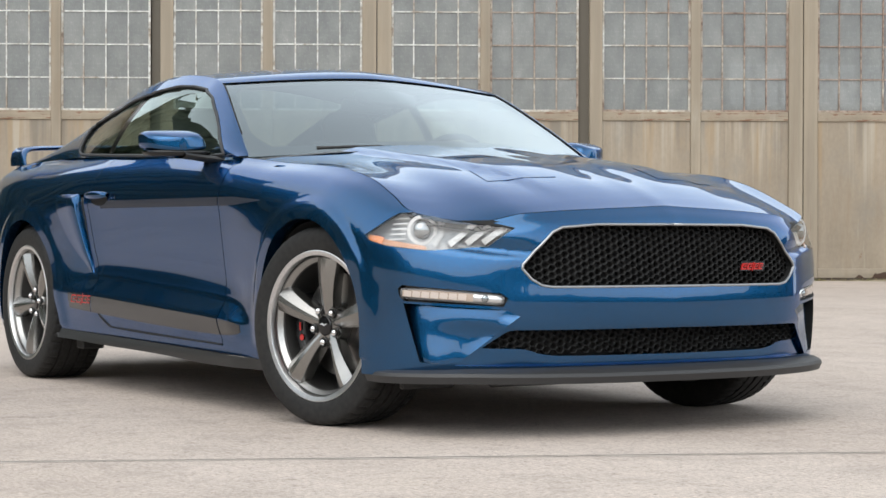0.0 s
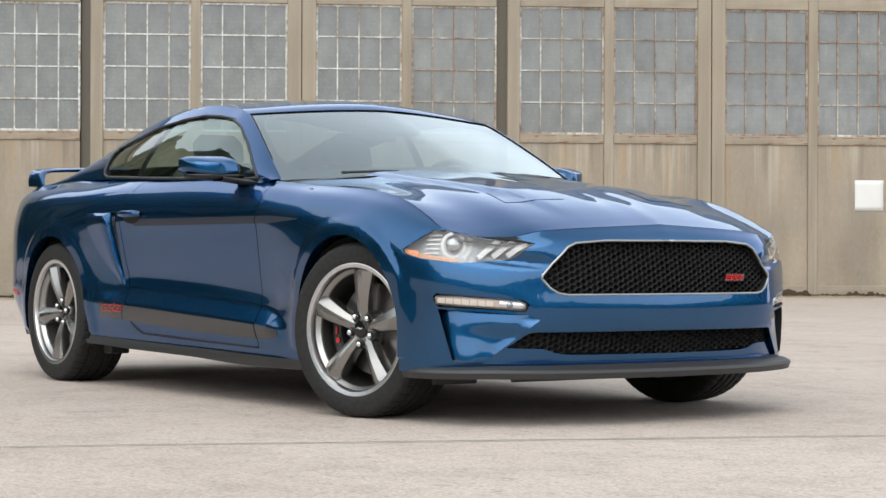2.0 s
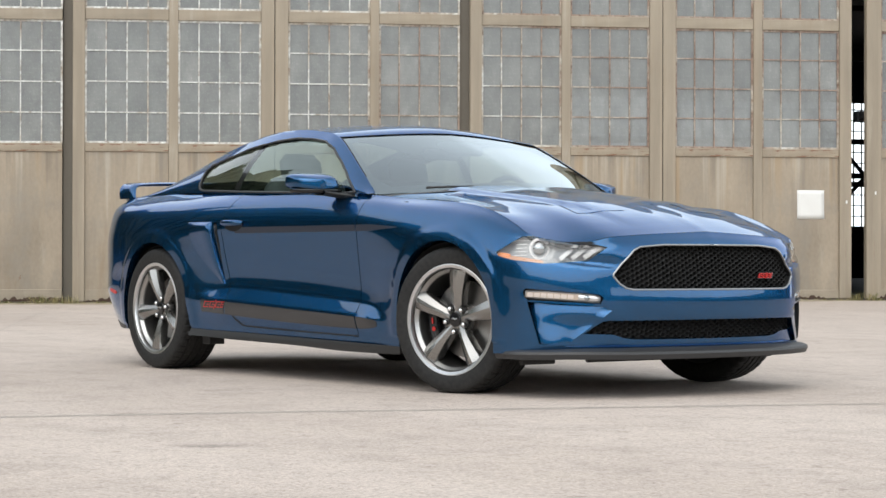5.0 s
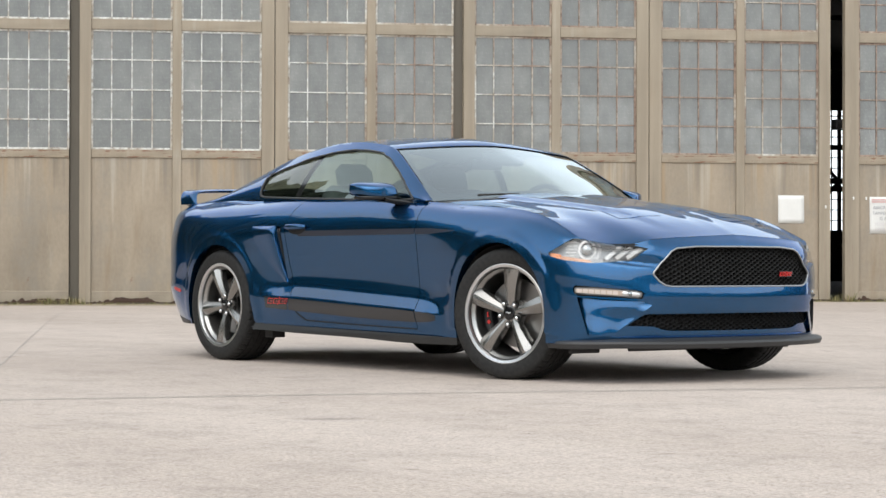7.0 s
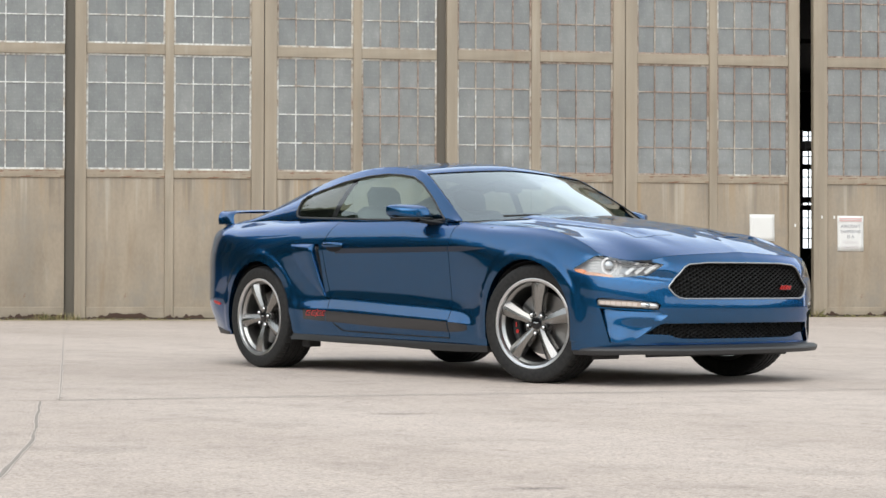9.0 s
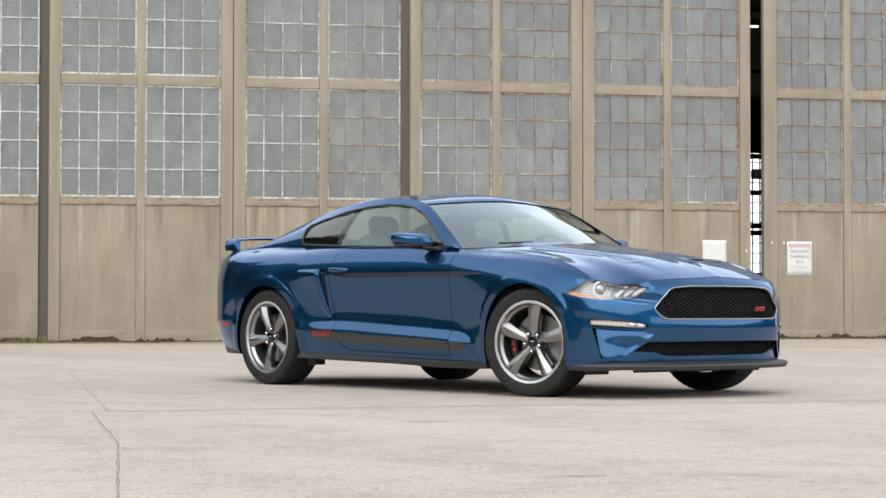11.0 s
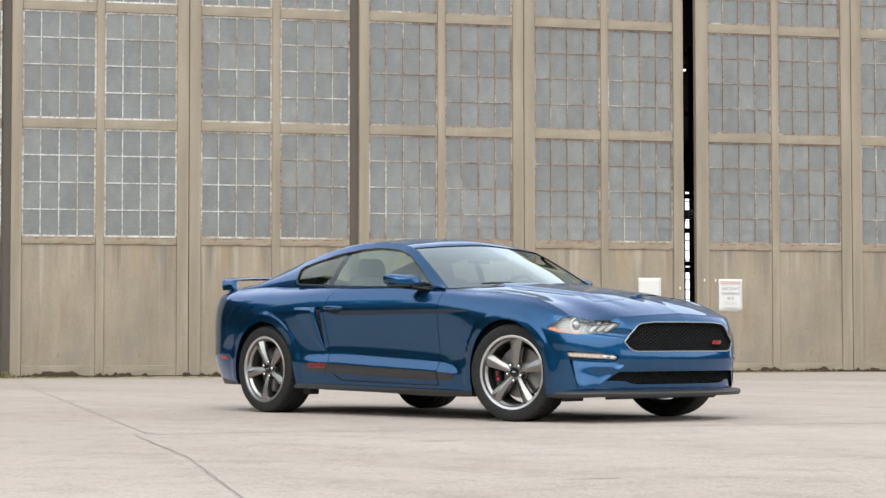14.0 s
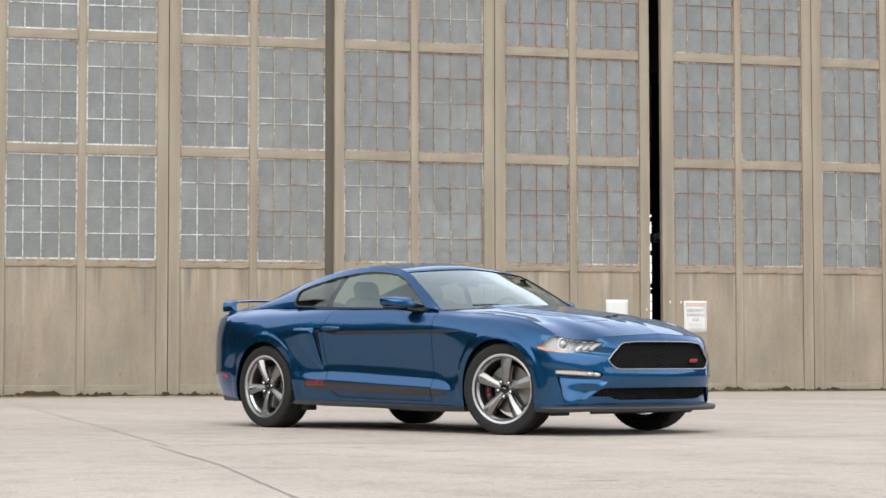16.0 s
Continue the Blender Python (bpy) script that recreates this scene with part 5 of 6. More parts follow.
# cloth lining under the roof
bm = bmesh.new()
lining = [[Vector((p.x, s * p.y, p.z - 0.03)) for s, p in [(-1, roof_point(i, 0.03 + 0.97 * k / 8)) for k in range(9)] + [(1, roof_point(i, 0.03 + 0.97 * k / 8)) for k in range(7, -1, -1)]] for i in range(I_HEAD + 1, 121, 2) if RAIL[i].x > -2.34]
loft(bm, lining)
part("headliner", bm, M_LINING, car, "grey cloth roof lining", smooth=True)
# cowl under the screen's foot
bm = bmesh.new()
rows = []
for j in range(0, 31):
    q = 1 - 2 * j / 30
    a = abs(q)
    y = -0.80 * q
    x = -0.42 - 0.25 * a ** 2.2
    z = 0.975 - 0.045 * a ** 2.4
    rows.append([Vector((x + 0.06, y, z)), Vector((x, y, z + 0.004)), Vector((x - 0.10, y, z - 0.004))])
loft(bm, rows)
sheet_up(bm)
part("cowl", bm, M_BLACK, car, smooth=True)
# rear deck
bm = bmesh.new()
rows = [[Vector((-3.3 - 0.50 * k / 8, q * (0.68 - 0.22 * (k / 8) ** 2), 1.055 - 0.03 * (k / 8) ** 2 - 0.06 * abs(q) ** 3)) for q in [-1 + j / 8 for j in range(17)]] for k in range(9)]
loft(bm, rows)
sheet_up(bm)
part("deck_lid", bm, M_PAINT, car, smooth=True)

# ---- dark inner body: keeps daylight out of the openings
bm = bmesh.new()
box(bm, (-2.40, -0.80, 0.19), (-0.35, 0.80, 0.30), 0.02)
box(bm, (-3.60, -0.55, 0.22), (0.55, 0.55, 0.31), 0.02)
part("underbody", bm, M_UNDER, car)
bm = bmesh.new()
box(bm, (0.05, -0.60, 0.24), (0.62, 0.60, 0.66), 0.05)
box(bm, (-0.62, -0.62, 0.25), (0.10, 0.62, 0.80), 0.05)
part("engine_block_cover", bm, M_LINER, car)
for sx, half in ((0.0, 0.36), (-BASE, 0.40)):
    for sgn in (-1, 1):
        bm = bmesh.new()
        n = 24
        rings = []
        for y in (0.905, 0.60):
            rings.append([Vector((sx + 0.40 * math.cos(math.pi * k / n), sgn * y, 0.30 + 0.40 * math.sin(math.pi * k / n))) for k in range(n + 1)])
        loft(bm, rings)
        top = [bm.verts.new(p) for p in rings[1]]
        bm.faces.new(top)
        part("wheel_arch_liner", bm, M_LINER, car, smooth=True, sharp=30)
for sgn in (-1, 1):
    bm = bmesh.new()
    box(bm, (-2.32, sgn * 0.80, 0.22), (-0.40, sgn * 0.845, 0.90), 0.01)
    part("inner_sill", bm, M_LINER, car)
bm = bmesh.new()
box(bm, (-3.65, -0.58, 0.28), (-3.20, 0.58, 0.92), 0.05)
part("boot_tub", bm, M_LINER, car)


# ---- grilles
def nose_x(y, z, lift=0.0):
    p, n = onto((0.8, -abs(y), z), FORWARD)
    return Vector((p.x + lift, y, p.z))


def inside(poly, y, z):
    """Whether a point lies inside a convex outline in y and z, mirrored at the middle."""
    y = -abs(y)
    pts = [(p[1], p[2]) for p in poly]
    signs = []
    for (a, b), (c, d) in zip(pts, pts[1:] + pts[:1]):
        signs.append((c - a) * (z - b) - (d - b) * (y - a))
    return all(s > 0 for s in signs) or all(s < 0 for s in signs)


def honeycomb(poly, pitch, recess, name, parent):
    """Hexagonal webs set back in an opening; whole cells and those at the edge."""
    bm = bmesh.new()
    r = pitch / math.sqrt(3) * 1.0
    inner = 0.84
    zs = [p[2] for p in poly]
    rows = int((max(zs) - min(zs)) / (pitch * 0.5)) + 3
    ys = max(abs(p[1]) for p in poly)
    cols = int(ys * 2 / (1.5 * r)) + 2
    for c in range(-cols // 2 - 1, cols // 2 + 2):
        for k in range(rows // 2 + 2):
            y = c * 1.5 * r
            z = min(zs) + (k + (0.5 if c % 2 else 0)) * pitch * 0.86 - pitch * 0.3
            if not inside([tuple(p) for p in poly], y, z):
                continue
            x = nose_x(y, z).x - recess
            slope = (nose_x(abs(y) + 0.03, z).x - nose_x(abs(y), z).x) / 0.03 * (1 if y > 0 else -1)
            ringo, ringi, back = [], [], []
            for a in range(6):
                dy, dz = math.cos(a * math.pi / 3) * r, math.sin(a * math.pi / 3) * r * 0.86
                xo = x + slope * dy
                ringo.append(bm.verts.new((xo, y + dy, z + dz)))
                ringi.append(bm.verts.new((xo - 0.002, y + dy * inner, z + dz * inner)))
                back.append(bm.verts.new((xo - 0.020, y + dy * inner * 0.96, z + dz * inner * 0.96)))
            for a in range(6):
                b = (a + 1) % 6
                bm.faces.new((ringo[a], ringo[b], ringi[b], ringi[a]))
                bm.faces.new((ringi[a], ringi[b], back[b], back[a]))
    bmesh.ops.recalc_face_normals(bm, faces=bm.faces[:])
    return part(name, bm, M_MESH, parent, "black plastic honeycomb")


def outline_on_nose(poly, n, lift):
    pts = [Vector((0, min(p[1], 0.0), p[2])) for p in poly]
    half = []
    for a, b in zip(pts, pts[1:]):
        for k in range(n):
            q = a.lerp(b, k / n)
            half.append(nose_x(q.y, q.z, lift))
    half.append(nose_x(pts[-1].y, pts[-1].z, lift))
    other = [Vector((p.x, -p.y, p.z)) for p in reversed(half[:-1])]
    return half + other


def back_plate(poly, recess, name, parent):
    bm = bmesh.new()
    pts = outline_on_nose(poly, 3, -recess)
    mid = len(pts) // 2
    rows = [[p for p in (pts[k], pts[len(pts) - 1 - k])] for k in range(mid)]
    grid = []
    for a, b in rows:
        grid.append([Vector((nose_x(a.y * (1 - 2 * f), a.z).x - recess, a.y * (1 - 2 * f), a.z)) for f in [i / 12 for i in range(13)]])
    loft(bm, grid)
    return part(name, bm, M_LINER, parent, smooth=True)


grille = empty("grille")
grille.parent = car
honeycomb(GRILLE, 0.0262, 0.028, "honeycomb", grille)
back_plate(GRILLE, 0.062, "grille_backing", grille)
bm = bmesh.new()
loop = outline_on_nose(GRILLE, 5, -0.002)
tube(bm, loop, 0.0050, 8)
part("grille_frame", bm, M_CHROME, grille, "satin grey metal surround", smooth=True)
lower = empty("lower_grille")
lower.parent = car
honeycomb(LOWER_MESH, 0.0262, 0.030, "honeycomb", lower)
back_plate(LOWER, 0.062, "grille_backing", lower)
# painted lip that rises from the splitter to the mesh
bm = bmesh.new()
rows = []
for k in range(61):
    y = -0.725 + 1.45 * k / 60
    a = min(abs(y), 0.655)
    top = curve(((0.0, 0.256), (0.40, 0.257), (0.47, 0.263), (0.53, 0.280), (0.655, 0.284)), a)[0]
    foot, head = nose_x(y, 0.2315, -0.020), nose_x(y, top + 0.006, -0.027)
    rows.append([foot.lerp(head, f) - Vector((0, 0, 0.007 * math.sin(math.pi * f))) for f in (0, 0.2, 0.4, 0.6, 0.8, 1)])
loft(bm, rows)
sheet_up(bm)
thicken(bm, 0.003)
part("lower_lip", bm, M_PAINT, lower, "blue lip under the lower grille", smooth=True, sharp=50)

# slanted red badge: plain strokes
bm = bmesh.new()
at = nose_x(0.335, 0.549, -0.012)
bars = []
for y0, w in ((0.284, 0.022), (0.311, 0.020), (0.344, 0.020), (0.368, 0.018)):
    bars += [(y0, y0 + w, -0.011, -0.006), (y0, y0 + w, 0.006, 0.011), (y0, y0 + 0.005, -0.006, 0.006), (y0 + w * 0.5, y0 + w, -0.002, 0.003)]
bars.append((0.336, 0.340, -0.014, 0.014))
for y0, y1, z0, z1 in bars:
    vs = []
    for yy, zz in ((y0, z0), (y1, z0), (y1, z1), (y0, z1)):
        q = nose_x(yy, 0.549, -0.008)
        vs.append(Vector((q.x, yy + zz * 0.35, 0.549 + zz)))
    f = [bm.verts.new(v) for v in vs]
    g = [bm.verts.new(v + Vector((0.005, 0, 0))) for v in vs]
    bm.faces.new(g)
    for a in range(4):
        b = (a + 1) % 4
        bm.faces.new((f[a], f[b], g[b], g[a]))
bmesh.ops.recalc_face_normals(bm, faces=bm.faces[:])
badge = part("badge", bm, M_RED, grille, "red slanted badge on the black grille")
bm = bmesh.new()
vs = [nose_x(y, z, -0.014) for y, z in ((0.275, 0.534), (0.392, 0.534), (0.404, 0.565), (0.287, 0.565))]
f = [bm.verts.new(v) for v in vs]
g = [bm.verts.new(v + Vector((0.006, 0, 0))) for v in vs]
bm.faces.new(g)
for a in range(4):
    bm.faces.new((f[a], f[(a + 1) % 4], g[(a + 1) % 4], g[a]))
bmesh.ops.recalc_face_normals(bm, faces=bm.faces[:])
part("badge_plate", bm, M_GLOSSBLACK, badge)

# ---- splitter
bm = bmesh.new()
edge = smooth_line(((0.365, 0.905, 0.205), (0.50, 0.905, 0.205), (0.63, 0.820, 0.206), (0.715, 0.735, 0.208), (0.78, 0.62, 0.207), (0.84, 0.45, 0.206), (0.878, 0.25, 0.206), (0.892, 0.0, 0.206)), 40)
inner_edge = smooth_line(((0.365, 0.83, 0.213), (0.50, 0.82, 0.215), (0.585, 0.76, 0.217), (0.655, 0.68, 0.221), (0.70, 0.56, 0.224), (0.76, 0.42, 0.225), (0.79, 0.25, 0.226), (0.80, 0.0, 0.226)), 40)
rows = []
for o, i in zip(edge, inner_edge):
    out = (o - i).normalized()
    rows.append([near_side(p) for p in (i + Vector((0, 0, 0.004)), i.lerp(o, 0.75) + Vector((0, 0, 0.010)), o + Vector((0, 0, 0.004)), o + out * 0.004 - Vector((0, 0, 0.006)),
                                        o - out * 0.006 - Vector((0, 0, 0.030)), i - out * 0.05 - Vector((0, 0, 0.052)))])
loft(bm, rows)
bmesh.ops.recalc_face_normals(bm, faces=bm.faces[:])
bm.normal_update()
mirrored(bm)
bmesh.ops.recalc_face_normals(bm, faces=bm.faces[:])
part("front_splitter", bm, M_GREY, car, "dark grey plastic chin spoiler", smooth=True, sharp=28)

# flaps of the air dam under the splitter
for sgn in (-1, 1):
    bm = bmesh.new()
    box(bm, (0.40, sgn * 0.70 - 0.10, 0.145), (0.425, sgn * 0.70 + 0.10, 0.215), 0.006)
    part("air_flap", bm, M_BLACK, car)
bm = bmesh.new()
box(bm, (0.60, -0.58, 0.158), (0.62, 0.58, 0.205), 0.006)
part("air_dam", bm, M_BLACK, car)
for sgn in (-1, 1):
    bm = bmesh.new()
    box(bm, (-2.34, sgn * 0.80 - 0.05, 0.150), (-2.26, sgn * 0.80 + 0.05, 0.215), 0.006)
    part("jacking_block", bm, M_BLACK, car)

# ---- headlights
def lamp_place(ab, s, z, sink):
    """A place behind the lamp's lens: along the corner, height, depth."""
    a, b = Vector((*ab[0], 0)), Vector((*ab[1], 0))
    p, n = onto(a + (b - a).normalized() * s + Vector((0, 0, z)), CORNER)
    return p - CORNER * sink


def strip(bm, ab, line, width, sink, thick=0.006, mat=0):
    """A flat bar behind the lens along a line of (s, z)."""
    e = (Vector((*ab[1], 0)) - Vector((*ab[0], 0))).normalized()
    pts = []
    n = len(line)
    rows_f = []
    for i, (s, z) in enumerate(line):
        a, b = line[max(i - 1, 0)], line[min(i + 1, n - 1)]
        t = Vector((b[0] - a[0], b[1] - a[1]))
        t.normalize()
        nx, nz = -t.y, t.x
        w = width[i] if isinstance(width, (list, tuple)) else width
        rows_f.append([lamp_place(ab, s + nx * w * k, z + nz * w * k, sink) for k in (-1, 1)])
    fr = [[bm.verts.new(p) for p in r] for r in rows_f]
    bk = [[bm.verts.new(p - CORNER * thick) for p in r] for r in rows_f]
    for i in range(n - 1):
        for quad in ((fr[i][0], fr[i + 1][0], fr[i + 1][1], fr[i][1]), (fr[i][0], bk[i][0], bk[i + 1][0], fr[i + 1][0]), (fr[i][1], fr[i + 1][1], bk[i + 1][1], bk[i][1])):
            bm.faces.new(quad).material_index = mat
    bm.faces.new((fr[0][0], fr[0][1], bk[0][1], bk[0][0]))
    bm.faces.new((fr[-1][0], bk[-1][0], bk[-1][1], fr[-1][1]))


def disc(bm, ab, s, z, r0, r1, sink, dome=0.0, mat=0, sides=28):
    """A ring or, with r0 = 0, a domed disc behind the lens, facing along the car's corner."""
    c = lamp_place(ab, s, z, sink)
    way = Vector((0.93, -0.37, 0)).normalized()
    across = Vector((0, 0, 1)).cross(way).normalized()
    prev = None
    rings = [(r1, 0.0), (r0, 0.0)] if r0 else [(r1 * math.cos(a), dome * math.sin(a)) for a in [i * math.pi / 2 / 6 for i in range(7)]]
    for r, h in rings:
        ring = [bm.verts.new(c + way * h + across * (math.cos(k * math.tau / sides) * max(r, 1e-4)) + Vector((0, 0, math.sin(k * math.tau / sides) * max(r, 1e-4)))) for k in range(sides)]
        if prev:
            for k in range(sides):
                bm.faces.new((prev[k], prev[(k + 1) % sides], ring[(k + 1) % sides], ring[k])).material_index = mat
        prev = ring


def make_head(far):
    lamp = empty("headlight")
    lamp.parent = car

    def add(name, bm, mat, label="", smooth=False):
        bmesh.ops.recalc_face_normals(bm, faces=bm.faces[:])
        if far:
            other = far_copy(bm)
            bm.free()
            bm = other
        return part(name, bm, mat, lamp, label, smooth=smooth)

    bm = head_bm.copy()
    for v in bm.verts:
        v.co -= CORNER * 0.002
    lens = add("lens", bm, M_LENS, "clear lens", True)
    lens.visible_shadow = False
    bm = head_bm.copy()
    for v in bm.verts:
        v.co -= CORNER * 0.050
    add("lamp_housing", bm, M_LAMPGREY, "", True)
    # projector with its rings
    bm = bmesh.new()
    disc(bm, HEAD_AB, 0.196, 0.668, 0.038, 0.049, 0.030)
    add("outer_ring", bm, M_LAMPWHITE, "", True)
    bm = bmesh.new()
    disc(bm, HEAD_AB, 0.196, 0.668, 0, 0.030, 0.034, 0.020)
    add("projector", bm, M_PROJ, "clear projector lens", True)
    bm = bmesh.new()
    for k in range(26):
        a = math.radians(-100 + k * 8)
        s0, z0 = 0.202 + 0.050 * math.cos(a), 0.668 + 0.050 * math.sin(a)
        s1, z1 = 0.202 + 0.066 * math.cos(a), 0.668 + 0.066 * math.sin(a)
        if z1 > 0.722 or z1 < 0.612:
            continue
        strip(bm, HEAD_AB, ((s0, z0), (s1, z1)), 0.0018, 0.034, 0.004)
    add("ring_teeth", bm, M_LAMPWHITE)
    # fins outboard
    bm = bmesh.new()
    for k in range(5):
        z = 0.704 - 0.0165 * k
        strip(bm, HEAD_AB, ((0.098 - 0.004 * k, z), (0.150 - 0.003 * k, z + 0.002)), 0.0022, 0.030, 0.004)
    add("reflector_fin", bm, M_LAMPWHITE)
    # three slanted light bars
    for k in range(3):
        bm = bmesh.new()
        s = 0.287 + 0.053 * k
        strip(bm, HEAD_AB, ((s, 0.622 + 0.003 * k), (s + 0.040, 0.655 + 0.001 * k), (s + 0.074, 0.688 - 0.007 * k)), (0.010, 0.0095, 0.008), 0.026, 0.012)
        add("light_bar", bm, M_LAMPWHITE, "white slanted light bar")
    bm = bmesh.new()
    strip(bm, HEAD_AB, ((0.004, 0.648), (0.045, 0.632), (0.10, 0.625), (0.20, 0.612), (0.215, 0.610)), (0.008, 0.010, 0.0085, 0.0065, 0.004), 0.022, 0.006)
    add("amber_strip", bm, M_PEACH, "amber lower reflector")
    bm = bmesh.new()
    strip(bm, HEAD_AB, ((0.010, 0.646), (0.046, 0.637), (0.064, 0.632)), (0.007, 0.013, 0.012), 0.018, 0.006)
    add("side_marker", bm, M_ORANGE, "orange side marker")
    # matt black strip drawn as the shadow under the lid, over the lamp
    bm = bmesh.new()
    strip(bm, HEAD_AB, ((0.150, 0.7245), (0.20, 0.7225), (0.30, 0.709), (0.42, 0.692), (0.495, 0.680), (0.57, 0.673)), (0.002, 0.004, 0.006, 0.0085, 0.007, 0.0015), 0.0, 0.004)
    add("lid_gap", bm, M_LINER)
    return lamp


M_PROJ = plain("projector glass", (0.34, 0.36, 0.37), 0.08, 0.85)
M_PEACH = plain("amber tinted plastic", (0.62, 0.33, 0.20), 0.3)
M_FOGBODY = plain("clear fog lamp bar", (0.62, 0.62, 0.62), 0.22, 0.7, Coat_Weight=1.0)
M_WARMLAMP = plain("fog lamp reflector", (0.50, 0.40, 0.33), 0.25, 0.5, Coat_Weight=1.0)
M_CELL = plain("warm ribbed lamp cell", (0.66, 0.58, 0.52), 0.22, 0.45, Coat_Weight=1.0)
for far in (0, 1):
    make_head(far)


def make_fog(far):
    lamp = empty("fog_lamp")
    lamp.parent = car

    def add(name, bm, mat, label="", smooth=False):
        bmesh.ops.recalc_face_normals(bm, faces=bm.faces[:])
        if far:
            other = far_copy(bm)
            bm.free()
            bm = other
        return part(name, bm, mat, lamp, label, smooth=smooth)

    bm = bmesh.new()
    strip(bm, FOG_AB, ((0.004, 0.466), (0.10, 0.4625), (0.22, 0.455), (0.318, 0.447), (0.342, 0.444)), (0.016, 0.019, 0.019, 0.018, 0.012), 0.006, 0.02)
    add("lamp_body", bm, M_FOGBODY, "pale clear lamp bar", True)
    bm = bmesh.new()
    strip(bm, FOG_AB, ((0.012, 0.466), (0.10, 0.4625), (0.20, 0.456), (0.245, 0.4525)), (0.010, 0.013, 0.013, 0.012), 0.003, 0.004)
    add("signal_strip", bm, M_WARMLAMP, "warm white signal strip")
    for k in range(7):
        bm = bmesh.new()
        s = 0.024 + 0.030 * k
        z = 0.4655 - (s - 0.012) * 0.055
        strip(bm, FOG_AB, ((s + 0.005, z - 0.0095), (s + 0.006, z), (s + 0.007, z + 0.0095)), (0.0125, 0.0135, 0.0125), 0.001, 0.004)
        add("signal_cell", bm, M_CELL)
    bm = bmesh.new()
    disc(bm, FOG_AB, 0.283, 0.450, 0, 0.0115, 0.004, 0.006)
    add("fog_lens", bm, M_PROJ, "", True)
    bm = fog_bm.copy()
    for v in bm.verts:
        v.co -= CORNER * 0.022
    add("lamp_tray", bm, M_GLOSSBLACK, "", True)
    return lamp


for far in (0, 1):
    make_fog(far)
# dark slit behind the wing blade
for sgn in (-1, 1):
    bm = bmesh.new()
    pts = [lamp_place(FOG_AB, s, z, d) for s, z, d in ((0.010, 0.44, 0.10), (0.075, 0.44, 0.06), (0.082, 0.25, 0.075), (0.066, 0.245, 0.10))]
    bm.faces.new([bm.verts.new(p) for p in pts])
    if sgn > 0:
        other = far_copy(bm)
        bm.free()
        bm = other
    part("air_curtain_duct", bm, M_LINER, car)


# ---- stripes and side lettering
def side_patch(bm, xs, low, high, lift, n=6):
    rows = []
    for x in xs:
        z0, z1 = low(x), high(x)
        row = []
        for k in range(n + 1):
            p, nrm = onto((x, -0.9, z0 + (z1 - z0) * k / n), SIDE)
            row.append(p + nrm * lift)
        rows.append(row)
    loft(bm, rows)
    bm.normal_update()
    if sum(f.normal.y for f in bm.faces) > 0:
        bmesh.ops.reverse_faces(bm, faces=bm.faces[:])


def bulge_top(x):
    return curve(((-2.2, 0.402), (-1.93, 0.391), (-1.27, 0.362), (-0.71, 0.338), (-0.57, 0.328), (-0.53, 0.316)), x)[0]


def bulge_low(x):
    return curve(((-2.2, 0.335), (-1.93, 0.322), (-1.27, 0.293), (-0.71, 0.280), (-0.57, 0.287), (-0.53, 0.302)), x)[0]


for lo, hi, keys in ((-2.20, -1.965, "quarter"), (-1.955, -0.726, "door"), (-0.716, -0.545, "fender")):
    bm = bmesh.new()
    n = max(4, int((hi - lo) / 0.03))
    side_patch(bm, [lo + (hi - lo) * i / n for i in range(n + 1)], bulge_low, bulge_top, 0.0012)
    for far in (0, 1):
        b2 = bm.copy() if not far else far_copy(bm)
        part("side_stripe", b2, M_STRIPE, car, "charcoal lower side stripe", smooth=True)
    bm.free()
for lo, hi in ((-1.86, -0.722), (-0.714, -0.36)):
    bm = bmesh.new()
    n = max(4, int((hi - lo) / 0.04))
    taper = lambda x: 0.016 * min(max((-0.34 - x) / 0.25, 0), 1)
    side_patch(bm, [lo + (hi - lo) * i / n for i in range(n + 1)], lambda x: 0.775 - taper(x), lambda x: 0.775 + taper(x), 0.0012, 3)
    for far in (0, 1):
        b2 = bm.copy() if not far else far_copy(bm)
        part("shoulder_stripe", b2, M_STRIPE_DARK, car, "charcoal shoulder stripe", smooth=True)
    bm.free()
# red strokes where the lower stripe begins: pairs of bars and a slanted one
def stroke(bm, x0, x1, z0, z1, lift=0.0028):
    rows = []
    for i in range(3):
        x = x0 + (x1 - x0) * i / 2
        row = []
        for z in (z0, z1):
            p, nrm = onto((x + (z - 0.36) * 0.5, -0.9, z), SIDE)
            row.append(p + nrm * lift)
        rows.append(row)
    loft(bm, rows)


bm = bmesh.new()
for x0, w in ((-2.168, 0.050), (-2.108, 0.042), (-2.045, 0.042), (-1.995, 0.028)):
    stroke(bm, x0, x0 + w, 0.3595, 0.3640)
    stroke(bm, x0, x0 + w, 0.3880, 0.3925)
    stroke(bm, x0, x0 + 0.0055, 0.3640, 0.3880)
    stroke(bm, x0 + w * 0.55, x0 + w, 0.3735, 0.3775)
stroke(bm, -2.060, -2.053, 0.352, 0.400)
bm.normal_update()
for f in bm.faces:
    if f.normal.y > 0:
        f.normal_flip()
part("side_badge", bm, M_RED, car, "red slanted strokes on the stripe")

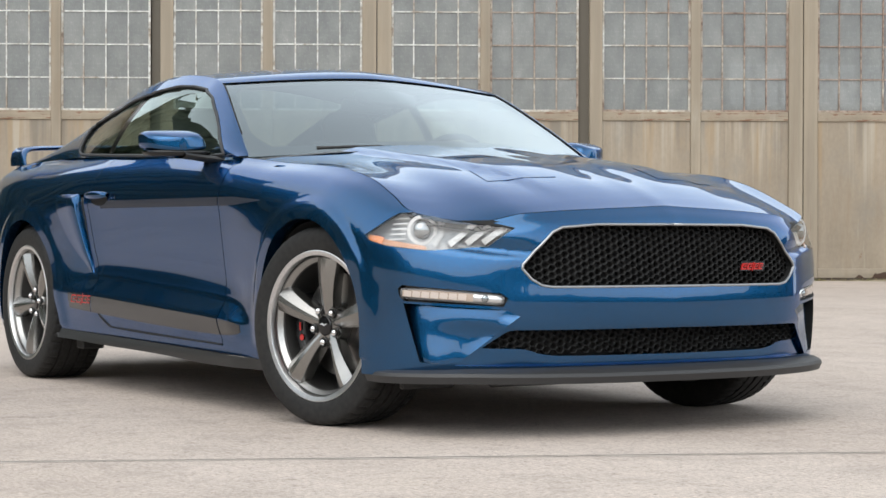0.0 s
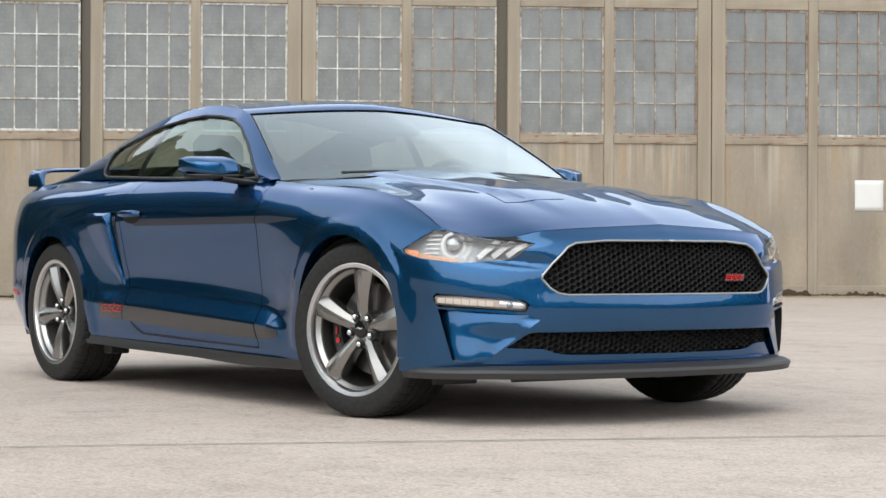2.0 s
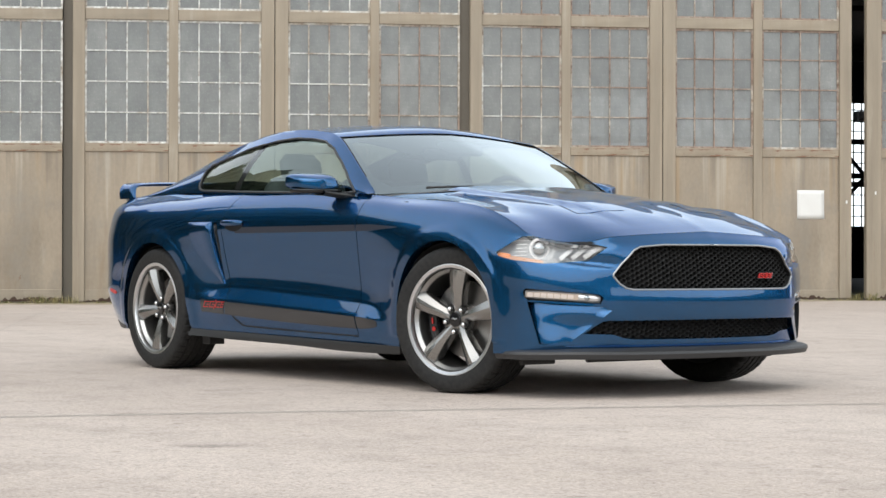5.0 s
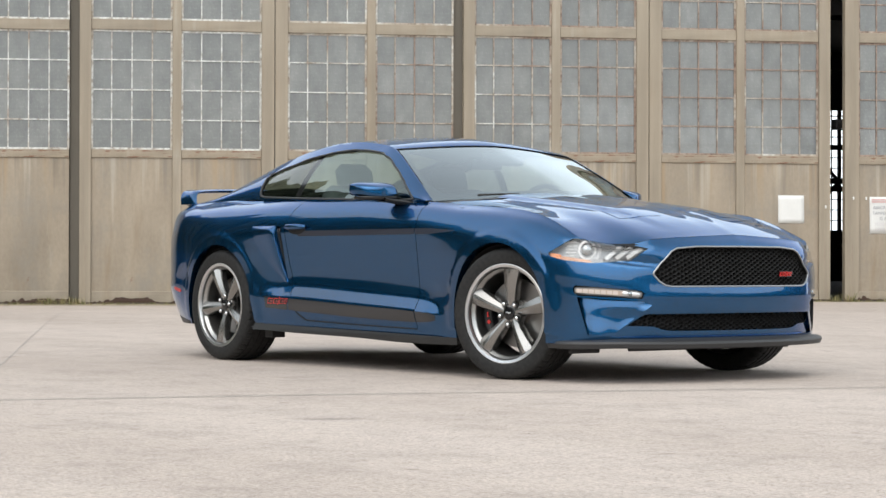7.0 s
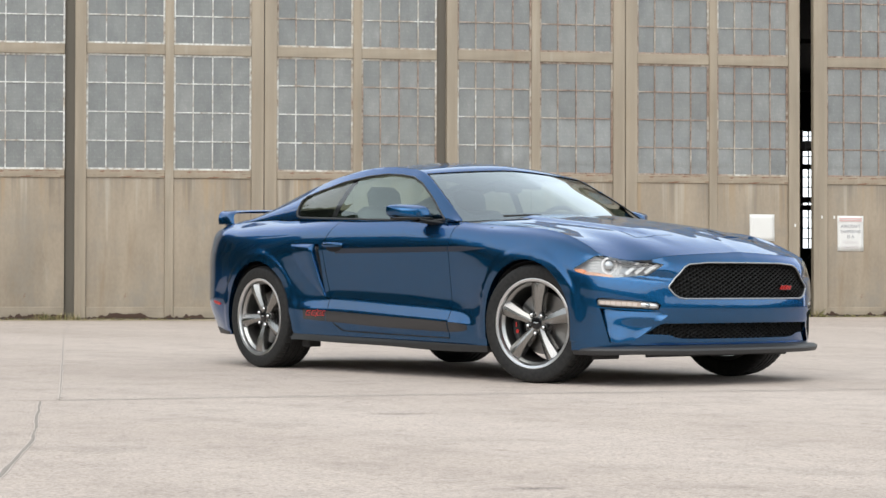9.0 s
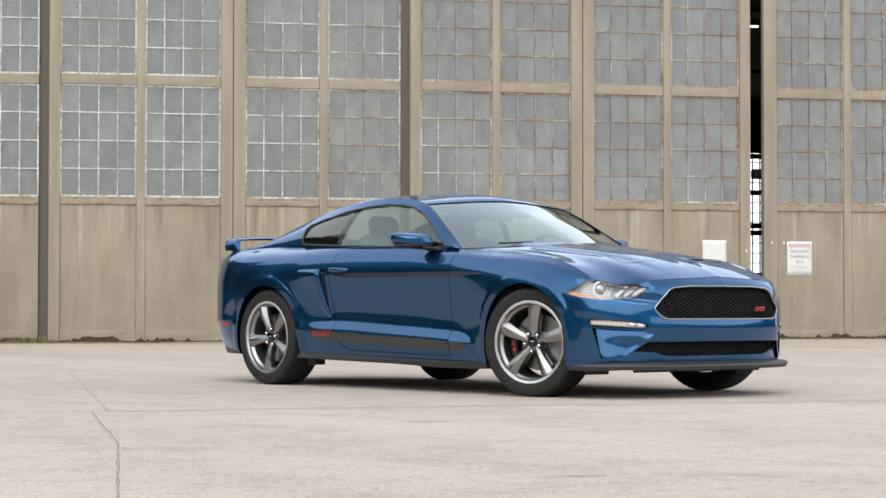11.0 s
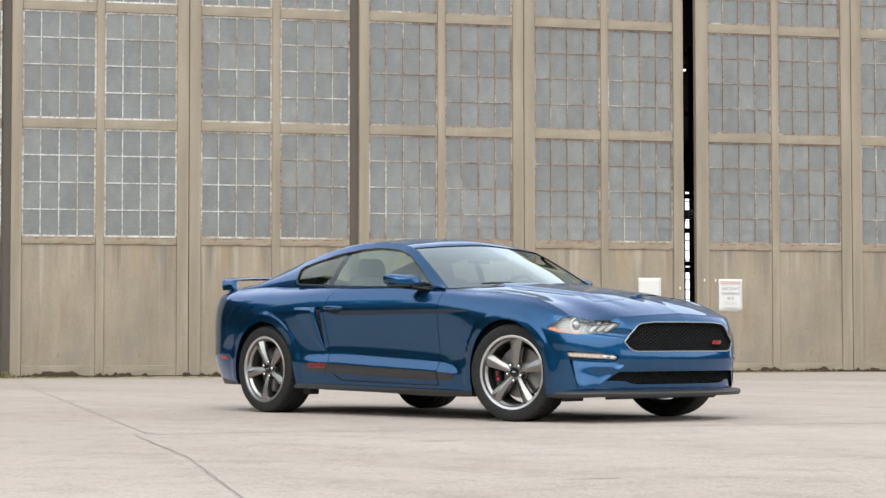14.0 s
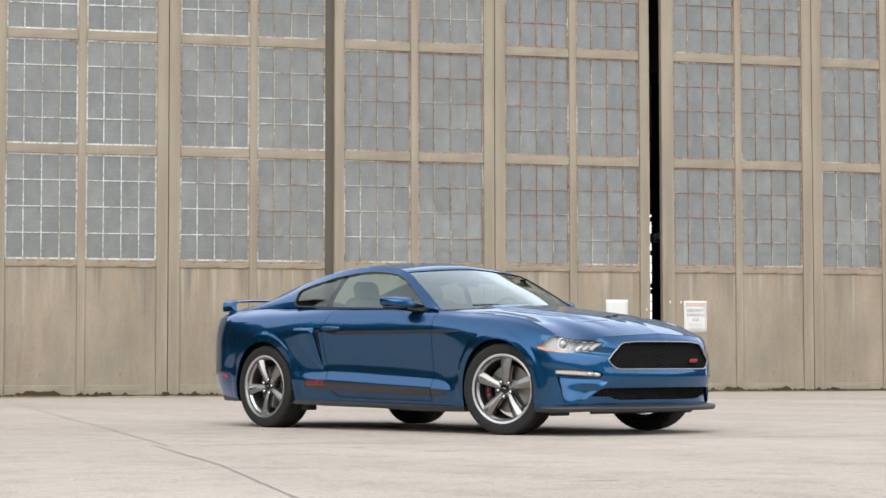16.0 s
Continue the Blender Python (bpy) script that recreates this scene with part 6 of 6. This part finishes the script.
# ---- wheels: the axle runs along y, the outer face looks to y < 0
def lathe(bm, profile, sides, mat=0, shape=None):
    """Turns a profile of (radius, outward) about the axle."""
    rings = []
    for r, o in profile:
        ring = []
        for k in range(sides):
            a = k * math.tau / sides
            rr = r if shape is None else shape(r, o, k)
            ring.append(bm.verts.new((math.cos(a) * rr, -o, math.sin(a) * rr)))
        rings.append(ring)
    for i in range(len(rings) - 1):
        for k in range(sides):
            f = bm.faces.new((rings[i][k], rings[i][(k + 1) % sides], rings[i + 1][(k + 1) % sides], rings[i + 1][k]))
            f.material_index = mat
    return rings


def tyre_mesh():
    bm = bmesh.new()
    half = [(0.236, 0.100), (0.250, 0.116), (0.262, 0.1225), (0.280, 0.1265), (0.300, 0.1275), (0.318, 0.1255), (0.329, 0.1205), (0.336, 0.112), (0.3395, 0.103), (0.3405, 0.092),
            (0.342, 0.078), (0.342, 0.074), (0.334, 0.072), (0.334, 0.065), (0.3425, 0.063), (0.343, 0.030), (0.335, 0.028), (0.335, 0.018), (0.343, 0.016), (0.343, 0.0)]
    prof = half + [(r, -o) for r, o in reversed(half[:-1])]

    def shape(r, o, k):
        if r > 0.333 and 0.072 < abs(o) < 0.115 and k % 5 == 0:
            return r - 0.006
        if r > 0.340 and 0.03 <= abs(o) < 0.072 and (k + int(abs(o) * 200)) % 10 == 3:
            return r - 0.005
        return r

    lathe(bm, prof, 240, 0, shape)
    bmesh.ops.recalc_face_normals(bm, faces=bm.faces[:])
    return link_mesh("tyre", bm, M_TYRE, True, 35)


def rim_mesh():
    bm = bmesh.new()
    lathe(bm, [(0.247, 0.098), (0.2585, 0.112), (0.2600, 0.118), (0.2585, 0.1225), (0.2560, 0.1235), (0.2420, 0.1205), (0.2400, 0.117), (0.2385, 0.106)], 96, 0)
    lathe(bm, [(0.2385, 0.106), (0.2365, 0.094), (0.2230, 0.078), (0.2215, 0.070)], 96, 2)
    lathe(bm, [(0.2215, 0.070), (0.2200, 0.02), (0.2190, -0.10), (0.245, -0.115)], 96, 1)
    bmesh.ops.remove_doubles(bm, verts=bm.verts, dist=1e-5)
    return link_mesh("rim", bm, [M_SILVER, M_BARREL, M_STEPGREY], True, 22)


def spoke_mesh():
    """One tapered spoke with a slanted crown, running up from the hub."""
    bm = bmesh.new()
    stations = ((0.030, 0.027, 0.074, 0.072), (0.058, 0.0255, 0.081, 0.077), (0.10, 0.0285, 0.093, 0.085), (0.15, 0.0365, 0.103, 0.091), (0.19, 0.0430, 0.107, 0.092), (0.215, 0.0470, 0.108, 0.092), (0.232, 0.0490, 0.107, 0.091), (0.2395, 0.0500, 0.100, 0.080))
    rows = []
    for r, w, hi, lo in stations:
        rows.append([(-w, lo - 0.045), (-w * 1.02, lo - 0.012), (-w * 0.93, lo + 0.002), (-w * 0.15, hi + 0.004), (w * 0.25, hi + 0.002), (w * 0.93, lo - 0.006), (w * 1.02, lo - 0.018), (w, lo - 0.045)])
    rows = [[Vector((x, -o, st[0])) for x, o in row] for st, row in zip(stations, rows)]
    loft(bm, rows)
    bmesh.ops.recalc_face_normals(bm, faces=bm.faces[:])
    bm.normal_update()
    if sum(f.normal.y for f in bm.faces) > 0:
        bmesh.ops.reverse_faces(bm, faces=bm.faces[:])
    return link_mesh("spoke", bm, M_SPOKE, True, 16)


M_BARREL = plain("dark rim barrel", (0.16, 0.156, 0.15), 0.4, 0.9)
M_STEPGREY = plain("grey alloy step", (0.40, 0.395, 0.385), 0.33, 0.95)
TYRE, RIM, SPOKE = tyre_mesh(), rim_mesh(), spoke_mesh()


def hub_meshes():
    bm = bmesh.new()
    lathe(bm, [(0.074, 0.030), (0.072, 0.066), (0.066, 0.076), (0.036, 0.080), (0.034, 0.076), (0.0005, 0.076)], 40, 0)
    hub = link_mesh("hub", bm, M_SPOKE, True, 35)
    bm = bmesh.new()
    lathe(bm, [(0.0325, 0.076), (0.0325, 0.083), (0.030, 0.086), (0.015, 0.088), (0.0005, 0.0885)], 36, 0)
    cap = link_mesh("hub_cap", bm, M_GLOSSBLACK, True, 35)
    bm = bmesh.new()
    lathe(bm, [(0.0125, 0.066), (0.0125, 0.088), (0.0105, 0.093), (0.006, 0.0965), (0.0005, 0.0975)], 6, 0)
    nut = link_mesh("lug_nut", bm, M_CHROMEBRIGHT, True, 40)
    bm = bmesh.new()
    lathe(bm, [(0.0175, 0.084), (0.0165, 0.0855), (0.0135, 0.070), (0.0005, 0.068)], 20, 0)
    well = link_mesh("nut_well", bm, M_BLACK, True, 40)
    bm = bmesh.new()
    lathe(bm, [(0.07, 0.004), (0.178, 0.004), (0.178, -0.024), (0.07, -0.024)], 64, 0)
    lathe(bm, [(0.0005, 0.03), (0.075, 0.026), (0.078, 0.004)], 40, 0)
    rotor = link_mesh("brake_disc", bm, M_STEEL, True, 35)
    # motif on the cap: a small slanted silver stroke
    bm = bmesh.new()
    pts = [Vector((-0.017, -0.0895, 0.003)), Vector((-0.006, -0.0905, 0.007)), Vector((0.004, -0.0905, 0.001)), Vector((0.016, -0.0895, 0.006))]
    tube(bm, pts, [0.0015, 0.0035, 0.0032, 0.0012], 6)
    motif = link_mesh("cap_motif", bm, M_SILVER, True)
    return hub, cap, nut, well, rotor, motif


M_CHROMEBRIGHT = plain("bright chrome", (0.78, 0.78, 0.79), 0.12, 1.0)
HUB, CAP, NUT, WELL, ROTOR, MOTIF = hub_meshes()


def caliper_mesh():
    bm = bmesh.new()
    rows = []
    for k in range(13):
        a = radians(-38 + 76 * k / 12)
        rows.append([Vector((math.cos(a) * r, -o, math.sin(a) * r)) for r, o in ((0.135, -0.02), (0.128, 0.030), (0.140, 0.050), (0.178, 0.052), (0.198, 0.040), (0.204, -0.03))])
    loft(bm, rows)
    for row in (rows[0], rows[-1]):
        bm.faces.new([bm.verts.new(p) for p in row])
    bmesh.ops.recalc_face_normals(bm, faces=bm.faces[:])
    return link_mesh("caliper", bm, M_GLOSSBLACK, True, 40)


def caliper_mark_mesh():
    bm = bmesh.new()
    rows = []
    for k in range(8):
        a = radians(-8 + 10 * k / 7)
        rows.append([Vector((math.cos(a) * r, -0.0545, math.sin(a) * r)) for r in (0.156, 0.165)])
    loft(bm, rows)
    c = bmesh.ops.create_circle(bm, cap_ends=True, segments=16, radius=0.011, matrix=Matrix.Translation((0.159 * math.cos(radians(11)), -0.0545, 0.159 * math.sin(radians(11)))) @ Matrix.Rotation(radians(90), 4, "X"))
    bm.normal_update()
    for f in bm.faces:
        if f.normal.y > 0:
            f.normal_flip()
    return link_mesh("caliper_mark", bm, M_RED)


CALIPER, MARK = caliper_mesh(), caliper_mark_mesh()


def make_wheel(x, y, spin, steer, caliper_at, far):
    wheel = empty("wheel", pose(x, y, 0.3415, 0, 0, steer + (180 if far else 0)))
    wheel.parent = car

    def add(name, mesh, turn=None, parent=wheel):
        ob = new(name, mesh)
        ob.parent = parent
        if turn is not None:
            ob.matrix_basis = turn
        return ob

    add("tyre", TYRE)
    rim = add("rim", RIM)
    for k in range(5):
        # spokes point up in their own mesh; spin is the first one's angle from forward
        add("spoke", SPOKE, Matrix.Rotation(radians(90 - (spin + 72 * k)), 4, "Y"), rim)
        a = spin + 72 * k + 36
        m = Matrix.Translation((0.0572 * math.cos(radians(a)), 0, 0.0572 * math.sin(radians(a))))
        add("lug_nut", NUT, m, rim)
        add("nut_well", WELL, m, rim)
    add("hub", HUB, None, rim)
    cap = add("hub_cap", CAP, None, rim)
    add("cap_motif", MOTIF, None, wheel)
    add("brake_disc", ROTOR)
    if caliper_at is not None:
        m = Matrix.Rotation(radians(-caliper_at), 4, "Y")
        add("brake_caliper", CALIPER, m)
        add("caliper_mark", MARK, m)
    return wheel


make_wheel(0.0, -TRACK_F, 13, STEER, 186, False)
make_wheel(-BASE, -TRACK_R, 43, 0, 20, False)
make_wheel(0.0, TRACK_F, 30, STEER, None, True)
make_wheel(-BASE, TRACK_R, 50, 0, None, True)

# ---- door mirrors
def make_mirror(far):
    m = empty("door_mirror")
    m.parent = car

    def add(name, bm, mat, label=""):
        bmesh.ops.recalc_face_normals(bm, faces=bm.faces[:])
        if far:
            other = far_copy(bm)
            bm.free()
            bm = other
        return part(name, bm, mat, m, label, smooth=True, sharp=45)

    # housing: a flat-footed trapezoid seen from the front, domed forward
    out, ahead, mid = Vector((-0.42, -0.907, 0)), Vector((0.907, -0.42, 0)), Vector((-1.090, -0.946, 0))

    def ring(scale, deep):
        """The housing's outline, drawn in by scale, deep metres ahead of its open back."""
        row = []
        for k in range(40):
            a = math.tau * k / 40
            c, s2 = math.cos(a), math.sin(a)
            r = 1 / (abs(c) ** 4.5 + abs(s2) ** 4.5) ** (1 / 4.5)
            u, v = c * r, s2 * r
            rise = (v + 1) / 2
            side = 0.121 * u + 0.004 - (0.030 * rise if u < 0 else -0.004 * rise) * abs(u) * (-1 if u < 0 else 1)
            z = 0.9725 + 0.080 * rise
            row.append(mid + out * (side * scale + 0.004 - 0.40 * deep) + ahead * deep + Vector((0, 0, 0.9725 + (z - 0.9725) * (1 - 0.40 * (max(deep, 0) / 0.119) ** 2.2))))
        return row + [row[0]]

    bm = bmesh.new()
    g = loft(bm, [ring(sc, d) for sc, d in ((0.97, -0.004), (1.0, 0.0), (1.0, 0.028), (0.985, 0.055), (0.94, 0.078), (0.86, 0.095), (0.70, 0.108), (0.42, 0.116), (0.12, 0.119))])
    bm.faces.new(g[-1][:-1])
    bmesh.ops.remove_doubles(bm, verts=bm.verts, dist=1e-5)
    add("mirror_cap", bm, M_PAINT, "blue mirror cap")
    bm = bmesh.new()
    rows = []
    for grow, z in ((1.0, 0.9715), (1.02, 0.966), (0.99, 0.958), (0.86, 0.951), (0.5, 0.948)):
        row = []
        for k in range(32):
            a = math.tau * k / 32
            c, s2 = math.cos(a), math.sin(a)
            r = 1 / (abs(c) ** 3.2 + abs(s2) ** 3.2) ** (1 / 3.2)
            row.append(mid + out * (0.004 - 0.40 * (0.052 + 0.058 * s2 * r) + 0.121 * c * r * grow) + ahead * (0.052 + 0.058 * s2 * r * grow * (1 - 0.18 * abs(c))) + Vector((0, 0, z)))
        rows.append(row + [row[0]])
    g = loft(bm, rows)
    bm.faces.new(g[0][:-1])
    bm.faces.new(g[-1][:-1])
    bmesh.ops.remove_doubles(bm, verts=bm.verts, dist=1e-5)
    add("mirror_base", bm, M_GLOSSBLACK, "black lower mirror shell")
    bm = bmesh.new()
    rows = []
    for f, w, h in ((0.0, 0.075, 0.016), (0.35, 0.060, 0.013), (0.7, 0.055, 0.012), (1.0, 0.060, 0.014)):
        c = Vector((-0.925, -0.825, 0.934)).lerp(Vector((-1.005, -0.955, 0.956)), f)
        rows.append([c + Vector((w * math.cos(a), 0, h * math.sin(a))) for a in [i * math.tau / 14 for i in range(15)]])
    loft(bm, rows)
    add("mirror_arm", bm, M_BLACK, "black mirror arm")
    bm = bmesh.new()
    rows = [[mid + out * u + Vector((0, 0, z)) for z in (0.978, 1.036)] for u in (-0.07, 0.0, 0.09)]
    loft(bm, rows)
    add("mirror_glass", bm, M_CHROME)


for far in (0, 1):
    make_mirror(far)

# ---- door handle
for far in (0, 1):
    h = empty("door_handle")
    h.parent = car

    def add(name, bm, mat):
        bmesh.ops.recalc_face_normals(bm, faces=bm.faces[:])
        if far:
            other = far_copy(bm)
            bm.free()
            bm = other
        part(name, bm, mat, h, smooth=True, sharp=50)

    bm = bmesh.new()
    rows = []
    for k in range(15):
        f = k / 14
        x = -1.972 + 0.215 * f
        p, n = onto((x, -0.9, 0.814), SIDE)
        out = 0.012 + 0.020 * math.sin(math.pi * f) ** 0.5
        hgt = 0.0165 * (0.55 + 0.45 * math.sin(math.pi * f) ** 0.5)
        rows.append([p + Vector((0, -out + 0.010 * math.cos(a) * -1, hgt * math.sin(a))) for a in [i * math.tau / 12 for i in range(13)]])
    g = loft(bm, rows)
    add("grip", bm, M_PAINT)
    bm = bmesh.new()
    rows = []
    for k in range(13):
        f = -1 + k / 6
        row = []
        for j in range(7):
            e = -1 + j / 3
            hh = 0.030 * math.sqrt(max(1 - f * f * 0.96, 0))
            p, n = onto((-1.868 + 0.085 * f, -0.9, 0.800 + hh * e), SIDE)
            row.append(p + n * 0.0015)
        rows.append(row)
    loft(bm, rows)
    add("handle_cup", bm, M_LINER)

# ---- side scoop behind the door: a plate that sinks towards a slatted slit
def scoop_line(f):
    """Height, back edge, slit and front edge of the scoop, from its top (0) to its foot (1)."""
    back = curve(((0.0, -2.334), (0.12, -2.318), (0.5, -2.228), (1.0, -2.030)), f)[0]
    front = curve(((0.0, -2.030), (0.5, -2.016), (1.0, -2.004)), f)[0]
    return 0.823 - 0.335 * f, back, front - 0.062 * (1 - f) ** 0.7 - 0.004, front


for far in (0, 1):
    bm, deep, sl = bmesh.new(), bmesh.new(), bmesh.new()
    plate, slit = [], []
    for k in range(25):
        z, back, mid, front = scoop_line(k / 24)
        row = []
        for j in range(9):
            e = j / 8
            p, n = onto((back + (mid - back) * e, -0.9, z), SIDE)
            if j == 0:
                row.append(p - n * 0.002)
            row.append(p + n * (0.007 + 0.019 * min(e / 0.8, 1) ** 1.2) * (min(k / 1.5, 1) * (1 - 0.75 * (k / 24) ** 2)))
        row.append(row[-1] + Vector((0.006, 0.004, 0)))
        row.append(row[-2] + Vector((0.009, 0.014, 0)))
        row.append(row[-3] + Vector((0.010, 0.05, 0)))
        plate.append(row)
        slit.append([onto((x, -0.9, z), SIDE)[0] + Vector((0, 0.042, 0)) for x in (mid - 0.004, front + 0.004)])
    loft(bm, plate)
    loft(deep, slit)
    for k in range(3):
        pts = []
        for i in range(13):
            z, back, mid, front = scoop_line(0.02 + 0.9 * i / 12)
            p, n = onto((mid + (front - mid) * (0.22 + 0.26 * k), -0.9, z), SIDE)
            pts.append(p + Vector((0, 0.012, 0)))
        tube(sl, pts, 0.004, 6)
    for b2 in (bm, deep, sl):
        bmesh.ops.recalc_face_normals(b2, faces=b2.faces[:])
    bm.normal_update()
    if sum(f.normal.y for f in bm.faces) > 0:
        bmesh.ops.reverse_faces(bm, faces=bm.faces[:])
    if far:
        bm, deep, sl = far_copy(bm), far_copy(deep), far_copy(sl)
    sc = part("side_scoop", bm, M_PAINT, car, "blue sunken scoop with black slats", smooth=True, sharp=35)
    part("scoop_backing", deep, M_LINER, sc)
    part("scoop_slat", sl, M_GLOSSBLACK, sc, smooth=True)

# ---- rear wing
bm = bmesh.new()
path = smooth_line(((-3.46, -0.700, 0.985), (-3.475, -0.695, 1.035), (-3.50, -0.655, 1.066), (-3.55, -0.52, 1.078), (-3.59, -0.28, 1.086), (-3.605, 0.0, 1.090)), 26)
path = path + [Vector((p.x, -p.y, p.z)) for p in reversed(path[:-1])]
rows = []
for i, p in enumerate(path):
    a, b = path[max(i - 1, 0)], path[min(i + 1, len(path) - 1)]
    t = (b - a).normalized()
    up = Vector((1, 0, 0)).cross(t).normalized()
    rows.append([p + Vector((1, 0, 0)) * dx + up * dz for dx, dz in ((0.075, 0.0), (0.055, 0.010), (0.0, 0.012), (-0.07, 0.010), (-0.105, 0.014), (-0.105, 0.002), (-0.06, -0.012), (0.0, -0.014), (0.06, -0.010), (0.075, 0.0))])
loft(bm, rows)
bmesh.ops.recalc_face_normals(bm, faces=bm.faces[:])
part("rear_wing", bm, M_PAINT, car, "blue pedestal rear wing", smooth=True, sharp=40)

# ---- wipers, parked low on the screen
for y0, y1, low in ((-0.56, -0.27, 0.0), (0.10, 0.48, 0.016)):
    bm = bmesh.new()
    pts = []
    for k in range(7):
        y = y0 + (y1 - y0) * k / 6
        a = abs(y) / 0.80
        pts.append(Vector((-0.53 - 0.22 * a ** 2.2 - 0.03 * k / 6, y, 0.993 - low - 0.034 * a ** 2.4)))
    tube(bm, pts, [0.007, 0.006, 0.006, 0.006, 0.005, 0.005, 0.003], 6)
    part("wiper", bm, M_BLACK, car, smooth=True)


# ---- inside the cabin
def cushion(bm, c, s, tilt=0.0, r=0.03):
    box(bm, [-v / 2 for v in s], [v / 2 for v in s], r, Matrix.Translation(c) @ Matrix.Rotation(radians(tilt), 4, "Y"))


for y in (-0.37, 0.37):
    seat = empty("front_seat")
    seat.parent = car
    for name, c, s, tilt in (("seat_cushion", (-1.62, y, 0.50), (0.52, 0.50, 0.16), -6), ("backrest", (-1.95, y, 0.78), (0.15, 0.50, 0.60), -20), ("headrest", (-2.075, y, 1.125), (0.10, 0.27, 0.17), -14)):
        bm = bmesh.new()
        cushion(bm, c, s, tilt, 0.045)
        part(name, bm, M_SEAT, seat, smooth=True, sharp=60)
bm = bmesh.new()
cushion(bm, (-2.75, 0, 0.80), (0.16, 1.05, 0.42), -24, 0.05)
part("rear_seat", bm, M_SEAT, car, smooth=True, sharp=60)
bm = bmesh.new()
rows = []
for k in range(13):
    q = -1 + k / 6
    y = 0.74 * q
    rows.append([Vector((-0.62 - 0.14 * q * q, y, 0.935)), Vector((-0.80 - 0.10 * q * q, y, 0.965 - 0.02 * q * q)), Vector((-1.02, y, 0.935)), Vector((-1.08, y, 0.84)), Vector((-1.02, y, 0.60))])
loft(bm, rows)
bmesh.ops.recalc_face_normals(bm, faces=bm.faces[:])
part("dashboard", bm, M_SEAT, car, smooth=True, sharp=50)
bm = bmesh.new()
ringpts = []
for k in range(33):
    a = k * math.tau / 32
    ringpts.append(Vector((-1.20 - 0.07 * math.sin(a) * -1, 0.37 + 0.185 * math.cos(a), 0.90 + 0.165 * math.sin(a))))
tube(bm, ringpts, 0.015, 8)
box(bm, (-1.21, 0.30, 0.86), (-1.18, 0.44, 0.93), 0.01)
box(bm, (-1.20, 0.19, 0.885), (-1.185, 0.55, 0.91), 0.004)
part("steering_wheel", bm, M_SEAT, car, smooth=True, sharp=50)
bm = bmesh.new()
box(bm, (-3.2, -0.72, 0.30), (-1.0, 0.72, 0.36), 0.02)
part("cabin_floor", bm, M_LINER, car)
bm = bmesh.new()
box(bm, (-3.35, -0.66, 0.90), (-2.78, 0.66, 0.95), 0.02)
part("parcel_shelf", bm, M_SEAT, car)
# camera pod close behind the screen's top, and the mirror
bm = bmesh.new()
rows = []
for k in range(13):
    q = -1 + k / 6
    wide = 0.075 * math.sqrt(max(1 - abs(q) ** 3.5, 0.02))
    row = []
    for e in range(7):
        g = -1 + e / 3
        at = (1.09 + wide * g, 0.14 * q)
        z = 0.985 + (at[0] - 0.47) * 0.4435 - 0.022
        row.append(Vector((-at[0], at[1], z - 0.02 * (1 - (1 - g * g) * (1 - q * q)))))
    rows.append(row)
loft(bm, rows)
sheet_up(bm)
thicken(bm, 0.02)
part("sensor_pod", bm, M_BLACK, car, smooth=True, sharp=50)
bm = bmesh.new()
box(bm, (-1.26, -0.12, 1.155), (-1.235, 0.12, 1.215), 0.012)
part("rear_view_mirror", bm, M_BLACK, car, smooth=True, sharp=50)

# ---- red marker low on the rear corner
for far in (0, 1):
    bm = bmesh.new()
    rows = []
    for k in range(13):
        f = k / 12
        z = 0.441 - 0.018 * f
        hgt = 0.009 * math.sqrt(max(1 - abs(2 * f - 1) ** 6, 0)) + 0.001
        rows.append([onto((-3.35 + 0.12 * f, -0.9, z + hgt * (j / 3 - 1)), SIDE, 0.004)[0] for j in range(7)])
    loft(bm, rows)
    bmesh.ops.recalc_face_normals(bm, faces=bm.faces[:])
    if far:
        bm = far_copy(bm)
    thicken(bm, 0.006)
    part("side_marker", bm, M_RED, car, "red side marker lamp", smooth=True)

# ---- dark shut line under the doors
for far in (0, 1):
    bm = bmesh.new()
    pts = [onto((x, -0.9, curve(((0.725, 0.2425), (1.79, 0.2665), (1.845, 0.290), (1.885, 0.317)), -x)[0]), SIDE, 0.0005)[0] for x in [-0.725 - 1.16 * k / 40 for k in range(41)]]
    tube(bm, pts, 0.0042, 6)
    if far:
        bm = far_copy(bm)
    part("door_seal", bm, M_LINER, car, smooth=True)
